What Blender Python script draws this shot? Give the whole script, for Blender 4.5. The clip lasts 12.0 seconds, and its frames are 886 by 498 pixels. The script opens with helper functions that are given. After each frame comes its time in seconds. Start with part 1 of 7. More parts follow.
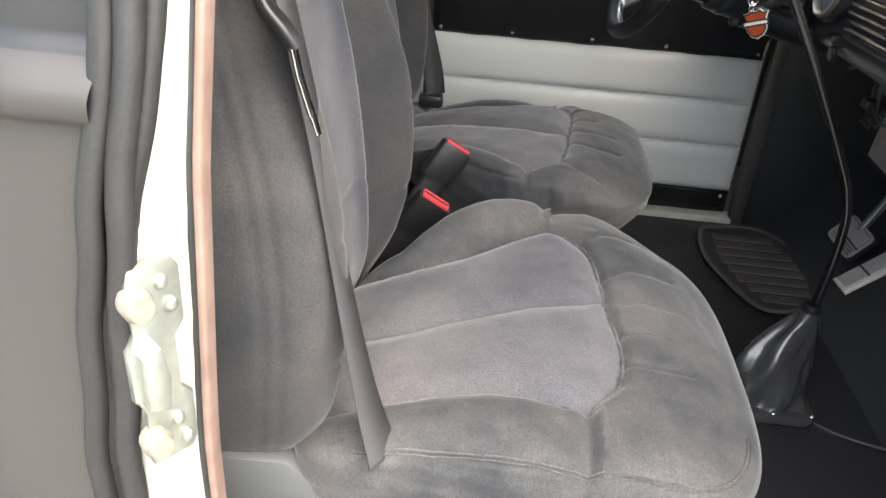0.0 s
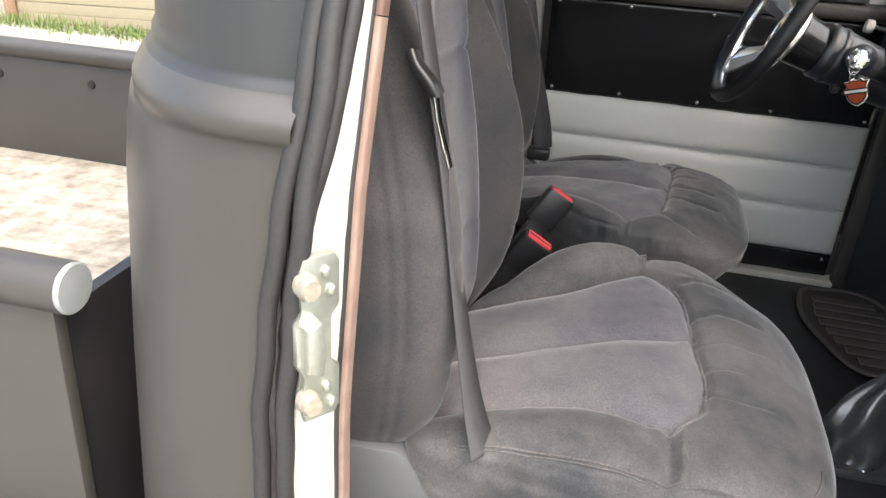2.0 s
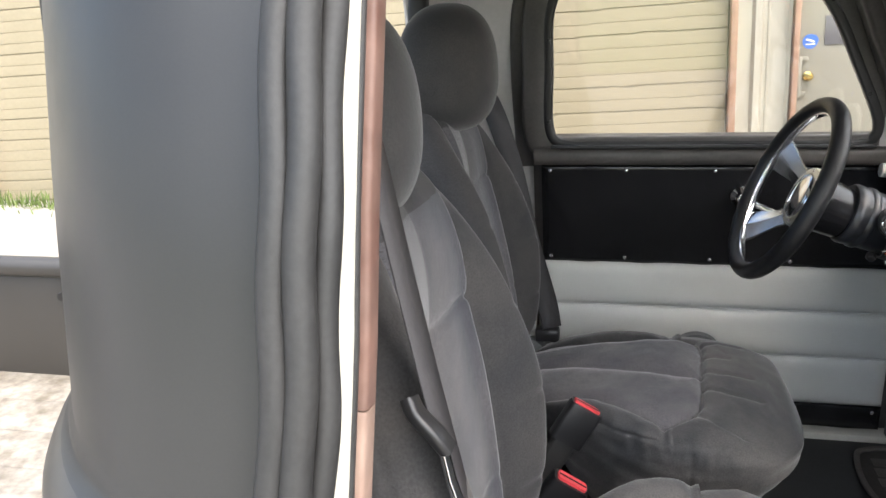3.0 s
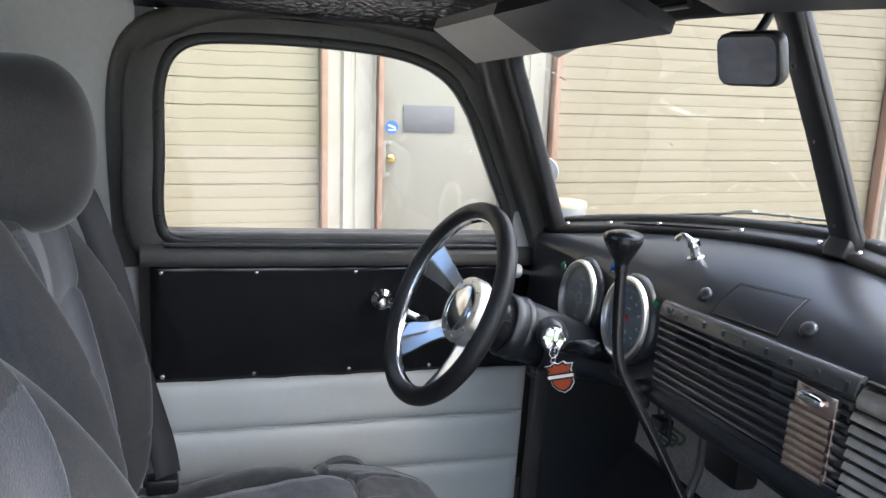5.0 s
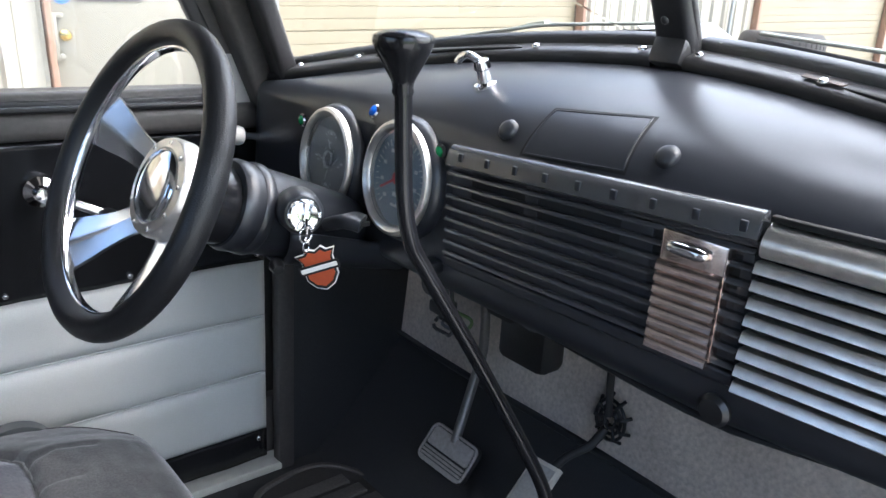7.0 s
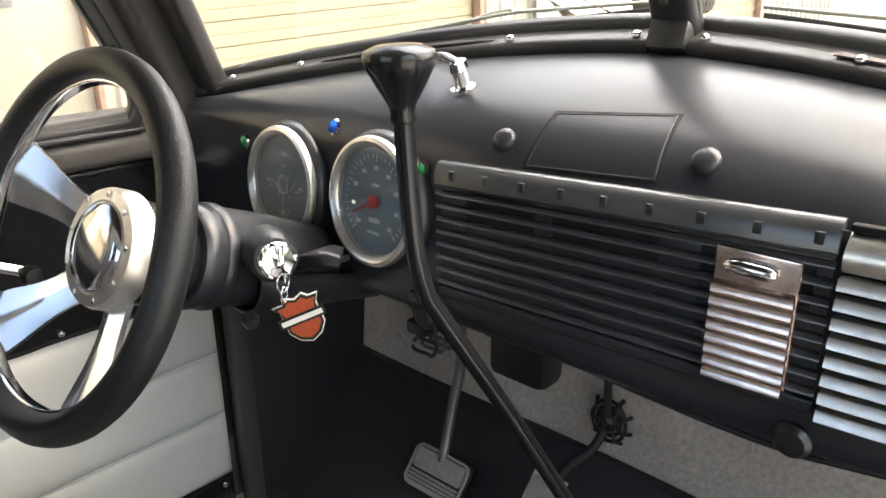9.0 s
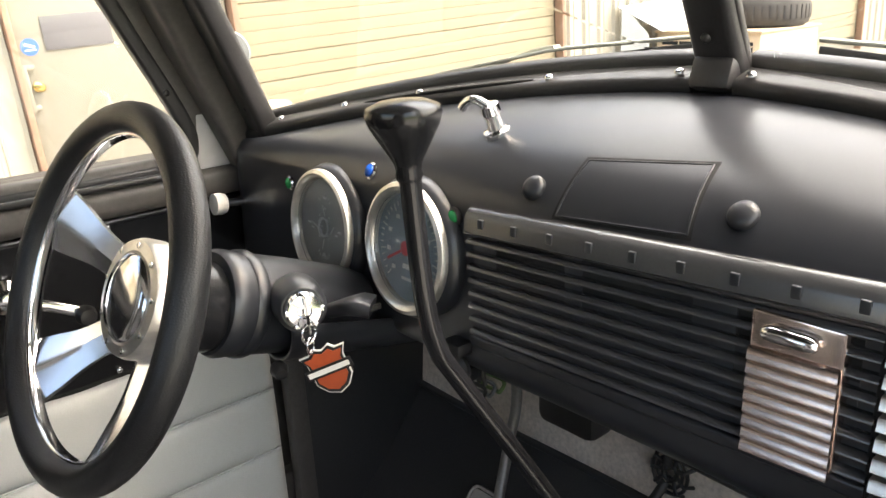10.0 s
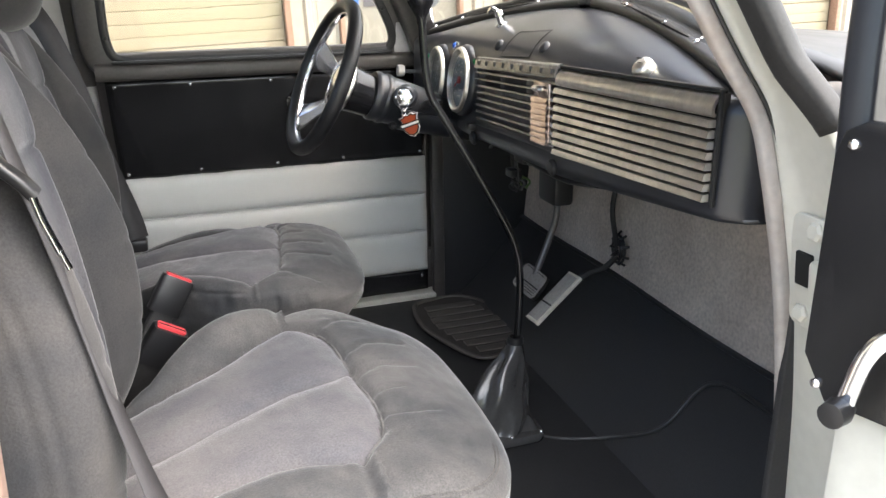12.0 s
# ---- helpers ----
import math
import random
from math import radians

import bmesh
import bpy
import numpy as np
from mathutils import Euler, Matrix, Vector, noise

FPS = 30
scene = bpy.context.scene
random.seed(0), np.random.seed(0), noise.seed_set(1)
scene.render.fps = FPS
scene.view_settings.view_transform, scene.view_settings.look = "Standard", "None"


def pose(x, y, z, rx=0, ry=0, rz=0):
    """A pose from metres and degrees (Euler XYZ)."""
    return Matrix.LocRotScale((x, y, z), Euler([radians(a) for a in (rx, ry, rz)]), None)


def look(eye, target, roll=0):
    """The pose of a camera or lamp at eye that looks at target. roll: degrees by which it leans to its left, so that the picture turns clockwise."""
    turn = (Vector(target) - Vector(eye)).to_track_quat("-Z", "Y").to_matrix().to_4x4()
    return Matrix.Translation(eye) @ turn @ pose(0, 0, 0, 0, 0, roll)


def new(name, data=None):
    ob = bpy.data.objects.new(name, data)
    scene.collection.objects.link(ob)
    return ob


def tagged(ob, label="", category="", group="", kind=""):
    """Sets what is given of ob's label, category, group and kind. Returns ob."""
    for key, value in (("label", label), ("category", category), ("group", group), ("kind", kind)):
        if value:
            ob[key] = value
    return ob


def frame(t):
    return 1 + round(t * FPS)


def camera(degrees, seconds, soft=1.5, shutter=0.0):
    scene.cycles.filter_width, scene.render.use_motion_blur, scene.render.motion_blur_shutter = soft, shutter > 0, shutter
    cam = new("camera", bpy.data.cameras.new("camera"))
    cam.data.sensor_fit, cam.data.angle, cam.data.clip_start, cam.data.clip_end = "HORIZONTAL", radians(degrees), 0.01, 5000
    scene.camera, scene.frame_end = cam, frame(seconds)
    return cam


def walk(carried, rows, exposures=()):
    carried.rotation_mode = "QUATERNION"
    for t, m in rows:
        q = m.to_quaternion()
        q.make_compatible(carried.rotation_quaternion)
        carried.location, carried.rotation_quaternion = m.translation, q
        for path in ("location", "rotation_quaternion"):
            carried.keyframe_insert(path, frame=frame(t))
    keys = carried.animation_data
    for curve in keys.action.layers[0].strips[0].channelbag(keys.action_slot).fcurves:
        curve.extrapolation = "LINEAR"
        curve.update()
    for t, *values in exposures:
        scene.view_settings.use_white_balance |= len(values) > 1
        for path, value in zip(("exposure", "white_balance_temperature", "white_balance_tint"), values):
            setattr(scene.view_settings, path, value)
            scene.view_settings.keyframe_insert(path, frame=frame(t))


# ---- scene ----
cam = camera(60.1, 12.0)
PATH = [
    (0, (0.017, -1.191, 1.406), (-0.119, 0.555, 0.44), 4.1),
    (0.5, (0.051, -1.283, 1.402), (-0.226, 0.472, 0.484), 2.9),
    (1, (0.053, -1.34, 1.381), (-0.235, 0.402, 0.439), 4.7),
    (1.5, (0.042, -1.347, 1.373), (-0.281, 0.37, 0.4), 5.3),
    (2, (0.023, -1.312, 1.429), (-0.38, 0.452, 0.577), 3.8),
    (2.5, (-0.024, -1.204, 1.502), (-0.514, 0.618, 0.836), 0.3),
    (2.7, (-0.033, -1.164, 1.523), (-0.502, 0.677, 0.897), -1.1),
    (4.3, (-0.095, -0.832, 1.589), (-0.028, 1.122, 1.17), -1.1),
    (4.5, (-0.115, -0.819, 1.578), (0.13, 1.126, 1.182), -0.0),
    (5, (-0.125, -0.797, 1.557), (0.503, 1.06, 1.159), 4.0),
    (5.5, (-0.067, -0.689, 1.494), (0.824, 1.031, 0.994), 5.7),
    (6, (-0.009, -0.549, 1.458), (1.104, 1.016, 0.902), 4.3),
    (6.5, (0.015, -0.505, 1.437), (1.23, 0.971, 0.847), 3.9),
    (7, (0.019, -0.479, 1.431), (1.241, 0.974, 0.801), 3.6),
    (7.2, (0.028, -0.453, 1.436), (1.25, 0.999, 0.805), 3.4),
    (8.8, (0.021, -0.355, 1.445), (1.388, 0.929, 0.752), -0.9),
    (9, (0.032, -0.345, 1.449), (1.401, 0.942, 0.763), -0.8),
    (9.5, (0.035, -0.332, 1.459), (1.336, 1.039, 0.806), -1.9),
    (10, (0.095, -0.358, 1.466), (1.312, 1.098, 0.833), -3.0),
    (10.5, (0.105, -0.534, 1.463), (1.274, 0.955, 0.816), -3.4),
    (11, (0.032, -0.831, 1.46), (1.132, 0.69, 0.789), -1.5),
    (11.5, (0.011, -1.063, 1.446), (0.905, 0.59, 0.783), -1.0),
    (12, (-0.018, -1.327, 1.416), (0.572, 0.464, 0.765), -0.9),
]
walk(cam, [(t, look(eye, target, roll)) for t, eye, target, roll in PATH],
     [(0.0, 1.84, 6700, 9), (1.5, 1.72, 6750, 9), (2.5, 1.42, 6600, 9), (4.5, 1.62, 6050, 9), (5.5, 1.66, 5700, 9), (6.5, 1.92, 5750, 9), (7.2, 2.08, 5850, 9),
      (9.0, 2.28, 7100, 9), (10.5, 2.2, 7300, 9), (11.5, 2.2, 6850, 9), (12.0, 1.98, 6650, 9)])

# ---- light ----
world = bpy.data.worlds.new("world")
scene.world = world
world.use_nodes = True
wn = world.node_tree.nodes
sky = wn.new("ShaderNodeTexSky")
sky.sky_type, sky.sun_disc = "NISHITA", False
sky.sun_elevation, sky.sun_rotation = radians(59), radians(130)
sky.air_density, sky.dust_density, sky.ozone_density = 1.0, 4.0, 1.0
wn["Background"].inputs["Strength"].default_value = 0.19
world.node_tree.links.new(sky.outputs["Color"], wn["Background"].inputs["Color"])
sun = new("sun", bpy.data.lights.new("sun", "SUN"))
sun.data.energy, sun.data.angle, sun.data.color = 3.5, radians(120), (1.0, 0.985, 0.96)
sun.matrix_world = look((1.9, -1.6, 4.2), (0, 0, 0))


# ---- materials ----
def material(name, color, rough=0.5, metal=0.0, grain=0.0, scale=200.0, bump=0.0, stain=0.0, stain_scale=6.0,
             second=None, coat=0.0, sheen=0.0, pattern="NOISE", rough_var=0.08, distance=0.002):
    m = bpy.data.materials.new(name)
    m.use_nodes = True
    n, l = m.node_tree.nodes, m.node_tree.links
    b = n["Principled BSDF"]
    b.inputs["Metallic"].default_value = metal
    b.inputs["Coat Weight"].default_value = coat
    b.inputs["Coat Roughness"].default_value = 0.25
    b.inputs["Sheen Weight"].default_value = sheen
    b.inputs["Sheen Roughness"].default_value = 0.35
    geo = n.new("ShaderNodeTexCoord")
    fine = n.new("ShaderNodeTexNoise") if pattern == "NOISE" else n.new("ShaderNodeTexVoronoi")
    fine.inputs["Scale"].default_value = scale
    if pattern == "NOISE":
        fine.inputs["Detail"].default_value = 5.0
    else:
        fine.feature = "DISTANCE_TO_EDGE"
    l.new(geo.outputs["Object"], fine.inputs["Vector"])
    fine_out = fine.outputs[0]
    big = n.new("ShaderNodeTexNoise")
    big.inputs["Scale"].default_value, big.inputs["Detail"].default_value = stain_scale, 6.0
    big.inputs["Roughness"].default_value = 0.62
    l.new(geo.outputs["Object"], big.inputs["Vector"])
    ramp = n.new("ShaderNodeMapRange")
    ramp.inputs["From Min"].default_value, ramp.inputs["From Max"].default_value = 0.35, 0.68
    l.new(big.outputs[0], ramp.inputs["Value"])
    dark = n.new("ShaderNodeMix")
    dark.data_type = "RGBA"
    c2 = second or tuple(c * 0.6 for c in color)
    dark.inputs["A"].default_value, dark.inputs["B"].default_value = (*color, 1), (*c2, 1)
    f = n.new("ShaderNodeMath")
    f.operation = "MULTIPLY"
    f.inputs[1].default_value = stain
    l.new(ramp.outputs[0], f.inputs[0])
    l.new(f.outputs[0], dark.inputs["Factor"])
    gr = n.new("ShaderNodeMix")
    gr.data_type, gr.blend_type = "RGBA", "MULTIPLY"
    gr.inputs["Factor"].default_value = 1.0
    mr = n.new("ShaderNodeMapRange")
    mr.inputs["From Min"].default_value, mr.inputs["From Max"].default_value = (0.3, 0.7) if pattern == "NOISE" else (0.0, 0.25)
    mr.inputs["To Min"].default_value, mr.inputs["To Max"].default_value = 1 - grain, 1 + grain
    l.new(fine_out, mr.inputs["Value"])
    l.new(dark.outputs["Result"], gr.inputs["A"])
    l.new(mr.outputs[0], gr.inputs["B"])
    l.new(gr.outputs["Result"], b.inputs["Base Color"])
    rr = n.new("ShaderNodeMapRange")
    rr.inputs["From Min"].default_value, rr.inputs["From Max"].default_value = 0.3, 0.7
    rr.inputs["To Min"].default_value, rr.inputs["To Max"].default_value = max(0.02, rough - rough_var), rough + rough_var
    l.new(big.outputs[0], rr.inputs["Value"])
    l.new(rr.outputs[0], b.inputs["Roughness"])
    if bump:
        bp = n.new("ShaderNodeBump")
        bp.inputs["Strength"].default_value, bp.inputs["Distance"].default_value = bump, distance
        l.new(fine_out, bp.inputs["Height"])
        l.new(bp.outputs[0], b.inputs["Normal"])
    return m


def glass_material(name, tint):
    m = bpy.data.materials.new(name)
    m.use_nodes = True
    b = m.node_tree.nodes["Principled BSDF"]
    b.inputs["Base Color"].default_value = (*tint, 1)
    b.inputs["Transmission Weight"].default_value, b.inputs["Roughness"].default_value, b.inputs["IOR"].default_value = 1.0, 0.0, 1.45
    return m


BLACK = material("satin_black_paint", (0.016, 0.0175, 0.0215), 0.325, grain=0.04, scale=500, stain=0.4, second=(0.024, 0.0255, 0.030), stain_scale=6, rough_var=0.035, coat=0.2)
BLACK2 = material("black_frame_paint", (0.014, 0.014, 0.015), 0.36, grain=0.15, scale=300, bump=0.06, stain=0.4, second=(0.03, 0.027, 0.025), rough_var=0.06)
BODY = material("charcoal_body_paint", (0.046, 0.043, 0.039), 0.38, grain=0.05, scale=700, bump=0.02, stain=0.3, second=(0.064, 0.060, 0.053), stain_scale=4)
BODYTOP = material("dark_upper_body_paint", (0.026, 0.026, 0.026), 0.42, grain=0.05, scale=700, bump=0.02, stain=0.3, second=(0.036, 0.035, 0.033), stain_scale=4)
JAMB = material("white_jamb_paint", (0.59, 0.58, 0.515), 0.42, grain=0.04, scale=60, bump=0.05, stain=0.4, second=(0.50, 0.485, 0.41), stain_scale=11)
PRIMER = material("red_primer_edge", (0.115, 0.056, 0.042), 0.55, grain=0.2, scale=40, bump=0.1, stain=0.8, second=(0.20, 0.13, 0.105), stain_scale=12)
PALEPRIMER = material("worn_pink_primer", (0.30, 0.215, 0.175), 0.5, grain=0.15, scale=40, bump=0.1, stain=0.9, second=(0.20, 0.12, 0.092), stain_scale=9)
RUBBER = material("black_rubber", (0.022, 0.022, 0.022), 0.55, grain=0.15, scale=250, bump=0.12, stain=0.3, second=(0.045, 0.042, 0.04), stain_scale=14)
PLASTIC = material("black_plastic", (0.013, 0.013, 0.014), 0.35, grain=0.08, scale=500, bump=0.06, rough_var=0.05)
GLOSS = material("gloss_black_plastic", (0.010, 0.010, 0.011), 0.16, grain=0.05, scale=300, rough_var=0.04)
SLATBLACK = material("grille_black_paint", (0.048, 0.049, 0.052), 0.20, grain=0.05, scale=400, stain=0.3, coat=1.0, rough_var=0.03)
LEATHER = material("black_grained_leather", (0.011, 0.011, 0.012), 0.42, grain=0.2, scale=420, bump=0.3, pattern="V", distance=0.0012)
BOOTMAT = material("black_boot_leather", (0.045, 0.045, 0.046), 0.21, grain=0.1, scale=120, bump=0.12, coat=0.5, rough_var=0.04)
# one velour in two tones: backrests darkened as shaded, cushions lightened as lit
VELOUR = material("shaded_velour", (0.019, 0.021, 0.025), 0.85, grain=0.2, scale=420, bump=0.22, stain=1.0, second=(0.068, 0.063, 0.060), stain_scale=4.5, sheen=0.34)
# worn insert velour, its colour also raised for window light falling on it
VELOUR2 = material("lit_worn_insert", (0.062, 0.063, 0.074), 0.85, grain=0.24, scale=420, bump=0.35, stain=1.0, second=(0.146, 0.137, 0.138), stain_scale=6, sheen=0.40)
VELOUR3 = material("lit_worn_velour", (0.031, 0.033, 0.036), 0.85, grain=0.26, scale=420, bump=0.28, stain=1.0, second=(0.112, 0.105, 0.100), stain_scale=7.5, sheen=0.36)
THREAD = material("worn_seam_piping", (0.20, 0.19, 0.18), 0.85, grain=0.3, scale=500, stain=1.0, second=(0.075, 0.073, 0.072), stain_scale=24)
STITCH = material("dull_seam_stitching", (0.12, 0.112, 0.105), 0.85, grain=0.4, scale=500, stain=1.0, second=(0.055, 0.053, 0.052), stain_scale=20)
TRIMGREY = material("grey_moulded_plastic", (0.105, 0.110, 0.112), 0.40, grain=0.05, scale=900, bump=0.08, stain=0.25)
VINYL = material("light_grey_vinyl", (0.60, 0.605, 0.575), 0.42, grain=0.04, scale=500, bump=0.10, stain=0.3, second=(0.51, 0.515, 0.49), stain_scale=6)
CROC = material("black_crocodile_vinyl", (0.012, 0.012, 0.013), 0.2, grain=0.06, scale=200, bump=0.06, rough_var=0.05)
HEADLINE = material("black_embossed_headliner", (0.02, 0.02, 0.022), 0.21, grain=0.4, scale=60, bump=1.0, pattern="V", distance=0.003, rough_var=0.04)
WALLGREY = material("grey_cab_paint", (0.52, 0.51, 0.50), 0.45, grain=0.04, scale=90, bump=0.06, stain=0.35, second=(0.42, 0.41, 0.405), stain_scale=3)
FRAMEGREY = material("brown_black_frame_paint", (0.075, 0.068, 0.063), 0.42, grain=0.12, scale=150, bump=0.08, stain=0.5, second=(0.045, 0.042, 0.04), stain_scale=10)
CHROME = material("chrome", (0.88, 0.88, 0.89), 0.09, metal=1.0, rough_var=0.03)
POLISH = material("polished_aluminium", (0.93, 0.93, 0.94), 0.10, metal=1.0, grain=0.02, scale=60, rough_var=0.04)
SPOKE = material("satin_polished_aluminium", (0.96, 0.96, 0.97), 0.21, metal=1.0, grain=0.02, scale=60, rough_var=0.04)
BRUSHED = material("brushed_aluminium", (0.90, 0.87, 0.81), 0.35, metal=1.0, grain=0.10, scale=70, stain=0.8, second=(0.62, 0.59, 0.55), stain_scale=16, rough_var=0.05)
AGED = material("aged_copper_chrome", (0.84, 0.70, 0.63), 0.22, metal=1.0, grain=0.12, scale=160, stain=0.7, second=(0.60, 0.45, 0.385), stain_scale=22, rough_var=0.035)
ZINC = material("zinc_plated_steel", (0.50, 0.53, 0.47), 0.35, metal=0.8, grain=0.08, scale=120, bump=0.05, stain=0.5, second=(0.42, 0.41, 0.31), stain_scale=25, rough_var=0.05)
FLOORMAT = material("black_floor_vinyl", (0.022, 0.0225, 0.0245), 0.5, grain=0.18, scale=380, bump=0.15, stain=0.5, second=(0.036, 0.035, 0.035), stain_scale=8)
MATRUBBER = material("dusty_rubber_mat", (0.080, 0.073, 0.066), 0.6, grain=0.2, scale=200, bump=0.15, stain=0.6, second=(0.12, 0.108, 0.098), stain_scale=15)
# darkened copy of the mat rubber: shade between the ribs put into colour
MATBASE = material("mat_groove_shade", (0.032, 0.029, 0.027), 0.6, grain=0.2, scale=200, bump=0.15, stain=0.6, second=(0.055, 0.049, 0.044), stain_scale=15)
CARPET = material("grey_carpet", (0.62, 0.55, 0.485), 0.95, grain=0.18, scale=140, bump=0.4, stain=0.9, second=(0.42, 0.36, 0.31), stain_scale=5, distance=0.004)
BELT = material("seat_belt_webbing", (0.030, 0.029, 0.031), 0.6, grain=0.2, scale=600, bump=0.2)
BELT2 = material("grey_belt_webbing", (0.048, 0.046, 0.049), 0.6, grain=0.15, scale=600, bump=0.2)
RED = material("red_button", (0.65, 0.06, 0.07), 0.4)
RUST = material("rust_worn_paint", (0.065, 0.040, 0.028), 0.6, grain=0.4, scale=120, bump=0.2, stain=1.0, second=(0.020, 0.018, 0.017), stain_scale=60)
ORANGE = material("orange_enamel", (0.40, 0.075, 0.025), 0.35, stain=0.5, second=(0.28, 0.05, 0.02), stain_scale=90)
WHITE = material("white_enamel", (0.75, 0.74, 0.70), 0.4)
GREENLENS = material("green_lens", (0.01, 0.22, 0.06), 0.15)
BLUELENS = material("blue_lens", (0.01, 0.10, 0.55), 0.15)
# dark dials lightened: the glare of the gauge glass is put into their colour
DIAL = material("glare_grey_dial", (0.42, 0.42, 0.41), 0.4, stain=0.5, stain_scale=20)
DIALBLUE = material("glare_blue_dial", (0.30, 0.37, 0.43), 0.4, stain=0.5, stain_scale=20)
MARK = material("dial_marks", (0.80, 0.81, 0.80), 0.5)
SLATS = material("cream_door_enamel", (0.272, 0.234, 0.155), 0.5, grain=0.05, scale=40, bump=0.05, stain=0.4, second=(0.24, 0.204, 0.131), stain_scale=3)
METALWALL = material("white_corrugated_sheet", (0.38, 0.355, 0.29), 0.45, grain=0.05, scale=30, stain=0.35, second=(0.33, 0.305, 0.24), stain_scale=2)
WOODTRIM = material("brown_painted_trim", (0.30, 0.185, 0.125), 0.6, grain=0.15, scale=60, bump=0.2, stain=0.5, second=(0.24, 0.14, 0.095), stain_scale=7)
DOORWHITE = material("white_steel_door", (0.240, 0.224, 0.178), 0.5, grain=0.03, scale=50, stain=0.3, second=(0.216, 0.200, 0.152), stain_scale=3)
SIGNGREY = material("grey_sign_plate", (0.12, 0.115, 0.12), 0.5)
BRASS = material("brass", (0.65, 0.48, 0.18), 0.2, metal=1.0, rough_var=0.05)
STICKBLUE = material("blue_sticker", (0.05, 0.14, 0.45), 0.4)
CONCRETE = material("pale_concrete", (0.32, 0.30, 0.27), 0.85, grain=0.2, scale=120, bump=0.3, stain=0.6, second=(0.25, 0.23, 0.20), stain_scale=1.2, distance=0.004)
BEDFLOOR = material("weathered_bed_boards", (0.33, 0.30, 0.255), 0.75, grain=0.2, scale=45, bump=0.2, stain=0.9, second=(0.15, 0.125, 0.092), stain_scale=13)
GRASSMAT = material("grass_blades", (0.09, 0.15, 0.035), 0.7, grain=0.3, scale=30, stain=0.6, second=(0.20, 0.20, 0.06), stain_scale=5)
TYRE = material("old_tyre_rubber", (0.05, 0.046, 0.042), 0.75, grain=0.3, scale=60, bump=0.3)
TINPLATE = material("galvanised_sheet", (0.36, 0.38, 0.37), 0.45, metal=0.3, grain=0.08, scale=25, stain=0.4, second=(0.29, 0.30, 0.30), stain_scale=3)
BEIGE = material("beige_cabinet_enamel", (0.55, 0.43, 0.29), 0.5, grain=0.1, scale=40, stain=0.4, second=(0.45, 0.34, 0.22), stain_scale=4)
VISOR = material("pale_visor_vinyl", (0.40, 0.37, 0.33), 0.55, grain=0.06, scale=300, bump=0.1, stain=0.4, second=(0.33, 0.30, 0.27), stain_scale=5)
PAPER = material("orange_notice_paper", (0.75, 0.16, 0.05), 0.6, stain=0.3, second=(0.65, 0.13, 0.04))
# near-black colour standing in for the shade inside openings, slots and gaps
HOLE = material("cavity_shade", (0.006, 0.006, 0.006), 0.9)
WIRE = material("dark_wiring", (0.03, 0.028, 0.026), 0.5, grain=0.3, scale=200, bump=0.2)
GLASS = glass_material("clear_glass", (0.97, 0.98, 0.97))
TINTGLASS = glass_material("tinted_windshield_glass", (0.79, 0.78, 0.755))
MIRROR = material("mirror_glass", (0.85, 0.86, 0.87), 0.02, metal=1.0, rough_var=0.01)

# ---- mesh helpers ----
ORIGIN = {}


def thing(name, base, label, category, group="", kind=""):
    e = new(name)
    e.empty_display_size = 0.05
    e.location = base
    ORIGIN[e] = Vector(base)
    return tagged(e, label, category, group, kind)


def finish(bm, mat, smooth, name):
    bmesh.ops.recalc_face_normals(bm, faces=bm.faces)
    me = bpy.data.meshes.new(name)
    bm.to_mesh(me)
    bm.free()
    if smooth:
        me.shade_smooth()
        if smooth is not True:
            me.set_sharp_from_angle(angle=radians(smooth))
    me.materials.append(mat)
    return me


def part(name, bm, mat, parent, label="", smooth=40):
    o = ORIGIN[parent]
    bmesh.ops.translate(bm, verts=bm.verts, vec=-o)
    ob = new(name, finish(bm, mat, smooth, name))
    ob.parent = parent
    ORIGIN[ob] = o
    if label:
        ob["label"] = label
    return ob


def piece(name, me, parent, m):
    ob = new(name, me)
    ob.parent = parent
    ob.matrix_local = Matrix.Translation(-ORIGIN[parent]) @ m
    return ob


def single(name, bm, mat, base, label, category, kind="", group="", smooth=40):
    bmesh.ops.translate(bm, verts=bm.verts, vec=-Vector(base))
    ob = new(name, finish(bm, mat, smooth, name))
    ob.location = base
    ORIGIN[ob] = Vector(base)
    return tagged(ob, label, category, group, kind)


def box(c, s, bevel=0.0, m=None, bm=None, seg=2):
    bm = bm or bmesh.new()
    r = bmesh.ops.create_cube(bm, size=1.0)
    vs = r["verts"]
    bmesh.ops.scale(bm, vec=s, verts=vs)
    if bevel:
        es = list({e for v in vs for e in v.link_edges})
        g = bmesh.ops.bevel(bm, geom=es, offset=bevel, segments=seg, profile=0.5, affect="EDGES")
        vs = list({v for f in g["faces"] for v in f.verts} | {v for v in vs if v.is_valid})
    mm = Matrix.Translation(c) @ (m or Matrix())
    bmesh.ops.transform(bm, matrix=mm, verts=vs)
    return bm


def frame_to(p, q):
    z = (Vector(q) - Vector(p))
    return Matrix.Translation(p) @ z.to_track_quat("Z", "Y").to_matrix().to_4x4()


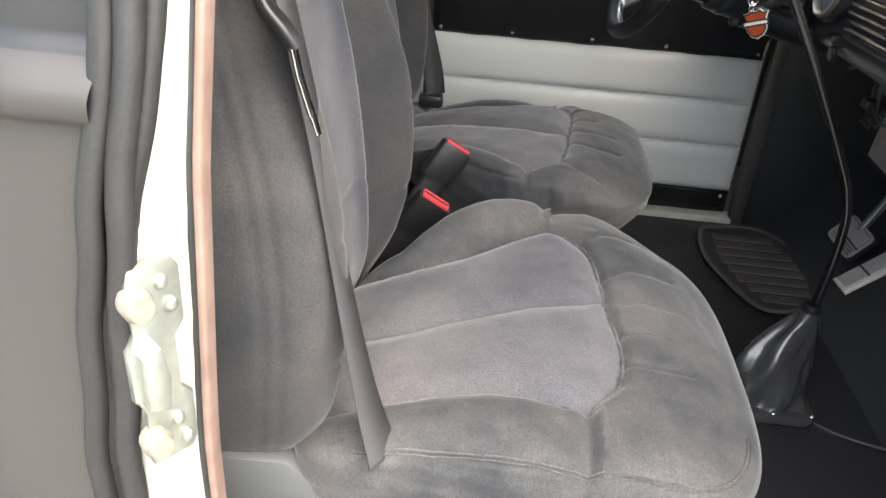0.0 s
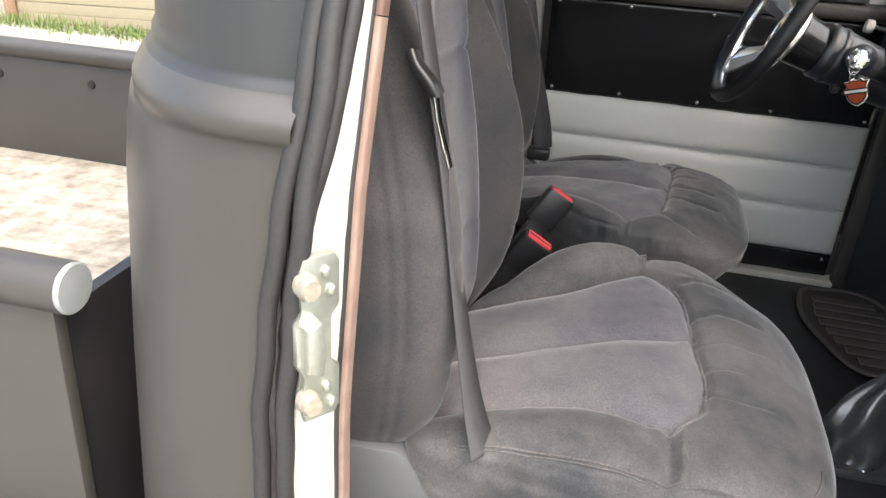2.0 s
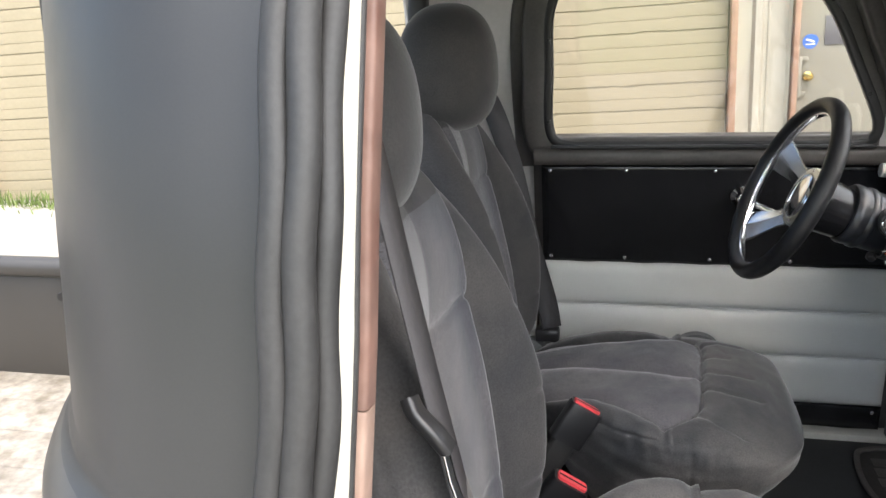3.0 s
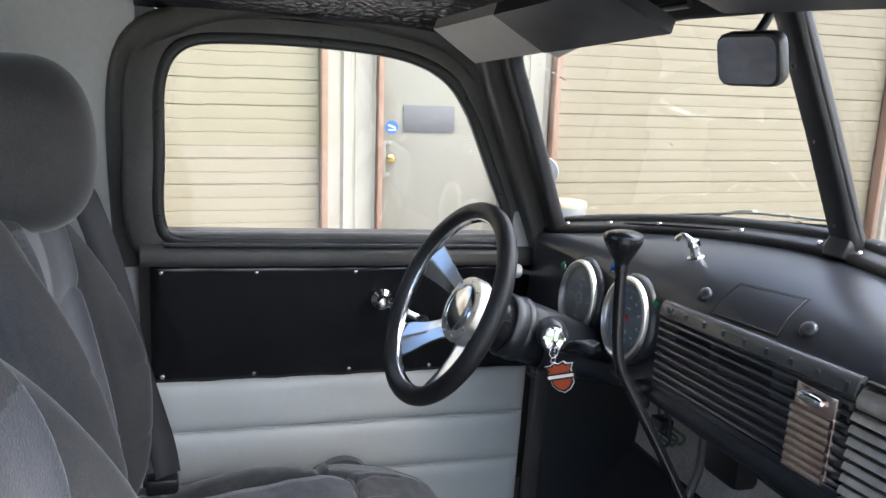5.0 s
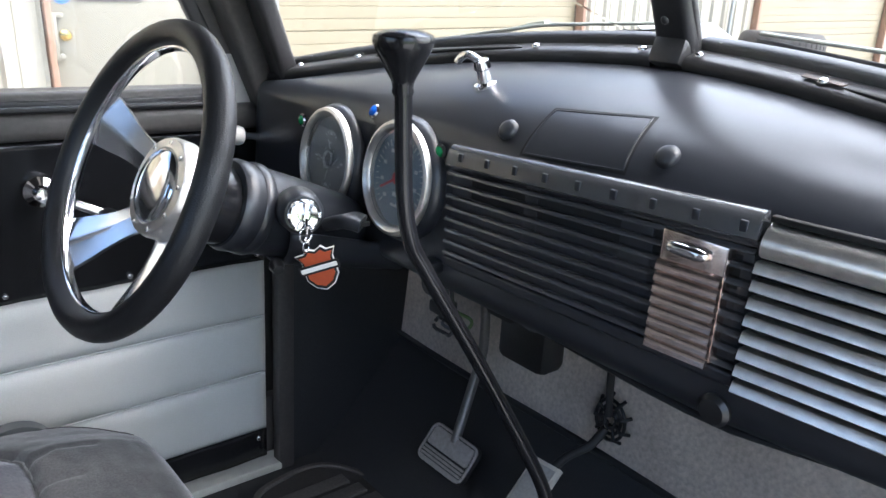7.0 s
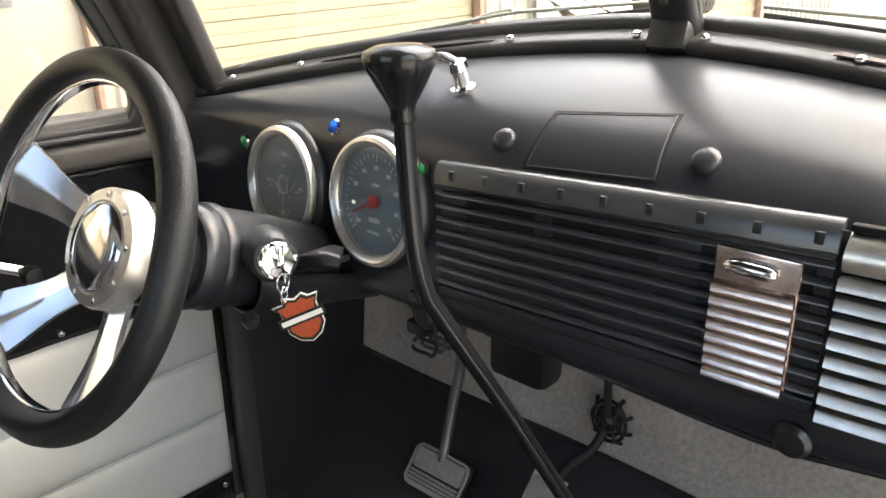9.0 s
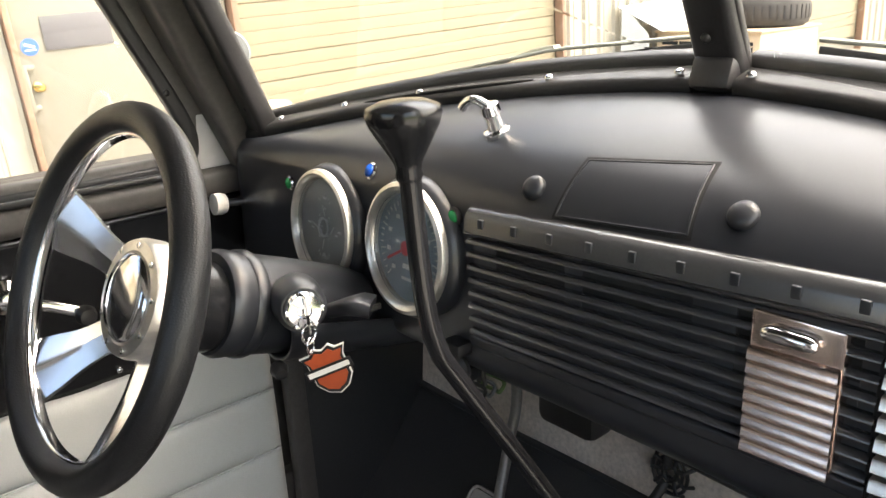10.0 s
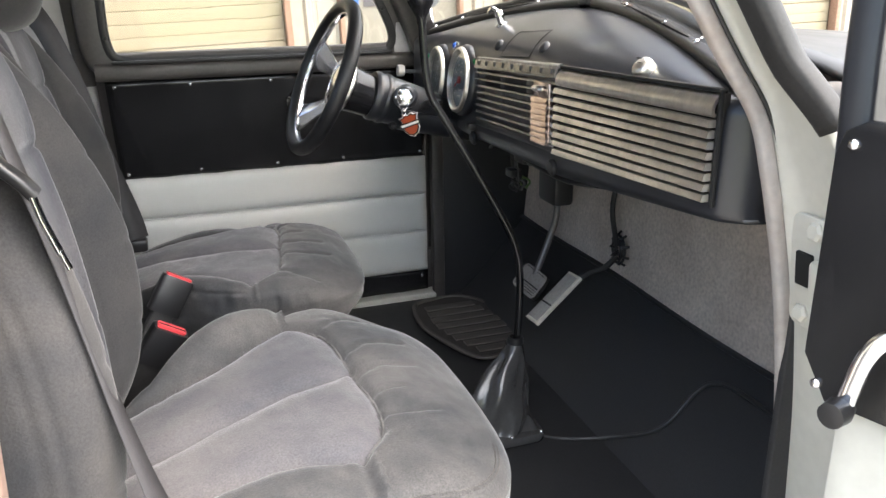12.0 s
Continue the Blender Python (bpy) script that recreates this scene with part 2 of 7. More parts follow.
def lathe(profile, m=None, bm=None, seg=24):
    """Rings of (radius, height) about z, closed where the radius is 0."""
    bm = bm or bmesh.new()
    rings = []
    for r, z in profile:
        if r < 1e-6:
            rings.append([bm.verts.new((0, 0, z))])
        else:
            rings.append([bm.verts.new((r * math.cos(2 * math.pi * i / seg), r * math.sin(2 * math.pi * i / seg), z)) for i in range(seg)])
    for a, b in zip(rings, rings[1:]):
        for i in range(seg):
            j = (i + 1) % seg
            if len(a) == 1 and len(b) > 1:
                bm.faces.new((a[0], b[i], b[j]))
            elif len(b) == 1 and len(a) > 1:
                bm.faces.new((a[i], b[0], a[j]))
            elif len(a) > 1:
                bm.faces.new((a[i], b[i], b[j], a[j]))
    if m is not None:
        bmesh.ops.transform(bm, matrix=m, verts=[v for r in rings for v in r])
    return bm


def rod(p, q, r, r2=None, seg=16, bm=None):
    L = (Vector(q) - Vector(p)).length
    r2 = r if r2 is None else r2
    return lathe([(0, 0), (r * 0.9, 0), (r, min(0.1 * r, L / 4)), (r2, L - min(0.1 * r2, L / 4)), (r2 * 0.9, L), (0, L)], frame_to(p, q), bm, seg)


def smooth_path(pts, n=8, closed=False):
    P = [Vector(p) for p in pts]
    out = []
    N = len(P)
    for i in range(N if closed else N - 1):
        if closed:
            a, b, c, d = P[i - 1], P[i], P[(i + 1) % N], P[(i + 2) % N]
        else:
            a, b, c, d = P[max(i - 1, 0)], P[i], P[i + 1], P[min(i + 2, N - 1)]
        for k in range(n):
            t = k / n
            out.append(0.5 * ((2 * b) + (c - a) * t + (2 * a - 5 * b + 4 * c - d) * t * t + (3 * b - 3 * c + d - a) * t ** 3))
    if not closed:
        out.append(P[-1])
    return out


def sweep(path, profile, bm=None, up=(0, 0, 1), closed=False, scale=None, seg_caps=True):
    """A profile of (side, up) points carried along a path. profile may be a radius."""
    bm = bm or bmesh.new()
    if isinstance(profile, (int, float)):
        profile = [(profile * math.cos(a * math.pi / 5), profile * math.sin(a * math.pi / 5)) for a in range(10)]
    P = [Vector(p) for p in path]
    n = len(P)
    rings = []
    for i in range(n):
        upv = Vector(up(i / (n - 1))) if callable(up) else Vector(up)
        if closed:
            t = P[(i + 1) % n] - P[i - 1]
        else:
            t = P[min(i + 1, n - 1)] - P[max(i - 1, 0)]
        t.normalize()
        s = t.cross(upv)
        if s.length < 1e-4:
            s = t.cross(Vector((1, 0, 0)))
        s.normalize()
        u = s.cross(t)
        k = scale(i / (n - 1)) if scale else 1.0
        rings.append([bm.verts.new(P[i] + s * a * k + u * b * k) for a, b in profile])
    m = len(profile)
    for i in range(n if closed else n - 1):
        a, b = rings[i], rings[(i + 1) % n]
        for j in range(m):
            bm.faces.new((a[j], a[(j + 1) % m], b[(j + 1) % m], b[j]))
    if not closed and seg_caps:
        bm.faces.new(rings[0])
        bm.faces.new(rings[-1])
    return bm


def rect(w, h, r=0.0):
    if not r:
        return [(-w / 2, -h / 2), (w / 2, -h / 2), (w / 2, h / 2), (-w / 2, h / 2)]
    out = []
    for cx, cy, a0 in ((w / 2 - r, -h / 2 + r, -90), (w / 2 - r, h / 2 - r, 0), (-w / 2 + r, h / 2 - r, 90), (-w / 2 + r, -h / 2 + r, 180)):
        for k in range(4):
            a = radians(a0 + 30 * k)
            out.append((cx + r * math.cos(a), cy + r * math.sin(a)))
    return out


def slab(outline, thick, m=None, bm=None, bevel=0.0):
    """A flat outline in x, y with a thickness in z, centred."""
    bm = bm or bmesh.new()
    a = [bm.verts.new((x, y, -thick / 2)) for x, y in outline]
    b = [bm.verts.new((x, y, thick / 2)) for x, y in outline]
    bm.faces.new(a)
    bm.faces.new(b)
    n = len(a)
    for i in range(n):
        bm.faces.new((a[i], a[(i + 1) % n], b[(i + 1) % n], b[i]))
    vs = a + b
    if bevel:
        es = [e for e in bm.edges if (e.verts[0] in a and e.verts[1] in a) or (e.verts[0] in b and e.verts[1] in b)]
        g = bmesh.ops.bevel(bm, geom=es, offset=bevel, segments=2, profile=0.5, affect="EDGES")
        vs = list({v for f in g["faces"] for v in f.verts} | {v for v in vs if v.is_valid})
    if m is not None:
        bmesh.ops.transform(bm, matrix=m, verts=vs)
    return bm


def sheet(f, nu, nv, thick=0.0, bm=None, du=None):
    """A surface f(u, v) over the unit square, with thickness along its normals."""
    bm = bm or bmesh.new()
    g = np.empty((nu + 1, nv + 1, 3))
    for i in range(nu + 1):
        for j in range(nv + 1):
            g[i, j] = f(i / nu, j / nv)
    top = [[bm.verts.new(g[i, j]) for j in range(nv + 1)] for i in range(nu + 1)]
    for i in range(nu):
        for j in range(nv):
            bm.faces.new((top[i][j], top[i + 1][j], top[i + 1][j + 1], top[i][j + 1]))
    if thick:
        gu, gv = np.gradient(g, axis=0), np.gradient(g, axis=1)
        nn = np.cross(gu, gv)
        nn /= np.maximum(np.linalg.norm(nn, axis=2, keepdims=True), 1e-9)
        h = g - nn * thick
        low = [[bm.verts.new(h[i, j]) for j in range(nv + 1)] for i in range(nu + 1)]
        for i in range(nu):
            for j in range(nv):
                bm.faces.new((low[i][j], low[i][j + 1], low[i + 1][j + 1], low[i + 1][j]))
        for i in range(nu):
            bm.faces.new((top[i][0], low[i][0], low[i + 1][0], top[i + 1][0]))
            bm.faces.new((top[i][nv], top[i + 1][nv], low[i + 1][nv], low[i][nv]))
        for j in range(nv):
            bm.faces.new((top[0][j], top[0][j + 1], low[0][j + 1], low[0][j]))
            bm.faces.new((top[nu][j], low[nu][j], low[nu][j + 1], top[nu][j + 1]))
    return bm


def pad(size, power, n, shape, zone=None):
    """A rounded block of that size about its centre, its points moved by shape(x, y, z) -> x, y, z; zone gives a face its material."""
    bm = bmesh.new()
    seen, kinds = {}, {}
    lin = np.linspace(-1, 1, n + 1)

    def vert(a, b, c):
        k = (round(a, 5), round(b, 5), round(c, 5))
        if k not in seen:
            d = (abs(a) ** power + abs(b) ** power + abs(c) ** power) ** (1 / power)
            seen[k] = bm.verts.new(shape(a / d * size[0] / 2, b / d * size[1] / 2, c / d * size[2] / 2))
            if zone:
                kinds[seen[k]] = zone(a / d * size[0] / 2, b / d * size[1] / 2, c / d * size[2] / 2)
        return seen[k]

    for ax in range(3):
        for s in (-1, 1):
            for i in range(n):
                for j in range(n):
                    q = []
                    for u, v in ((lin[i], lin[j]), (lin[i + 1], lin[j]), (lin[i + 1], lin[j + 1]), (lin[i], lin[j + 1])):
                        p = [u, v]
                        p.insert(ax, s)
                        q.append(vert(*p))
                    face = bm.faces.new(q)
                    if zone and sum(kinds[v] for v in q) > 2:
                        face.material_index = 1
    return bm


def lerp(a, b, t):
    return a + (b - a) * t


def table(xs, ys):
    return lambda v: float(np.interp(v, xs, ys))


# one mesh for all cross-head screws, made about z, head up
def screw_mesh(name, r, mat):
    bm = lathe([(0, 0), (r, 0), (r, r * 0.25), (r * 0.7, r * 0.6), (r * 0.3, r * 0.72), (0, r * 0.72)], seg=12)
    return finish(bm, mat, 50, name)


SCREW = screw_mesh("screw", 0.0048, CHROME)
SCREW_DARK = screw_mesh("screw", 0.0045, BLACK2)
SCREW_ZINC = screw_mesh("screw", 0.0055, ZINC)


def facing(p, normal):
    return Matrix.Translation(p) @ Vector(normal).to_track_quat("Z", "Y").to_matrix().to_4x4()

# ---- outdoors ----
GROUND = 0.12
WALL_Y = 4.6
LEAN_G = Matrix.Translation((1.2, WALL_Y, 1.0)) @ pose(0, 0, 0, 0, -2.0, 0) @ Matrix.Translation((-1.2, -WALL_Y, -1.0))


def settle(ob, m):
    ob.matrix_world = m @ ob.matrix_basis
    return ob


def build_ground():
    bm = bmesh.new()
    s = 400
    bmesh.ops.create_grid(bm, x_segments=40, y_segments=40, size=s)
    bmesh.ops.translate(bm, verts=bm.verts, vec=(0, 0, GROUND))
    lawn = bmesh.new()
    bmesh.ops.create_grid(lawn, x_segments=10, y_segments=10, size=30)
    bmesh.ops.translate(lawn, verts=lawn.verts, vec=(0, -37.5, GROUND + 0.01))
    single("lawn", lawn, GRASSMAT, (0, -37, GROUND + 0.01), "green lawn across the yard", "lawn", "structure")
    single("ground", bm, CONCRETE, (0, 0, GROUND), "pale worn concrete yard with stains", "ground", "structure")


def build_grass():
    rng = random.Random(3)
    verts, faces = [], []
    for i in range(2600):
        x = rng.uniform(-9, 1.0)
        y = WALL_Y - 0.06 - abs(rng.gauss(0, 0.12))
        h = rng.uniform(0.03, 0.14) * (1.0 if y > WALL_Y - 0.25 else 0.5)
        a = rng.uniform(0, 6.28)
        dx, dy = 0.006 * math.cos(a), 0.006 * math.sin(a)
        lx, ly = rng.gauss(0, 0.03), rng.gauss(0, 0.03)
        k = len(verts)
        verts += [(x - dx, y - dy, GROUND), (x + dx, y + dy, GROUND), (x + lx * 0.5 + dx, y + ly * 0.5 + dy, GROUND + h * 0.6), (x + lx * 0.5 - dx, y + ly * 0.5 - dy, GROUND + h * 0.6), (x + lx, y + ly, GROUND + h)]
        faces += [(k, k + 1, k + 2, k + 3), (k + 3, k + 2, k + 4)]
    me = bpy.data.meshes.new("grass")
    me.from_pydata(verts, [], faces)
    me.materials.append(GRASSMAT)
    tagged(new("grass", me), "green and yellow weeds along the foot of the wall", "grass", kind="stuff")


def build_building():
    base = (1.2, WALL_Y, GROUND)
    b = thing("wall_garage", base, "cream metal garage building with brown door trim", "building", kind="structure")
    top = 4.2
    # backing wall
    part("wall_backing", box((0, WALL_Y + 0.25, GROUND + 2.0), (60, 0.2, 5.0)), METALWALL, b)

    # corrugated sheets between the openings
    def ribs(x0, x1, z0, z1, name="corrugated_sheet"):
        prof = []
        x = x0
        while x < x1 - 1e-6:
            w = min(0.23, x1 - x)
            for dx, dy in ((0, 0), (0.09, 0), (0.11, -0.03), (0.15, -0.03), (0.17, 0), (0.19, 0), (0.195, -0.008), (0.205, -0.008), (0.21, 0)):
                if dx < w:
                    prof.append((x + dx, WALL_Y + 0.02 + dy))
            x += 0.23
        prof.append((x1, WALL_Y + 0.02))
        bm = bmesh.new()
        a = [bm.verts.new((px, py, z0)) for px, py in prof]
        c = [bm.verts.new((px, py, z1)) for px, py in prof]
        a2 = [bm.verts.new((px, py + 0.012, z0)) for px, py in prof]
        c2 = [bm.verts.new((px, py + 0.012, z1)) for px, py in prof]
        for i in range(len(prof) - 1):
            bm.faces.new((a[i], a[i + 1], c[i + 1], c[i]))
            bm.faces.new((a2[i], c2[i], c2[i + 1], a2[i + 1]))
        return part(name, bm, METALWALL, b, smooth=20)

    openings = [(-5.4, -2.75), (-1.8, 0.74), (2.56, 5.78), (8.95, 12.5)]
    ribs(-14, -5.46, 0.0, top)
    ribs(-2.69, -1.86, 0.0, top)
    ribs(0.80, 1.145, 0.0, top)
    ribs(2.13, 2.50, 0.0, top)
    ribs(5.84, 8.89, 0.0, top)
    ribs(12.56, 16, 0.0, top)
    for x0, x1 in openings:
        ribs(x0 - 0.1, x1 + 0.1, 2.75, top, "sheet_above_door")
        for x in (x0 - 0.03, x1 + 0.03):
            part("trim", box((x, WALL_Y - 0.01, GROUND + 1.3), (0.045, 0.1, 2.9), 0.006), WOODTRIM, b, "brown painted door trim")
        part("trim", box(((x0 + x1) / 2, WALL_Y - 0.01, 2.7), (x1 - x0, 0.098, 0.12), 0.006), WOODTRIM, b, "brown painted door trim")
    ribs(1.0, 2.3, 2.3, top, "sheet_above_door")
    settle(b, LEAN_G)

    # sectional doors, each slat a piece; two deep joints in every section of six
    h = 0.0894
    for x0, x1 in openings:
        d = thing("garage_door", ((x0 + x1) / 2, WALL_Y + 0.05, GROUND), "closed cream sectional garage door with ribbed slats", "garage door", "garage doors of the building")
        w = x1 - x0
        kinds = []
        for gap, depth in ((0.0045, 0.004), (0.010, 0.012)):
            bm = bmesh.new()
            prof = [(0.03, 0.0), (-0.009 + depth, 0.0), (-0.009 + depth, gap * 0.6), (-0.009, gap), (-0.0105, h * 0.5), (-0.009, h - 0.003), (-0.006, h - 0.0005), (0.03, h - 0.0005)]
            vs = [[bm.verts.new((x, py, pz)) for py, pz in prof] for x in (-w / 2, w / 2)]
            for i in range(len(prof)):
                j = (i + 1) % len(prof)
                bm.faces.new((vs[0][i], vs[0][j], vs[1][j], vs[1][i]))
            bm.faces.new(vs[0])
            bm.faces.new(vs[1])
            kinds.append(finish(bm, SLATS, 30, "slat"))
        for k in range(-8, 20):
            piece("slat", kinds[1 if k % 6 in (0, 2) else 0], d, Matrix.Translation(((x0 + x1) / 2, WALL_Y + 0.05, 0.876 + k * h)))
        settle(d, LEAN_G)

    # man door
    d = thing("side_door", (1.65, WALL_Y, GROUND), "closed white steel door with brass knob and grey plate", "door")
    x0, x1 = 1.185, 2.09
    part("leaf", box(((x0 + x1) / 2, WALL_Y + 0.03, GROUND + 1.06), (x1 - x0, 0.05, 2.1), 0.004), DOORWHITE, d)
    for x in (x0 - 0.02, x1 + 0.02):
        part("jamb", box((x, WALL_Y - 0.005, GROUND + 1.08), (0.035, 0.11, 2.16), 0.005), WOODTRIM, d, "brown painted jamb")
    part("head_jamb", box(((x0 + x1) / 2, WALL_Y - 0.005, GROUND + 2.15), (x1 - x0, 0.108, 0.06), 0.005), WOODTRIM, d, "brown painted jamb")
    knob = part("knob", lathe([(0, 0), (0.032, 0), (0.03, 0.008), (0.012, 0.014), (0.012, 0.03), (0.026, 0.04), (0.028, 0.055), (0.018, 0.066), (0, 0.068)], facing((1.255, WALL_Y + 0.004, 1.065), (0, -1, 0)), seg=20), BRASS, d, "round brass knob")
    part("hasp", box((1.195, WALL_Y - 0.02, 1.06), (0.03, 0.035, 0.27), 0.006), DOORWHITE, d, "painted security hasp")
    part("hasp_lug", box((1.225, WALL_Y - 0.016, 1.18), (0.05, 0.03, 0.03), 0.006), DOORWHITE, d)
    part("hasp_lug", box((1.22, WALL_Y - 0.016, 0.95), (0.04, 0.03, 0.03), 0.006), DOORWHITE, d)
    part("sign", box((1.535, WALL_Y - 0.002, 1.355), (0.385, 0.006, 0.19), 0.002), SIGNGREY, d, "blank dark grey sign plate")
    st = part("sticker", lathe([(0, 0), (0.048, 0), (0.048, 0.002), (0, 0.002)], facing((1.26, WALL_Y + 0.004, 1.29), (0, -1, 0)), seg=28), STICKBLUE, d, "round blue sticker")
    bm = box((1.26, WALL_Y + 0.0, 1.297), (0.055, 0.002, 0.012), m=pose(0, 0, 0, 0, 20, 0))
    box((1.262, WALL_Y + 0.0, 1.272), (0.06, 0.002, 0.007), bm=bm)
    part("sticker_marks", bm, WHITE, d)
    settle(d, LEAN_G)


def build_yard_things():
    # cooling unit against the wall, a sheet leaning behind it and a tyre on top
    x0, x1, y0, y1, zt = 7.09, 8.26, 3.28, 4.40, 0.97
    t = thing("cooling_unit", ((x0 + x1) / 2, (y0 + y1) / 2, GROUND), "beige metal cooling unit with dark louvred grilles", "air conditioner")
    part("body", box(((x0 + x1) / 2, (y0 + y1) / 2, (GROUND + zt) / 2), (x1 - x0, y1 - y0, zt - GROUND), 0.015), BEIGE, t)
    part("lid", box(((x0 + x1) / 2, (y0 + y1) / 2, zt + 0.012), (x1 - x0 + 0.04, y1 - y0 + 0.04, 0.022), 0.006), BEIGE, t)
    for k in range(5):
        cy = y0 + 0.16 + 0.2 * k
        part("grille", box((x0 - 0.004, cy, 0.58), (0.012, 0.18, 0.62), 0.003), HOLE, t, "dark louvred grille")
        for j in range(8):
            part("slat", box((x0 - 0.012, cy, 0.31 + 0.077 * j), (0.012, 0.18, 0.014), 0.003), BEIGE, t)
    t = thing("leaning_sheet", (7.6, 4.4, GROUND), "pale galvanised sheet leaning between unit and wall", "metal sheet")

    def lean(u, v):
        a = Vector((7.05, 4.30, 0.985)).lerp(Vector((8.5, 4.30, 1.0)), u)
        c = Vector((6.58, 4.52, 1.253)).lerp(Vector((7.93, 4.52, 1.318)), u)
        return tuple(a.lerp(c, v))
    part("sheet", sheet(lean, 4, 4, 0.01), TINPLATE, t)
    part("side_plate", slab([(0, GROUND), (0.30, GROUND), (0.30, 0.97), (0.06, 1.22), (0, 1.22)], 0.012, Matrix(((0.86, 0, 0.5, 6.62), (-0.5, 0, 0.86, 4.50), (0, 1, 0, 0), (0, 0, 0, 1)))), TINPLATE, t)
    t = thing("old_tyre", (7.8, 3.62, zt + 0.023), "worn black tyre lying flat on the cooling unit", "tyre")
    lathe_prof = [(0.22, 0.03), (0.25, 0.0), (0.36, 0.0), (0.40, 0.03), (0.415, 0.08), (0.415, 0.20), (0.40, 0.25), (0.36, 0.28), (0.25, 0.28), (0.22, 0.25), (0.22, 0.03)]
    part("carcass", lathe(lathe_prof, pose(7.8, 3.62, zt + 0.024), None, 48), TYRE, t)
    blk = finish(box((0, 0, 0), (0.012, 0.05, 0.13), 0.003), TYRE, 30, "tread_block")
    for k in range(40):
        a = 2 * math.pi * k / 40
        piece("tread_block", blk, t, pose(7.8 + 0.416 * math.cos(a), 3.62 + 0.416 * math.sin(a), zt + 0.164, 0, 0, math.degrees(a)))
    t = thing("meter_box", (8.35, WALL_Y - 0.03, 1.6), "small grey electrical box with conduit on the wall", "meter box")
    part("case", box((8.35, WALL_Y - 0.05, 1.95), (0.16, 0.12, 0.22), 0.012), TINPLATE, t)
    part("conduit", rod((8.33, WALL_Y - 0.04, 0.5), (8.33, WALL_Y - 0.04, 1.84), 0.022), TINPLATE, t)
    # drum by the wall
    t = thing("metal_drum", (2.5, 4.2, GROUND), "small dented pale metal drum with a tan lid", "drum")
    part("shell", lathe([(0, 0), (0.135, 0), (0.14, 0.01), (0.135, 0.03), (0.135, 0.33), (0.142, 0.34), (0.135, 0.35), (0.135, 0.64), (0.142, 0.65), (0.142, 0.69), (0.13, 0.69), (0, 0.69)], pose(2.5, 4.2, GROUND), seg=32), TINPLATE, t)
    part("lid", lathe([(0, 0.693), (0.145, 0.693), (0.147, 0.715), (0.135, 0.735), (0, 0.74)], pose(2.5, 4.2, GROUND), seg=32), BEIGE, t)


# ---- the cab ----
side_half = table([0.4, 0.7, 1.0, 1.2, 1.3, 1.45, 1.6, 1.72], [0.775, 0.80, 0.815, 0.815, 0.80, 0.775, 0.74, 0.70])
pillar_x = table([0.4, 0.95, 1.37, 1.7], [-0.205, -0.196, -0.172, -0.162])


def bead(z):
    """The belt line: a half-round bead pressed into the panel, inset above it."""
    d = (z - 1.268) / 0.021
    b = 0.015 * math.sqrt(max(0.0, 1 - d * d)) if abs(d) < 1 else 0.0
    return b - (0.010 if z > 1.266 else 0.0) * min(1, max(0, (z - 1.266) / 0.02))


def shell_point(u, z, inset=0.0, sgn=-1):
    """Round the back of the cab: u from 0 at the door pillar to 1 at the middle of the back."""
    h = side_half(z) - inset + (bead(z) if inset == 0.0 else 0.0)
    xp = pillar_x(z)
    a, bq, yc = (0.340 if z > 1.30 else 0.364 if z < 1.25 else 0.346) - inset + (0.4 * max(0, bead(z)) if inset == 0 else 0.0), h - 0.30, 0.30
    x_end = xp - float(np.interp(z, [1.02, 1.12, 1.22, 1.35], [0.050, 0.046, 0.033, 0.022]))
    if u < 0.12:
        return (lerp(x_end, -0.245, u / 0.12) if x_end > -0.245 else lerp(x_end, x_end - 0.005, u / 0.12), sgn * (h - 0.0), z)
    cx = min(-0.245, x_end - 0.005)
    a = a - (cx + 0.17) * -1
    if u < 0.75:
        th = (u - 0.12) / 0.63 * math.pi / 2
        e = float(np.interp(z, [0.5, 0.9, 1.2, 1.3], [0.60, 0.80, 0.95, 1.06]))
        return (cx - a * math.sin(th) ** e, sgn * (yc + bq * math.cos(th) ** e), z)
    return (cx - a, sgn * yc * (1 - (u - 0.75) / 0.25), z)


def roof_z(x, y):
    return 1.745 - 0.035 * (abs(y) / 0.6) ** 3 - 0.05 * max(0, (x - 0.25) / 0.3) ** 2 - 0.05 * max(0, (-0.3 - x) / 0.25) ** 2


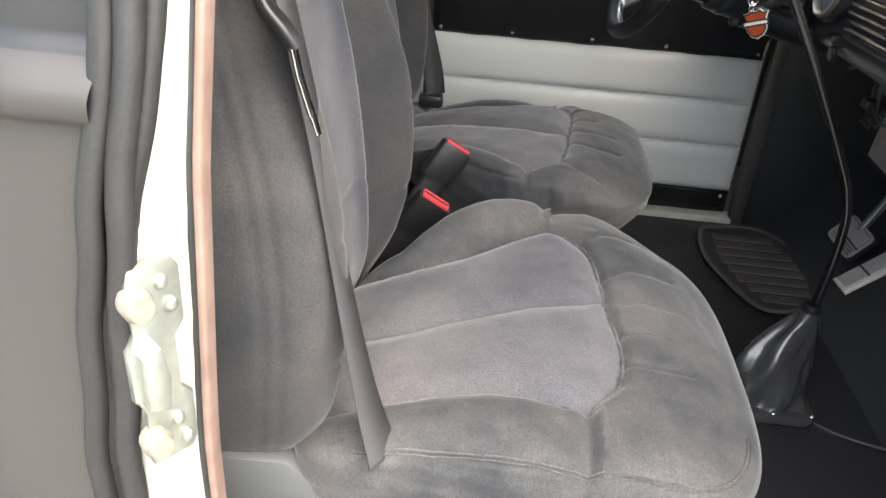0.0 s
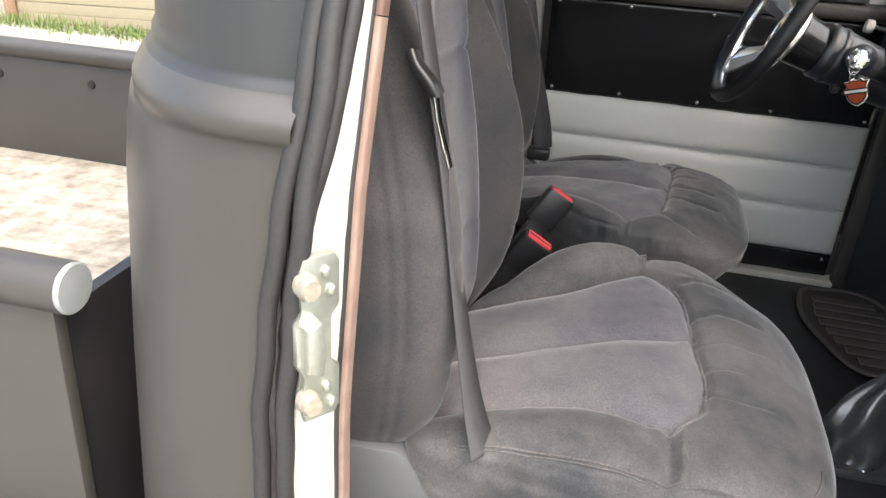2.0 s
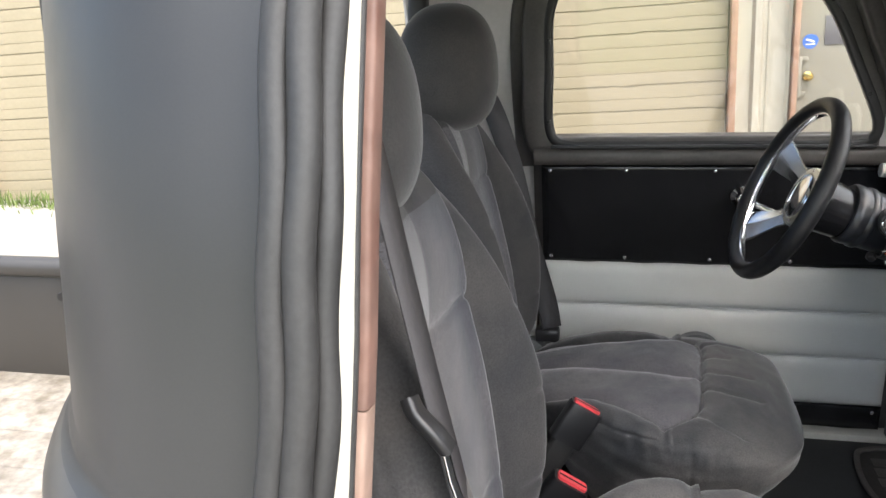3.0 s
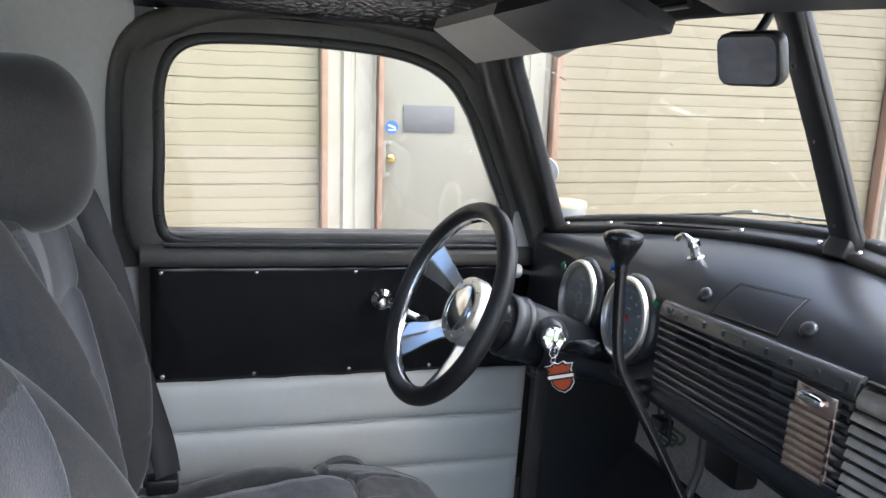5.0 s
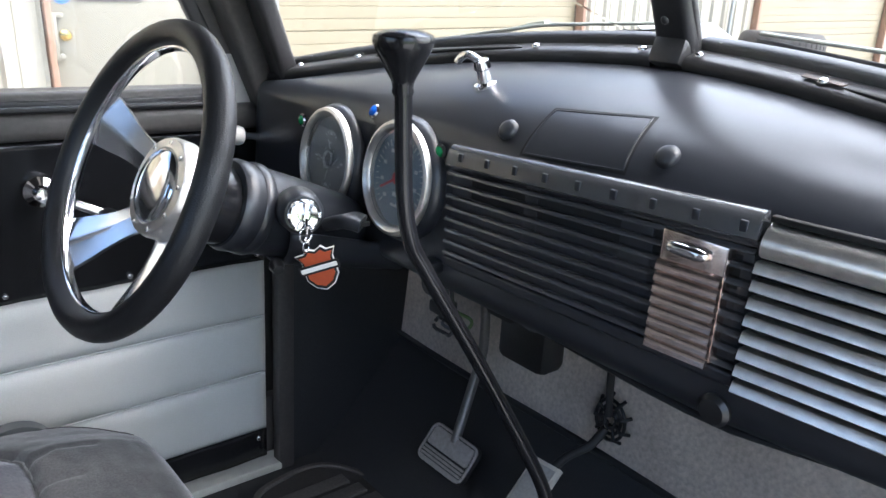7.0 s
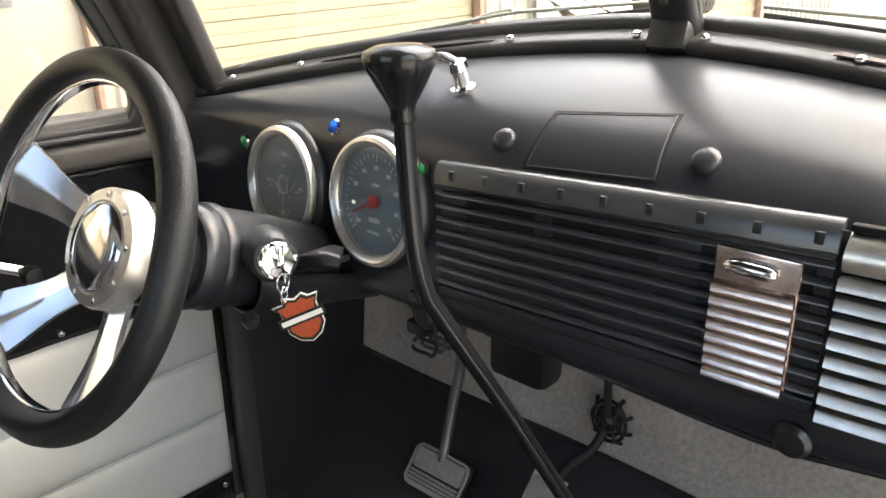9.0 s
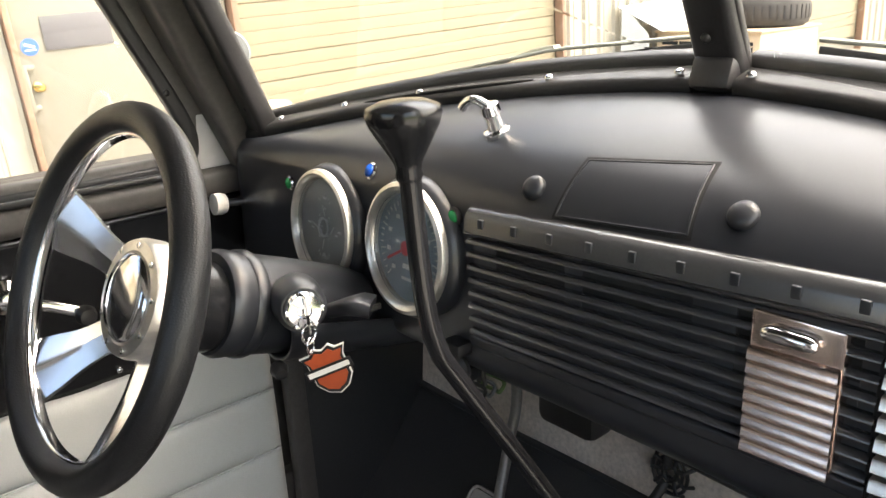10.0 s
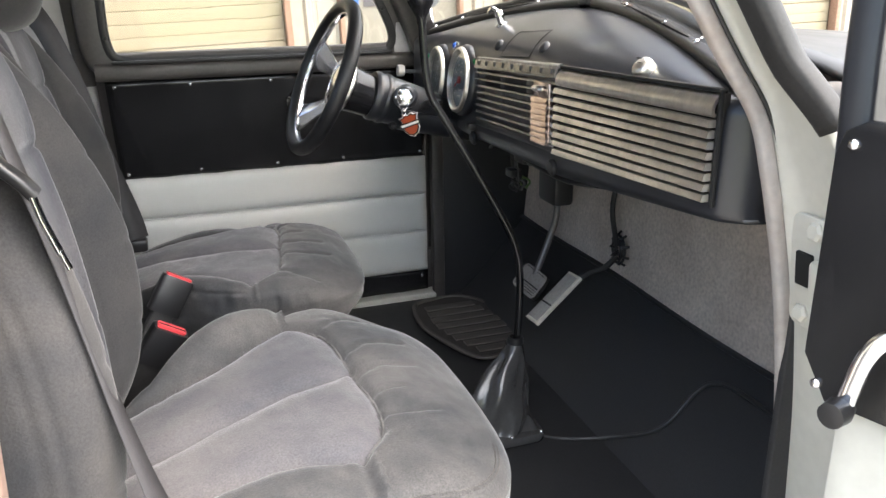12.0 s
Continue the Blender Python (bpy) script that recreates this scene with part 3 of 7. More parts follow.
def build_cab():
    c = thing("truck_cab", (0.1, 0, 0.5), "vintage pickup cab, charcoal outside with white door jambs", "truck cab", kind="structure")
    zs = [0.42 + 0.05 * k for k in range(17)] + [1.235 + 0.005 * k for k in range(17)] + [1.34 + 0.04 * k for k in range(11)]

    def back_skin(name, inset, mat, sgn, win):
        bm = bmesh.new()
        us = [k / 40 for k in range(41)]
        g = [[bm.verts.new(shell_point(u, z, inset, sgn)) for z in zs] for u in us]
        for i in range(40):
            for j in range(len(zs) - 1):
                m = (g[i][j].co + g[i + 1][j + 1].co) / 2
                if abs(m.y) < 0.55 and 1.32 < m.z < 1.64 and m.x < -0.3:
                    continue
                bm.faces.new((g[i][j], g[i + 1][j], g[i + 1][j + 1], g[i][j + 1]))
        if inset == 0.0:
            for f in bm.faces:
                f.material_index = 1 if f.calc_center_median().z > 1.287 else 0
        ob = part(name, bm, mat, c, smooth=True)
        if inset == 0.0:
            ob.data.materials.append(BODYTOP)

    for s in (-1, 1):
        back_skin("cab_corner", 0.0, BODY, s, True)
        back_skin("inner_back_wall", 0.028, WALLGREY, s, True)

    # gasket of the rear window
    pts = []
    for y, z in ((-0.55, 1.35), (-0.55, 1.62), (-0.52, 1.645), (0, 1.645), (0.52, 1.645), (0.55, 1.62), (0.55, 1.35), (0.52, 1.32), (0, 1.32), (-0.52, 1.32)):
        pts.append((y, z))

    def on_back(y, z):
        best = min((shell_point(k / 300, z, 0.014, -1 if y < 0 else 1) for k in range(301)), key=lambda p: abs(p[1] - y) + (10 if p[0] > -0.25 else 0))
        return best
    dense = smooth_path([(0, y, z) for y, z in pts], 8, True)
    part("rear_window_gasket", sweep([on_back(p.y, p.z) for p in dense], rect(0.045, 0.04, 0.01), closed=True, up=(-1, 0, 0)), RUBBER, c, "black rubber window gasket")

    # roof and headliner
    def roof(u, v):
        x, y = lerp(-0.56, 0.60, u), lerp(-0.68, 0.68, v)
        return (x, y, roof_z(x, y) + 0.03)
    part("roof_panel", sheet(roof, 24, 24, 0.012), BODYTOP, c, smooth=True)

    def liner(u, v):
        x, y = lerp(-0.215, 0.42, u), lerp(-0.64, 0.64, v)
        return (x, y, roof_z(x, y) - 0.018 - 0.012 * max(0, abs(y) - 0.5) / 0.14)
    part("headliner", sheet(liner, 40, 40, 0.008), HEADLINE, c, "black embossed vinyl headliner", smooth=True)

    def liner_back(u, v):
        x, y = lerp(-0.53, -0.216, u), lerp(-0.64, 0.64, v)
        return (x, y, roof_z(x, y) - 0.014)
    part("rear_headliner", sheet(liner_back, 16, 24, 0.008), WALLGREY, c, smooth=True)

    # door opening rails over both doors
    for s in (-1, 1):
        pts = [(pillar_x(1.3) if s < 0 else -0.235, 1.2), (pillar_x(1.6) - 0.0 if s < 0 else -0.235, 1.56), (-0.14, 1.655), (0.0, 1.69), (0.2, 1.685), (0.36, 1.65), (0.44, 1.56), (0.55, 1.36)]
        path = smooth_path([(x, s * (side_half(z) - 0.075), z) for x, z in pts], 8)
        if s > 0:
            part("door_header", sweep(path, rect(0.05, 0.045, 0.012), up=(0, 1, 0)), FRAMEGREY, c)
        else:
            part("door_header", sweep([p + Vector((0, -0.01, 0.03)) for p in path if p.z > 1.6], rect(0.06, 0.045, 0.012), up=(0, 1, 0)), JAMB, c)

    # driver-side pillar behind the door
    def bp(u, v):
        z = lerp(0.5, 1.70, v)
        return (lerp(-0.47, -0.215, u), side_half(z) - 0.085 - 0.11 * (1 - u) ** 2.2, z)
    part("b_pillar", sheet(bp, 16, 30, 0.012), WALLGREY, c, smooth=True)

    # passenger-side door jamb: seal, white shut face, red primer edge
    def jamb(u, v):
        z = lerp(0.45, 1.69, v)
        wob = 0.003 * math.sin(z * 31) + 0.007 * noise.noise(Vector((z * 38, 2.0, 5.0))) + 0.004 * noise.noise(Vector((z * 120, 7.0, 1.0)))
        wob *= float(np.interp(z, [1.16, 1.28], [1.0, 0.25]))
        return (pillar_x(z) + lerp(float(np.interp(z, [1.0, 1.35], [-0.020, -0.009])), -0.004, u) + 0.003 * math.sin(u * math.pi) + wob * (1 - u), -(side_half(z) - lerp(float(np.interp(z, [1.12, 1.32], [0.008, 0.022])), 0.066, u)), z)
    part("white_jamb", sheet(jamb, 8, 60, 0.03), JAMB, c, "chipped white painted door jamb", smooth=True)
    for z0, z1, m, lab in ((0.45, 1.335, PALEPRIMER, "worn pink primer edge of the jamb"), (1.336, 1.69, PRIMER, "red primer edge of the jamb")):
        path = [(pillar_x(z) - 0.001, -(side_half(z) - 0.072), z) for z in np.linspace(z0, z1, 26)]
        part("primer_edge", sweep(path, rect(0.020, 0.010, 0.003), up=(1, 0, 0)), m, c, lab)
    path = [(pillar_x(z) - 0.004, -(side_half(z) - 0.061), z) for z in np.linspace(0.45, 1.69, 40)]
    part("dark_welt", sweep(path, 0.0028, up=(1, 0, 0)), RUBBER, c)

    for k, (dx, r, dy) in enumerate(((-0.021, 0.0085, -0.001), (-0.034, 0.0080, 0.0), (-0.013, 0.0075, -0.014))):
        path = [(pillar_x(z) + dx + float(np.interp(z, [1.0, 1.35], [0, 0.010])) - float(np.interp(z, [1.02, 1.12, 1.22, 1.30], [0.017, 0.014, 0.006, 0.0])) * (0.45 + 0.55 * k) + 0.001 * math.sin(z * 60 + k), -(side_half(z) + dy + 0.002), z) for z in np.linspace(0.45 if k < 2 else 1.17, 1.69, 80)]
        part("door_seal", sweep(path, r, up=(1, 0, 0)), RUBBER, c, "black rubber door seal")

    # striker plate
    st = thing("door_striker", (-0.196, -0.80, 1.04), "zinc plated door striker screwed to the white jamb", "striker")
    n = Vector((0.80, -0.60, 0)).normalized()
    u = Vector((0.60, 0.80, 0)).normalized()
    cc = Vector((-0.194, -0.803, 1.086))
    M = Matrix(((u.x, 0, n.x, cc.x), (u.y, 0, n.y, cc.y), (0, 1, 0, cc.z), (0, 0, 0, 1))) @ Matrix.Scale(0.85, 4, (1, 0, 0))
    out = [(-0.022, -0.078), (0.012, -0.078), (0.018, -0.07), (0.018, -0.03), (0.006, -0.022), (0.006, 0.022), (0.018, 0.03), (0.018, 0.07), (0.012, 0.078), (-0.022, 0.078), (-0.026, 0.06), (-0.022, 0.03), (-0.03, 0.018), (-0.03, -0.02), (-0.02, -0.032), (-0.026, -0.06)]
    part("plate", slab(out, 0.008, M @ Matrix.Translation((0, 0, 0.004)), bevel=0.002), ZINC, st)
    for z in (-0.055, 0.055):
        part("bumper", lathe([(0, 0), (0.011, 0), (0.012, 0.01), (0.009, 0.016), (0, 0.016)], M @ Matrix.Translation((-0.02, z, 0.004)), seg=16), material("brown_rubber", (0.26, 0.235, 0.185), 0.5, grain=0.2, scale=200), st, "brown rubber bumper")
        for dx, dz in ((0.002, 0.008), (0.008, -0.01)):
            piece("screw", SCREW_ZINC, st, M @ Matrix.Translation((dx, z + dz, 0.008)))
    part("latch_tooth", slab([(-0.018, -0.02), (-0.002, -0.026), (0.002, 0.0), (-0.004, 0.026), (-0.018, 0.02)], 0.018, M @ Matrix.Translation((-0.008, 0, 0.014)), bevel=0.003), ZINC, st)

    # front pillar of the passenger side
    pts = [(0.650, 0.45), (0.648, 0.70), (0.634, 0.90), (0.620, 1.00), (0.605, 1.08), (0.587, 1.15), (0.567, 1.22), (0.546, 1.28), (0.498, 1.35), (0.44, 1.45), (0.385, 1.55), (0.33, 1.64)]
    yo = table([0.4, 1.2, 1.32, 1.45, 1.65], [0.664, 0.664, 0.658, 0.635, 0.59])
    path = smooth_path([(x + 0.009, -yo(z), z) for x, z in pts], 6)
    part("welt", sweep(path, rect(0.016, 0.018, 0.006), up=(1, 0, 0)), material("grey_welt", (0.42, 0.40, 0.38), 0.5, grain=0.1, scale=80, stain=0.7, second=(0.34, 0.27, 0.22), stain_scale=14), c, "grey door welt with worn edge", smooth=True)
    part("welt_gap", sweep([p + Vector((0.012, -0.006, 0)) for p in path], 0.0026, up=(1, 0, 0)), RUBBER, c)
    jamb_x = table([0.45, 0.9, 1.04, 1.175, 1.30], [0.672, 0.642, 0.626, 0.611, 0.564])
    wide = table([1.14, 1.26, 1.34], [0.15, 0.085, 0.055])

    def apil(u, v):
        k = v * (len(path) - 1)
        i = min(int(k), len(path) - 2)
        p = path[i].lerp(path[i + 1], k - i)
        k = min(1.0, 3.5 * u)
        return (lerp(p.x + 0.006, jamb_x(p.z) if p.z < 1.30 else p.x + 0.024, k * k * (3 - 2 * k)), p.y - lerp(-0.004, wide(p.z), u), p.z)
    part("white_a_pillar", sheet(apil, 14, 70, 0.02), JAMB, c, "white painted front door jamb", smooth=True)
    strip = [(p.x + 0.018, p.y - wide(p.z) - 0.012, p.z) for p in path if p.z > 1.27]
    part("pillar_strip", sweep(strip, rect(0.032, 0.026, 0.008), up=(1, 0, 0)), RUBBER, c, "black weatherstrip of the front pillar", smooth=True)
    # hinge plate with its slot, check arm and bolts
    tilt = pose(0, 0, 0, 0, -6.5, 0)
    hp = part("hinge_plate", slab(rect(0.078, 0.135, 0.012), 0.006, Matrix.Translation((0.614, -0.716, 1.108)) @ tilt @ Matrix(((0, 0, -1, 0), (-1, 0, 0, 0), (0, 1, 0, 0), (0, 0, 0, 1))), bevel=0.002), JAMB, c, "white painted hinge plate", smooth=30)
    part("hinge_slot", box((0.6105, -0.700, 1.112), (0.008, 0.024, 0.040), 0.002, tilt), HOLE, hp)
    part("check_arm", box((0.607, -0.732, 1.108), (0.014, 0.036, 0.042), 0.005, tilt), JAMB, hp)
    for y, z in ((-0.706, 1.160), (-0.690, 1.058), (-0.724, 1.052)):
        part("hinge_bolt", lathe([(0, 0), (0.011, 0), (0.011, 0.004), (0.008, 0.007), (0, 0.008)], facing((0.6105 + (1.108 - z) * 0.113, y - 0.008, z), (-1, 0, 0.1)), seg=6), JAMB, hp)

    # windshield frame
    part("windshield_centre_bar", sweep([(0.736, 0, 1.375), (0.65, 0, 1.545), (0.565, 0, 1.70)], rect(0.044, 0.03, 0.008), up=(1, 0, 0.5)), BLACK2, c, "black windshield centre bar")
    for s in (-1, 1):
        path = smooth_path([(x, y * (1.065 if s < 0 else 1.0), z) for x, y, z in ((0.60, s * 0.61, 1.285), (0.545, s * 0.585, 1.40), (0.47, s * 0.545, 1.545), (0.42, s * 0.51, 1.64), (0.43, s * 0.46, 1.685), (0.50, s * 0.25, 1.70), (0.56, 0, 1.705))], 8)
        part("windshield_frame", sweep(path, rect(0.045, 0.03, 0.008), up=(1, 0, 0.4)), BLACK2, c, "black windshield frame")
        path2 = smooth_path([(0.585, s * 0.655, 1.25), (0.53, s * 0.64, 1.38), (0.455, s * 0.605, 1.54), (0.40, s * 0.57, 1.64)], 8)
        if s > 0:
            part("a_pillar_trim", sweep(path2, rect(0.06, 0.05, 0.012), up=(1, 0, 0.5)), FRAMEGREY, c)
        for f in (0.1, 0.28, 0.46):
            p = path[int(f * len(path))]
            piece("screw", SCREW_DARK, c, facing(p + Vector((-0.014, -0.004 * s, 0)), (-0.9, -0.2 * s, -0.1)))
    for z in (1.42, 1.53, 1.62):
        piece("screw", SCREW_DARK, c, facing((0.735 - (z - 1.375) * 0.526 - 0.02, 0, z), (-0.87, 0, -0.45)))

    # floor, toe board, firewall, sills
    def floor(u, v):
        return (lerp(-0.54, 0.70, u), lerp(-0.76, 0.72, v), 0.538)
    part("floor_pan", sheet(floor, 12, 12, 0.02), FLOORMAT, c, "black vinyl floor covering")

    def toe(u, v):
        x = lerp(0.70, 0.905, u)
        return (x, lerp(-0.74, 0.72, v), 0.538 + 0.213 * u ** 1.15)
    part("toe_board", sheet(toe, 12, 12, 0.02), FLOORMAT, c, "black vinyl toe board")

    def fire(u, v):
        return (0.905 + 0.05 * u, lerp(-0.74, 0.72, v), lerp(0.747, 1.30, u) + 0.003 * math.sin(v * 40))
    part("firewall", sheet(fire, 30, 30, 0.02), CARPET, c, "grey felt firewall carpet")
    path = [(0.9, y, 0.756 + 0.003 * math.sin(y * 9)) for y in np.linspace(-0.72, 0.7, 30)]
    part("mat_edge", sweep(path, rect(0.014, 0.008, 0.003)), FLOORMAT, c)
    for s, w in ((1, 0.70), (-1, 0.672)):
        part("kick_panel", box((0.79, s * w, 0.87), (0.33, 0.012, 0.72), 0.004), FLOORMAT, c, "black kick panel")
        if s > 0:
            part("kick_pillar", box((0.632, s * (w - 0.006), 0.88), (0.035, 0.03, 0.70), 0.008), FRAMEGREY if s > 0 else BLACK2, c)
    part("pillar_foot", box((0.625, 0.738, 0.60), (0.07, 0.025, 0.15), 0.004), FRAMEGREY, c)
    part("door_sill", box((0.2, 0.705, 0.545), (0.86, 0.05, 0.02), 0.005), JAMB, c, "white metal door sill")
    part("door_sill", box((0.16, -0.765, 0.53), (0.76, 0.08, 0.05), 0.01), JAMB, c)
    # ridge in the floor covering
    path = smooth_path([(0.55, -0.05, 0.540), (0.622, -0.122, 0.541), (0.72, -0.178, 0.558), (0.772, -0.245, 0.606), (0.838, -0.257, 0.679), (0.860, -0.282, 0.705), (0.867, -0.33, 0.713), (0.868, -0.42, 0.714), (0.869, -0.62, 0.715)], 8)
    part("floor_ridge", sweep(path, 0.0045), FLOORMAT, c, "worn ridge in the floor covering", smooth=True)

    # cowl and hood
    def hood(u, v):
        y = lerp(-0.66, 0.66, v)
        x = lerp(0.76, 2.05, u)
        return (x, y, 1.352 - 0.095 * u - 0.075 * (abs(y) / 0.66) ** 3 - 0.02 * u * abs(y))
    h = thing("truck_hood", (1.4, 0, 1.0), "satin grey pickup hood and front fenders", "hood")
    part("hood_panel", sheet(hood, 20, 20, 0.01), BODYTOP, h, smooth=True)
    for s in (-1, 1):
        def fend(u, v):
            x = lerp(1.0, 2.1, u)
            a = v * math.pi / 2
            return (x, s * (0.62 + 0.30 * math.sin(a) * (0.6 + 0.4 * u)), 0.75 + 0.38 * math.cos(a) * (0.9 + 0.1 * math.sin(u * 3)))
        part("fender", sheet(fend, 16, 12, 0.01), BODY, h, smooth=True)

        def cowlside(u, v):
            x = lerp(0.68 if s < 0 else 0.60, 1.0, u)
            return (x, s * lerp(0.79, 0.70, v), lerp(0.55, 1.30, v))
        part("cowl_side", sheet(cowlside, 6, 12, 0.01), BODY, h, smooth=True)


def glass_panes():
    for s in (-1, 1):
        w = thing("windshield_pane", (0.62, s * 0.28, 1.4), "flat clear windshield pane in a black frame", "windshield", "two windshield panes")
        bm = bmesh.new()
        q = [(0.735, s * 0.018, 1.385), (0.605, s * 0.63, 1.297), (0.427, s * 0.54, 1.65), (0.565, s * 0.018, 1.70)]
        n = (Vector(q[1]) - Vector(q[0])).cross(Vector(q[3]) - Vector(q[0])).normalized() * 0.0025
        a = [bm.verts.new(Vector(p) + n) for p in q]
        b = [bm.verts.new(Vector(p) - n) for p in q]
        bm.faces.new(a)
        bm.faces.new(b)
        for i in range(4):
            j = (i + 1) % 4
            bm.faces.new((a[i], a[j], b[j], b[i]))
        ob = part("pane", bm, TINTGLASS, w, "lightly tinted glass", smooth=False)
        loop = [Vector(p) for p in q]
        mid = sum(loop, Vector()) / 4
        loop = [mid + (p - mid) * 0.996 for p in loop]
        part("gasket", sweep([a.lerp(b, k / 6) for a, b in zip(loop, loop[1:] + loop[:1]) for k in range(6)], rect(0.012, 0.010, 0.003), closed=True, up=tuple(n.normalized())), RUBBER, w, "black rubber gasket")
        ob.visible_shadow = False


# ---- driver door ----
def door_y(z):
    return float(np.interp(z, [0.5, 0.97, 1.21, 1.30, 1.62], [0.722, 0.722, 0.672, 0.668, 0.655]))


def build_driver_door():
    d = thing("driver_door", (0.2, 0.74, 0.56), "closed truck door with black crocodile vinyl above grey pleated vinyl", "truck door")
    # shell behind the panels
    def shell(u, v):
        z = lerp(0.55, 1.27, v)
        return (lerp(-0.215, 0.615, u), door_y(z) + 0.012, z)
    part("door_shell", sheet(shell, 6, 20, 0.05), FRAMEGREY, d, smooth=True)

    # grey padded panel: three pleats
    for k, (z0, z1) in enumerate(((0.616, 0.738), (0.738, 0.852), (0.852, 0.962))):
        def pleat(u, v):
            z = lerp(z0, z1, v)
            x = lerp(-0.205, 0.606, u)
            bulge = 0.011 * (1 - abs(2 * v - 1) ** 5) * min(1, u * 30, (1 - u) * 30) ** 0.5
            return (x, 0.716 - bulge - 0.0015 * math.sin(x * 11 + k) * (1 - abs(2 * v - 1)), z)
        part("pleat", sheet(pleat, 50, 14, 0.006), VINYL, d, "light grey padded vinyl pleat", smooth=True)
        if k:
            part("pleat_seam", sweep([(x, 0.7155, z0) for x in np.linspace(-0.2, 0.604, 12)], 0.0022), VINYL, d)
    # black lower strip and upper panel
    def strip(u, v):
        return (lerp(-0.205, 0.606, u), 0.713 + 0.0015 * math.sin(u * 40), lerp(0.556, 0.617, v))
    part("kick_strip", sheet(strip, 40, 6, 0.005), CROC, d, "black crocodile vinyl strip", smooth=True)

    def upper(u, v):
        z = lerp(0.960, 1.208, v)
        return (lerp(-0.195, 0.606, u), door_y(z) - 0.006 + 0.001 * math.sin(u * 37 + v * 4), z)
    part("upper_panel", sheet(upper, 50, 20, 0.006), CROC, d, "black crocodile vinyl panel", smooth=True)
    for x in (-0.175, 0.0, 0.195, 0.372, 0.59):
        piece("screw", SCREW, d, facing((x, door_y(0.975) - 0.008, 0.975), (0, -1, 0)))
    for x in (-0.175, -0.003, 0.19, 0.38, 0.57):
        piece("screw", SCREW, d, facing((x, door_y(1.197) - 0.008, 1.197), (0, -0.98, 0.2)))
    for x in (-0.1, 0.25, 0.586):
        piece("screw", SCREW, d, facing((x, 0.709, 0.603), (0, -1, 0)))

    # sill roll and window frame
    path = [(x, 0.662, 1.232) for x in np.linspace(-0.21, 0.58, 16)]
    part("window_sill", sweep(path, rect(0.05, 0.04, 0.014)), FRAMEGREY, d)
    path = [(x, 0.640, 1.255) for x in np.linspace(-0.17, 0.50, 16)]
    part("sill_bead", sweep(path, rect(0.012, 0.008, 0.003)), BLACK2, d)
    op = [(-0.178, 1.30), (-0.178, 1.42), (-0.175, 1.55), (-0.135, 1.612), (-0.04, 1.628), (0.12, 1.632), (0.26, 1.622), (0.345, 1.59), (0.40, 1.53), (0.455, 1.42), (0.505, 1.31), (0.50, 1.268), (0.46, 1.257), (0.2, 1.256), (-0.05, 1.256), (-0.15, 1.260)]
    path = smooth_path([(x, door_y(z) - 0.004, z) for x, z in op], 6, True)
    part("window_channel", sweep(path, rect(0.022, 0.022, 0.006), up=(0, 1, 0), closed=True), BLACK2, d, "black window channel", smooth=True)
    path = smooth_path([(x + (0.028 if x > 0.33 else -0.028 if x < -0.1 else 0), door_y(z) + 0.004, z + (0.026 if z > 1.58 else -0.012 if z < 1.28 else 0.004)) for x, z in op], 6, True)
    part("window_frame", sweep(path, rect(0.062, 0.035, 0.010), up=(0, 1, 0), closed=True), FRAMEGREY, d, "dark brown painted window frame", smooth=True)
    for x, z in ((-0.178, 1.31), (-0.178, 1.49), (0.10, 1.634), (0.39, 1.55), (0.48, 1.36)):
        piece("screw", SCREW_DARK, d, facing((x, door_y(z) - 0.016, z), (0, -1, 0)))
    # added pane, not known to be there: its tint darkens the yard beyond
    bm = bmesh.new()
    ring = [smooth_path([(x, door_y(z) + e, z) for x, z in op], 3, True) for e in (0.002, 0.006)]
    va, vb = ([bm.verts.new(p) for p in r] for r in ring)
    bm.faces.new(va)
    bm.faces.new(vb)
    for i in range(len(va)):
        j = (i + 1) % len(va)
        bm.faces.new((va[i], va[j], vb[j], vb[i]))
    pane = part("dimming_pane", bm, TINTGLASS, d, "tinted door pane added to dim the view outside", smooth=False)
    pane.visible_shadow = False
    part("corner_fillet", box((0.553, 0.668, 1.29), (0.09, 0.03, 0.09), 0.01), WALLGREY, d)

    # crank and lock knob
    cr = part("window_crank", lathe([(0, 0), (0.022, 0), (0.022, 0.006), (0.012, 0.014), (0.011, 0.03), (0, 0.032)], facing((0.247, door_y(1.137) - 0.012, 1.137), (0, -1, 0)), seg=20), CHROME, d, "chrome window crank")
    part("crank_arm", sweep(smooth_path([(0.247, 0.662, 1.137), (0.265, 0.650, 1.130), (0.293, 0.643, 1.118), (0.322, 0.636, 1.104)], 5), rect(0.014, 0.008, 0.003), up=(0, 1, 0)), CHROME, cr)
    part("crank_knob", lathe([(0, 0), (0.01, 0), (0.013, 0.012), (0.01, 0.024), (0, 0.026)], facing((0.323, 0.636, 1.103), (0, -1, 0)), seg=14), PLASTIC, cr)


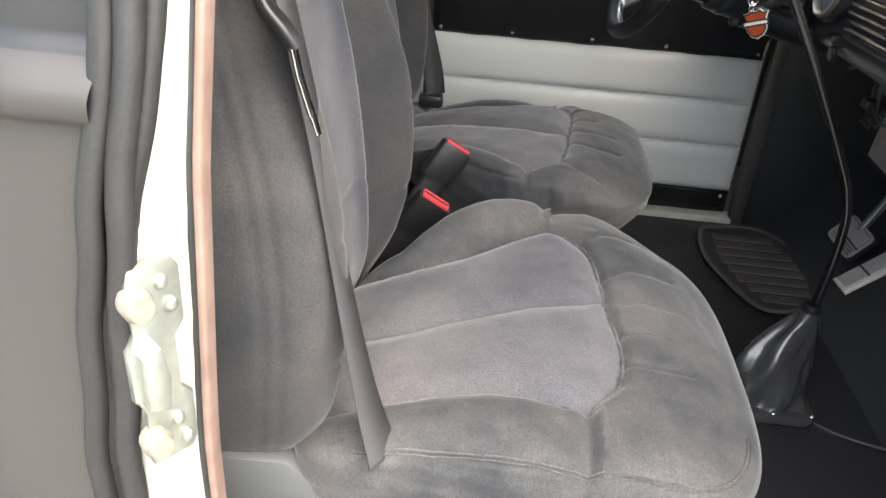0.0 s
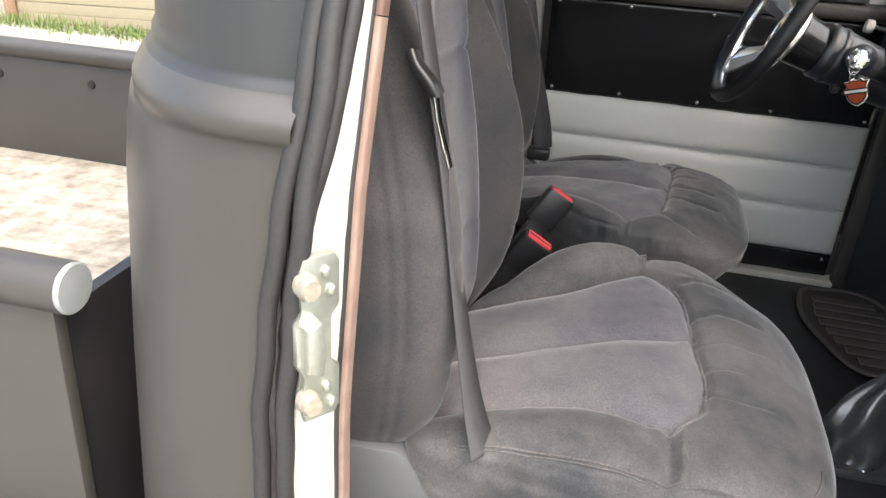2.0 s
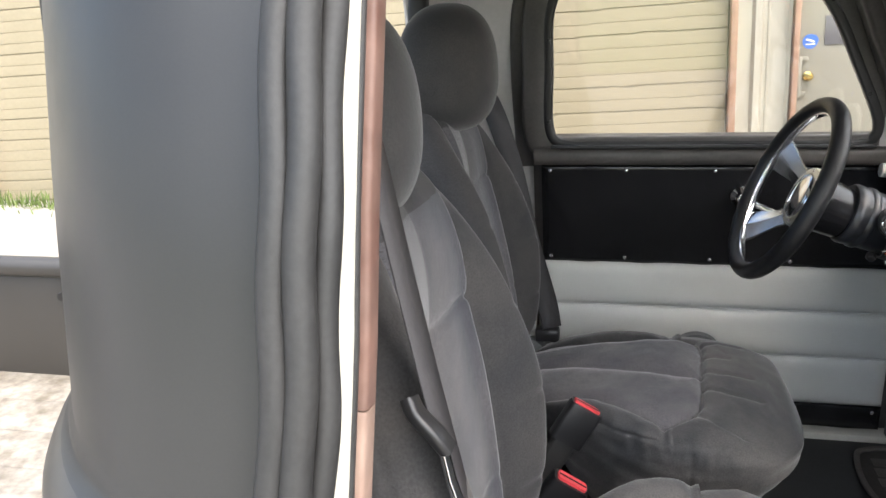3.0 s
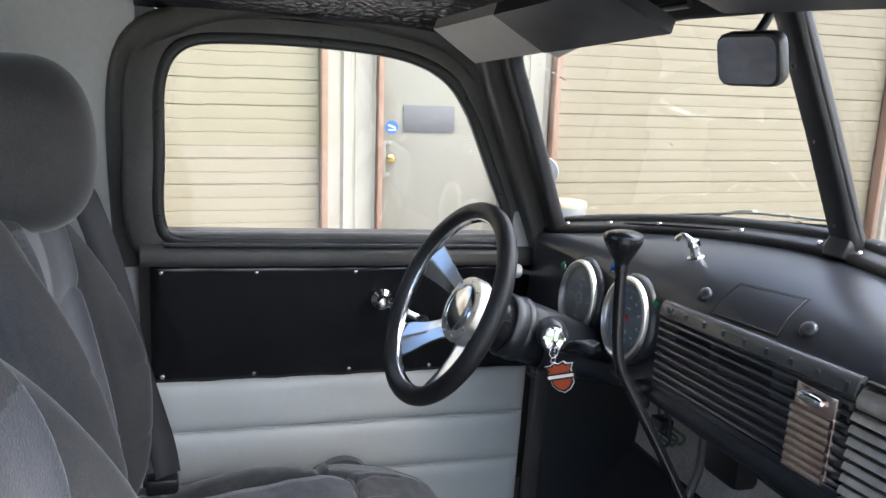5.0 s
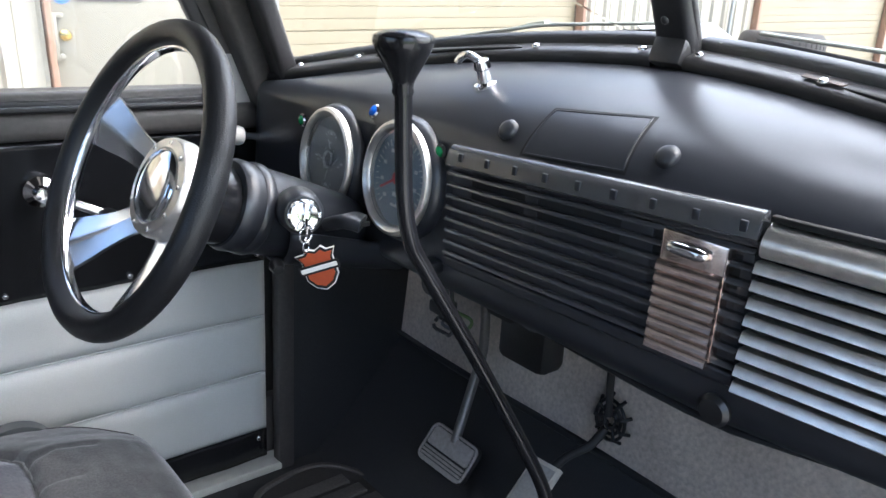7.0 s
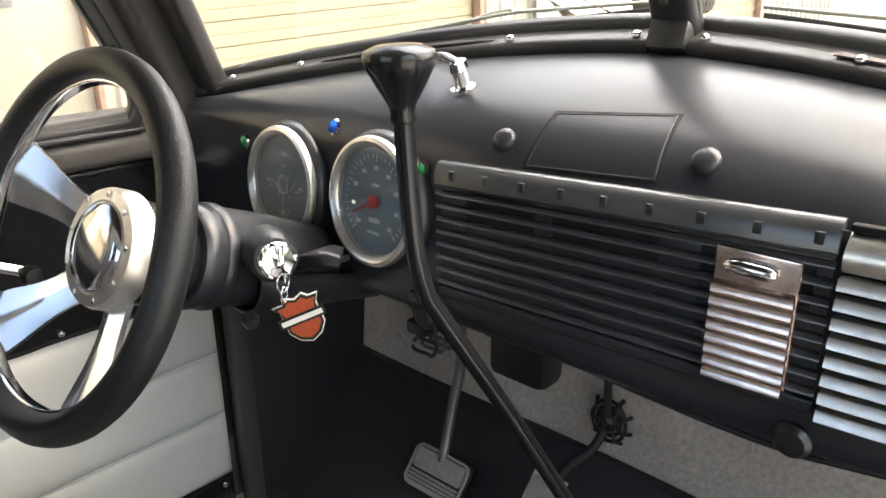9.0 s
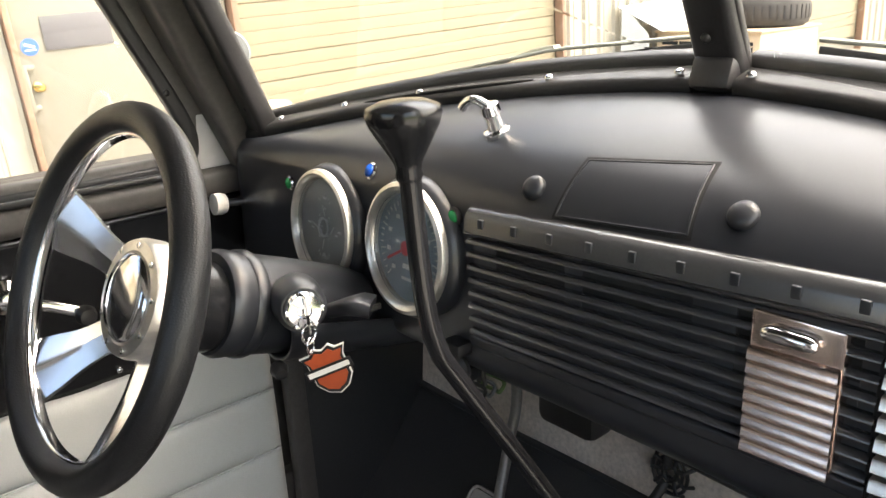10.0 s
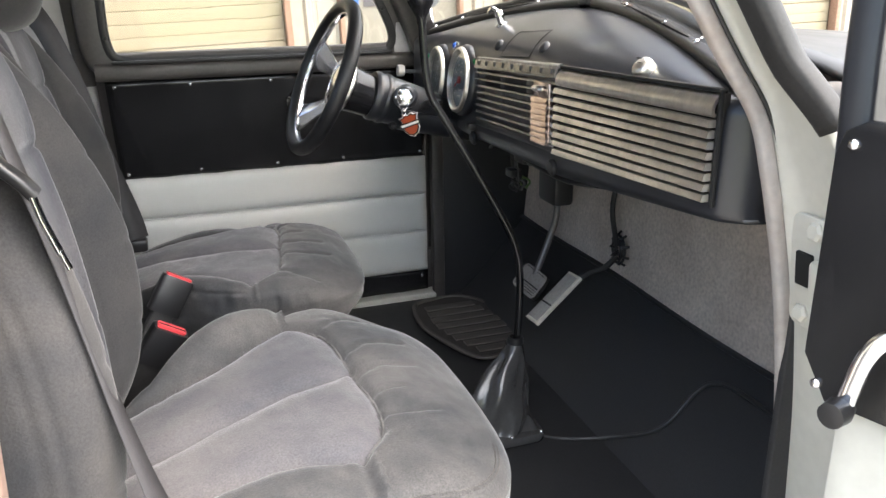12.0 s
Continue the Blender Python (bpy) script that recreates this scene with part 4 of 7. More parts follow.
def build_passenger_door():
    d = thing("passenger_door", (0.55, -0.83, 0.6), "open truck door with white edge and black crocodile vinyl", "truck door")
    # local frame: a along the door away from its hinge, n towards the cab
    o = Vector((0.492, -0.85, 0.0))
    ang = radians(-72)
    a = Vector((math.cos(ang), math.sin(ang), 0))
    n = Vector((math.sin(ang), -math.cos(ang), 0))
    M = Matrix(((a.x, 0, n.x, o.x), (a.y, 0, n.y, o.y), (0, 1, 0, 0), (0, 0, 0, 1)))
    part("door_shell", slab([(0.03, 0.56), (0.8, 0.56), (0.82, 0.7), (0.82, 1.24), (0.8, 1.27), (0.03, 1.27), (0.015, 1.2), (0.015, 0.62)], 0.09, M @ Matrix.Translation((0.0, 0, -0.05)), bevel=0.015), JAMB, d)
    part("outer_skin", slab([(0.02, 0.52), (0.82, 0.52), (0.84, 1.27), (0.02, 1.27)], 0.02, M @ Matrix.Translation((0, 0, -0.11)), bevel=0.006), BODY, d)
    part("upper_panel", slab([(-0.012, 1.10), (0.012, 1.06), (0.78, 1.055), (0.78, 1.31), (0.012, 1.31), (-0.006, 1.30), (-0.012, 1.28)], 0.01, M @ Matrix.Translation((0, 0, 0.003)), bevel=0.003), CROC, d, "black crocodile vinyl panel")
    part("lower_panel", slab([(0.06, 0.62), (0.78, 0.62), (0.78, 0.98), (0.09, 0.98), (0.06, 0.95)], 0.012, M @ Matrix.Translation((0, 0, 0.004)), bevel=0.004), VINYL, d, "light grey vinyl panel")
    for x, z in ((0.003, 1.290), (0.003, 1.075), (0.3, 1.292), (0.3, 1.04)):
        piece("screw", SCREW, d, M @ Matrix.Translation((x, z, 0.008)))
    path = smooth_path([M @ Vector(p) for p in ((0.05, 1.60, -0.02), (0.045, 1.36, -0.01), (0.07, 1.30, -0.005), (0.14, 1.285, 0), (0.5, 1.28, 0), (0.78, 1.28, 0))], 8)
    part("window_frame", sweep(path, rect(0.045, 0.04, 0.012), up=tuple(n)), BLACK, d, "black vent window frame")
    path = smooth_path([M @ Vector(p) for p in ((-0.005, 1.27, -0.03), (-0.015, 1.40, -0.04), (-0.01, 1.55, -0.05), (0.05, 1.64, -0.05), (0.5, 1.66, -0.05))], 8)
    part("upper_frame", sweep(path, rect(0.03, 0.05, 0.008), up=tuple(n)), BLACK, d)
    piece("screw", SCREW, d, M @ Matrix.Translation((0.045, 1.40, 0.012)))
    cr = part("window_crank", lathe([(0, 0), (0.024, 0), (0.022, 0.01), (0.013, 0.018), (0.012, 0.035), (0, 0.038)], M @ Matrix.Translation((0.085, 1.155, 0.01)), seg=20), CHROME, d, "chrome window crank")
    part("crank_arm", sweep(smooth_path([M @ Vector(p) for p in ((0.085, 1.155, 0.035), (0.068, 1.152, 0.04), (0.055, 1.13, 0.043), (0.047, 1.09, 0.045))], 6), rect(0.015, 0.010, 0.004), up=tuple(n)), CHROME, cr)
    part("crank_knob", lathe([(0, 0), (0.009, 0), (0.012, 0.01), (0.011, 0.024), (0, 0.026)], M @ Matrix.Translation((0.045, 1.082, 0.040)), seg=16), PLASTIC, cr)


# ---- truck bed ----
def build_bed():
    b = thing("truck_bed", (-1.7, 0, 0.5), "charcoal pickup bed with rolled rails and weathered floor", "truck bed")
    x0, x1 = -0.545, -2.7
    for s in (-1, 1):
        y = s * 0.70
        zr = 1.015 if s < 0 else 0.905
        part("side_panel", box(((x0 + x1) / 2, y, (zr + 0.505) / 2), (x0 - x1, 0.02, zr - 0.505), 0.004), BODY, b, "charcoal bed side")
        path = [(x, y, zr) for x in np.linspace(x0 + 0.02, x1, 20)]
        part("rail", sweep(path, [(0.03 * math.cos(a), 0.03 * math.sin(a)) for a in np.linspace(0, 2 * math.pi, 21)[:-1]]), BODY, b, "rolled bed rail")
        part("rail_cap", lathe([(0, 0), (0.029, 0), (0.0295, 0.003), (0.027, 0.006), (0, 0.008)], facing((x0 + 0.02, y, zr), (1, 0, 0)), seg=24), TINPLATE, b, "pale rail end cap")
        for x in (-0.95, -1.25, -1.57, -1.9, -2.23):
            part("bolt", lathe([(0, 0), (0.014, 0), (0.012, 0.006), (0, 0.008)], facing((x, y - s * 0.010, 0.82), (0, -s, 0)), seg=8), BLACK2, b)
    part("front_panel", box((x0 - 0.015, 0, 0.75), (0.02, 1.38, 0.45), 0.004), BLACK2, b, "black front wall of the bed")
    for k in range(9):
        y = -0.62 + k * 0.155
        part("floor_board", box(((x0 + x1) / 2, y, 0.555), (x0 - x1 - 0.02, 0.1545, 0.025), 0.0015), BEDFLOOR, b, "weathered pale floor board")
    part("tailgate", box((x1, 0, 0.76), (0.03, 1.3, 0.48), 0.006), BODY, b)

    # rear fender
    def fend(u, v):
        x = lerp(-0.72, -2.3, u)
        a = v * math.pi * 0.55
        r = 0.24 * math.sin(math.pi * min(1, 0.12 + 0.88 * u)) ** 0.35
        return (x, -0.67 - r * math.sin(a), 0.42 + 0.42 * math.sin(math.pi * (0.08 + 0.84 * u)) ** 0.6 * math.cos(a) ** 1.0 if a < math.pi / 2 else 0.42 - 0.12 * (a - math.pi / 2))
    part("rear_fender", sheet(fend, 24, 14, 0.008), BODY, b, smooth=True)
    part("running_board", box((-0.1, -0.86, 0.44), (1.5, 0.16, 0.04), 0.01), BODY, b)


# ---- dashboard ----
def dash_top(y):
    a = min(1.2, abs(y) / 0.556)
    return 0.716 - 0.115 * a ** 1.35, 1.374 - 0.070 * a ** 1.7


dash_low = table([-0.66, -0.59, -0.2, 0.2], [1.161, 1.159, 1.136, 1.132])


def dash_pt(y, s):
    """A point of the dash panel: s from 0 at the windshield to 1 at its lower lip."""
    tx, tz = dash_top(y)
    end = max(0.0, y - 0.60) / 0.08 if y > 0 else max(0.0, -y - 0.590) / 0.055
    push = 0.07 * (1 - math.sqrt(max(0.0, 1 - min(1, end) ** 2)))
    if s < 0.55:
        t = s / 0.55
        k = [(1 - t) ** 3, 3 * t * (1 - t) ** 2, 3 * t * t * (1 - t), t ** 3]
        px = (tx, tx - 0.45 * (tx - 0.565), 0.566, 0.552)
        pz = (tz, tz - 0.010, lerp(1.300, 1.335, (tz - 1.28) / 0.095), 1.275)
        return (sum(a * b for a, b in zip(k, px)) + push, y, sum(a * b for a, b in zip(k, pz)))
    if s < 0.85:
        t = (s - 0.55) / 0.30
        return (lerp(0.552, 0.546, t) + push, y, lerp(1.275, dash_low(y), t))
    t = (s - 0.85) / 0.15
    a = t * math.pi * 0.62
    r = float(np.interp(y, [-0.60, -0.2], [0.013, 0.03]))
    return (0.546 + r * (1 - math.cos(a)) + push, y, dash_low(y) - r * math.sin(a))


def dash_frame(y, s):
    p = Vector(dash_pt(y, s))
    du = Vector(dash_pt(y + 0.004, s)) - Vector(dash_pt(y - 0.004, s))
    dv = Vector(dash_pt(y, s + 0.004)) - Vector(dash_pt(y, s - 0.004))
    n = du.cross(dv).normalized()
    if n.x > 0:
        n = -n
    v = dv.normalized()
    h = v.cross(n).normalized()
    return p, n, h, v


def dash_at_z(y, z):
    return min((k / 400 for k in range(200, 360)), key=lambda s: abs(dash_pt(y, s)[2] - z)) if z < 1.275 else min((k / 400 for k in range(0, 240)), key=lambda s: abs(dash_pt(y, s)[2] - z))


def gauge(d, y, z, tilt, dial, needle_angle, red):
    c = Vector((0.541, y, z))
    n = Vector((-1.0, tilt, 0.12)).normalized()
    M = facing(c, n)
    part("gauge_boss", lathe([(0.072, -0.02), (0.0745, -0.006), (0.071, 0.003), (0.066, 0.006), (0.066, -0.02)], M, seg=40), BLACK, d)
    g = part("gauge_bezel", lathe([(0.067, 0.0), (0.0685, 0.006), (0.067, 0.0115), (0.063, 0.013), (0.0590, 0.0105), (0.056, 0.004), (0.056, 0.0), (0.067, 0.0)], M, seg=48), BRUSHED, d, "chrome gauge bezel")
    part("gauge_dial", lathe([(0, 0.001), (0.056, 0.001), (0.056, -0.004), (0, -0.004)], M, seg=40), dial, g)
    bm = bmesh.new()
    if red:
        for k in range(33):
            a = radians(-135 + k * 270 / 32)
            L = 0.008 if k % 4 == 0 else 0.0045
            r = 0.049 - L / 2
            box((0, 0, 0), (0.0011, L, 0.0006), bm=bm, m=Matrix.Translation((r * math.sin(a), r * math.cos(a), 0.0018)) @ Matrix.Rotation(-a, 4, "Z"))
        for k in range(9):
            a = radians(-135 + k * 33.75)
            box((0.035 * math.sin(a), 0.035 * math.cos(a), 0.0018), (0.0062, 0.0042, 0.0005), bm=bm)
        box((0, -0.02, 0.0018), (0.017, 0.005, 0.0005), bm=bm)
        box((0, -0.033, 0.0018), (0.02, 0.003, 0.0005), bm=bm)
        box((0, 0.017, 0.0018), (0.012, 0.003, 0.0005), bm=bm)
    else:
        for cx, cy, a0 in ((0, 0.034, 180), (0.034, 0, 90), (0, -0.034, 0), (-0.034, 0, -90)):
            for k in range(7):
                a = radians(a0 + 180 + (k - 3) * 17)
                r = 0.0145
                box((0, 0, 0), (0.0009, 0.0036, 0.0006), bm=bm, m=Matrix.Translation((cx * 0.62 + r * math.sin(a) * 1.1, cy * 0.62 + r * math.cos(a) * 1.1, 0.0018)) @ Matrix.Rotation(-a, 4, "Z"))
            box((cx, cy, 0.0018), (0.008, 0.0025, 0.0005), bm=bm)
            box((cx * 0.8, cy * 0.8 - 0.005, 0.0018), (0.006, 0.0018, 0.0005), bm=bm)
    bmesh.ops.transform(bm, matrix=M, verts=bm.verts)
    part("dial_marks", bm, MARK, g, smooth=False)
    if red:
        bm = box((0, 0.016, 0.0045), (0.0026, 0.04, 0.001), m=Matrix())
        lathe([(0, 0.003), (0.0075, 0.003), (0.0075, 0.006), (0, 0.007)], None, bm, 16)
        bmesh.ops.transform(bm, matrix=M @ Matrix.Rotation(radians(needle_angle), 4, "Z"), verts=bm.verts)
        part("needle", bm, RED, g, "red needle")
    else:
        bm = bmesh.new()
        for cx, cy, a in ((0, 0.02, 30), (0.02, 0, -40), (0, -0.02, 160), (-0.02, 0, 70)):
            box((0, 0, 0), (0.0012, 0.014, 0.0006), bm=bm, m=Matrix.Translation((cx, cy, 0.003)) @ Matrix.Rotation(radians(a), 4, "Z"))
        lathe([(0.011, 0.002), (0.012, 0.004), (0.010, 0.004), (0.009, 0.002)], None, bm, 20)
        bmesh.ops.transform(bm, matrix=M, verts=bm.verts)
        part("needle", bm, MARK, g, smooth=False)
    ob = part("gauge_glass", lathe([(0, 0.0085), (0.03, 0.0085), (0.0565, 0.007), (0.0565, 0.0055), (0.03, 0.007), (0, 0.007)], M, seg=40), GLASS, g, "domed gauge glass")
    ob.visible_shadow = False


def build_dashboard():
    d = thing("dashboard", (0.58, 0, 1.15), "satin black steel truck dashboard with ribbed panels", "dashboard")

    def face(u, v):
        y = lerp(-0.643, 0.678, u)
        p = dash_pt(y, v)
        # faint dent beside the glove box
        dent = 0.0022 * math.exp(-((y + 0.25) / 0.04) ** 2 - ((v - 0.28) / 0.06) ** 2)
        return (p[0] + dent, p[1], p[2] - dent * 0.6)
    part("dash_panel", sheet(face, 150, 70, 0.004), BLACK, d, smooth=True)

    # garnish rail along the windshield, two halves with a clip between
    for s in (-1, 1):
        pts = [(dash_top(y)[0] + 0.006, s * y, dash_top(y)[1] + 0.007) for y in np.linspace(0.022, 0.63, 24)]
        part("windshield_rail", sweep(pts, rect(0.036, 0.020, 0.007), up=(-0.35, 0, 1)), BLACK2, d, "black windshield garnish rail")
        pts = [(dash_top(y)[0] + 0.026, s * y, dash_top(y)[1] + 0.022) for y in np.linspace(0.022, 0.64, 24)]
        part("rail_lip", sweep(pts, rect(0.018, 0.024, 0.006), up=(-0.35, 0, 1)), BLACK2, d)
        pts = [(dash_top(y)[0] - 0.004, s * y, dash_top(y)[1] + 0.0145) for y in np.linspace(0.19, 0.42, 16)]
        part("defroster_slot", sweep(pts, rect(0.012, 0.006, 0.002), up=(-0.3, 0, 1), scale=lambda t: max(0.15, math.sin(math.pi * t) ** 0.4)), HOLE, d)
        for y in (0.034, 0.17, 0.335, 0.45, 0.56):
            tx, tz = dash_top(y)
            piece("screw", SCREW, d, facing((tx - 0.006, s * y, tz + 0.0155), (-0.4, 0, 1)))
    pts = [(dash_top(y)[0] - 0.003, -y, dash_top(y)[1] + 0.0172) for y in np.linspace(0.150, 0.19, 8)]
    part("worn_patch", sweep(pts, rect(0.009, 0.0012), up=(-0.35, 0, 1)), RUST, d, "rust-brown worn patch in the paint")
    part("rail_clip", box((0.722, 0, 1.384), (0.048, 0.040, 0.03), 0.006, pose(0, 0, 0, 0, 20, 0)), BLACK2, d)

    # radio blanking plate
    def plate_at(u, v, grow, lift):
        tl, tr, bl, br = (0.040 + grow, 1.329 + grow * 0.5), (-0.067 - grow, 1.337 + grow * 0.5), (0.047 + grow, 1.287 - grow * 0.8), (-0.074 - grow, 1.294 - grow * 0.8)
        y = lerp(lerp(tl[0], tr[0], u), lerp(bl[0], br[0], u), v)
        z = lerp(lerp(tl[1], tr[1], u), lerp(bl[1], br[1], u), v)
        k = bisect(y, z)
        p, n, h, w = dash_frame(y, k)
        return tuple(p + n * lift)

    def bisect(y, z):
        lo, hi = 0.0, 0.6
        for _ in range(24):
            mid = (lo + hi) / 2
            if dash_pt(y, mid)[2] > z:
                lo = mid
            else:
                hi = mid
        return lo

    def plate(u, v):
        return plate_at(u, v, 0.0, 0.0007)

    def plate_gap(u, v):
        return plate_at(u, v, 0.0034, 0.0003)
    part("plate_gap", sheet(plate_gap, 20, 12), HOLE, d, smooth=True)
    part("radio_plate", sheet(plate, 20, 12), BLACK, d, "satin black blanking plate", smooth=True)
    rim = [plate_at(u, v, -0.0007, 0.0004) for u, v in [(k / 14, 0) for k in range(14)] + [(1, k / 8) for k in range(8)] + [(1 - k / 14, 1) for k in range(14)] + [(0, 1 - k / 8) for k in range(8)]]
    part("plate_edge", sweep(rim, 0.0009, up=(-1, 0, 0.4), closed=True), BLACK, d, smooth=True)
    for y, z in ((0.078, 1.304), (-0.108, 1.312)):
        p, n, h, w = dash_frame(y, bisect(y, z))
        part("blanking_button", lathe([(0, -0.004), (0.0108, -0.004), (0.0112, 0.003), (0.009, 0.006), (0.005, 0.0075), (0, 0.008)], facing(p, n), seg=24), BLACK, d)

    # gauges and indicator lamps
    gauge(d, 0.385, 1.215, 0.05, DIAL, 0, False)
    gauge(d, 0.227, 1.224, 0.05, DIALBLUE, 118, True)
    for y, z, m in ((0.475, 1.252, GREENLENS), (0.307, 1.289, BLUELENS), (0.168, 1.265, GREENLENS)):
        p, n, h, w = dash_frame(y, dash_at_z(y, z))
        l = part("indicator_bezel", lathe([(0.009, -0.004), (0.0095, 0.002), (0.0075, 0.004), (0.007, 0.002), (0.007, -0.004)], facing(p, n), seg=18), CHROME if m != GREENLENS or y > 0.3 else BLACK2, d)
        part("lens", lathe([(0, 0.001), (0.007, 0.001), (0.006, 0.005), (0.003, 0.007), (0, 0.0075)], facing(p, n), seg=16), m, l, "blue lens" if m == BLUELENS else "green lens")

    # wiper switch on top
    y = 0.165
    p, n, h, w = dash_frame(y, dash_at_z(y, 1.338))
    k = part("wiper_switch", lathe([(0, -0.003), (0.013, -0.003), (0.013, 0.002), (0.008, 0.004), (0.0075, 0.018), (0.010, 0.020), (0.009, 0.029), (0, 0.031)], facing(p, Vector((-0.35, 0, 1))), seg=20), CHROME, d, "chrome wiper switch")
    q = p + Vector((-0.011, 0.0, 0.026))
    part("switch_lever", sweep(smooth_path([q, q + Vector((-0.006, 0.012, 0.006)), q + Vector((-0.006, 0.024, 0.002)), q + Vector((-0.006, 0.030, -0.004))], 5), rect(0.008, 0.007, 0.002), up=(1, 0, 0)), CHROME, k)

    # light switch by the door
    k = part("light_switch", rod((0.553, 0.615, 1.205), (0.523, 0.615, 1.208), 0.006), CHROME, d)
    part("switch_knob", lathe([(0, 0), (0.013, 0), (0.015, 0.006), (0.0145, 0.016), (0, 0.018)], facing((0.523, 0.615, 1.208), (-1, 0, 0.1)), seg=20), WHITE, k, "ivory knob")

    # ribbed centre panel
    y0, y1 = 0.142, -0.215
    part("name_strip", sweep([(0.5455, y, lerp(1.268, 1.284, (y0 - y) / (y0 - y1))) for y in np.linspace(y0, y1, 20)], [(-0.005, -0.012), (0.004, -0.012), (0.0055, -0.0105), (0.0058, 0.001), (0.0048, 0.006), (0.002, 0.0105), (-0.001, 0.0125), (-0.005, 0.0130)], up=(0.25, 0, 1)), SLATBLACK, d, "embossed black strip")
    for i in range(9):
        y = lerp(y0 - 0.022, y1 + 0.012, i / 8)
        part("raised_mark", box((0.5395, y, lerp(1.2685, 1.283, (y0 - y) / (y0 - y1))), (0.003, 0.0065, 0.009), 0.001), BLACK, d)
    # black box that paints the shade behind the grille slats
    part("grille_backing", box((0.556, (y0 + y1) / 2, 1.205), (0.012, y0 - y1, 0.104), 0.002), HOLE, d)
    nrib = 8
    for i in range(nrib):
        def zz(y, i=i):
            f = (y0 - y) / (y0 - y1)
            return lerp(lerp(1.2495, 1.159, i / (nrib - 1)), lerp(1.265, 1.170, i / (nrib - 1)), f)
        part("slat", sweep([(0.5465, y, zz(y)) for y in np.linspace(y0, y1, 12)], [(-0.004, -0.0024), (0.0050, -0.0026), (0.0064, -0.0018), (0.0062, -0.0004), (0.0040, 0.0020), (0.0024, 0.0026), (-0.004, 0.0026)], up=(0, 0, 1)), SLATBLACK, d, "black ribbed slat")
    for y, w in ((y0 - 0.016, 0.03), (0.022, 0.018), (-0.104, 0.034), (-0.208, 0.012)):
        f = (y0 - y) / (y0 - y1)
        part("grille_mullion", box((0.5525, y, lerp(1.205, 1.217, f)), (0.008, w, 0.10), 0.001), BLACK, d)
    part("grille_foot", sweep([(0.546, y, lerp(1.149, 1.159, (y0 - y) / (y0 - y1))) for y in np.linspace(y0, y1, 12)], rect(0.010, 0.012, 0.003)), BLACK, d)

    # aged chrome ash tray front
    a = part("ash_tray", box((0.5445, -0.166, 1.214), (0.012, 0.060, 0.098), 0.002), AGED, d, "ribbed ash tray front of worn chrome")
    for i in range(8):
        z = 1.234 - i * 0.0098
        part("rib", sweep([(0.5375, -0.137, z - 0.001), (0.5375, -0.195, z + 0.001)], [(-0.003, -0.0046), (0.0036, -0.0046), (0.0046, -0.0038), (0.0026, 0.0034), (0.0012, 0.0044), (-0.003, 0.0046)]), AGED, a)
    part("pull", lathe([(0, -0.018), (0.0025, -0.018), (0.005, -0.0155), (0.006, -0.010), (0.006, 0.010), (0.005, 0.0155), (0.0025, 0.018), (0, 0.018)], Matrix.Translation((0.533, -0.164, 1.252)) @ pose(0, 0, 0, 90, 0, 0), seg=16), CHROME, a, "chrome pull")

    # glove box door
    g0, g1 = -0.219, -0.608
    zt, zb = (1.288, 1.297), (1.153, 1.172)
    g = part("glove_box_door", sheet(lambda u, v: (lerp(0.5515, 0.5475, v), lerp(g0, g1, u), lerp(lerp(*zt, u), lerp(*zb, u), v)), 12, 12, -0.010), BLACK2, d, "brushed aluminium ribbed glove box door")

    def band(u, v):
        z = lerp(lerp(*zt, u), lerp(1.262, 1.270, u), v)
        return (0.542 + 0.008 * (1 - v) ** 2 - 0.006 * math.sin(math.pi * v) ** 0.5, lerp(g0, g1, u), z)
    part("top_band", sheet(band, 20, 10, -0.004), BRUSHED, g, smooth=35)
    for i in range(8):
        z0, z1 = lerp(1.2555, 1.158, i / 7), lerp(1.2635, 1.177, i / 7)
        part("rib", sweep([(0.5405, lerp(g0, g1, t), lerp(z0, z1, t)) for t in np.linspace(0, 1, 14)], [(-0.004, -0.0046), (0.0045, -0.0046), (0.0066, -0.0042), (0.0071, -0.0034), (0.0048, 0.0030), (0.0038, 0.0041), (0.001, 0.0044), (-0.004, 0.0044)][::-1], up=(0, 0, 1)), BRUSHED, g)
    for u in (0.0, 1.0):
        y = lerp(g0, g1, u)
        part("door_gap", box((0.5465, y + (0.003 if u == 0 else -0.003), lerp(1.221, 1.234, u)), (0.004, 0.006, 0.136), 0.001), HOLE, d)
    part("door_gap", sweep([(0.5500, lerp(g0, g1 - 0.004, t), lerp(zt[0], zt[1], t) + 0.003) for t in np.linspace(0, 1, 14)], rect(0.008, 0.005, 0.001)), HOLE, d, smooth=True)
    # glove box lock above
    p, n, h, w = dash_frame(-0.422, dash_at_z(-0.422, 1.303))
    gl = part("glove_lock", lathe([(0, -0.003), (0.0152, -0.003), (0.0160, 0.003), (0.0152, 0.009), (0.0125, 0.0135), (0.007, 0.0155), (0, 0.016)], facing(p, n), seg=28), BRUSHED, d, "domed chrome glove box lock")
    for k in (-0.006, 0.0, 0.006):
        part("lock_groove", box((0, 0, 0), (0.0014, 0.009, 0.0012), m=facing(p + n * 0.0155 + Vector((0, k * 0.2, k)), n) @ pose(0, 0, 0, 0, 0, 90)), HOLE, gl)

    # lower lip and what hangs under it
    def under(u, v):
        y = lerp(-0.64, 0.66, u)
        return (lerp(0.575, 0.93, v), y, lerp(dash_low(y) - float(np.interp(y, [-0.6, -0.2], [0.010, 0.03])), 1.15, v) - 0.012 * math.exp(-((y + 0.16) / 0.16) ** 2) * (1 - v))
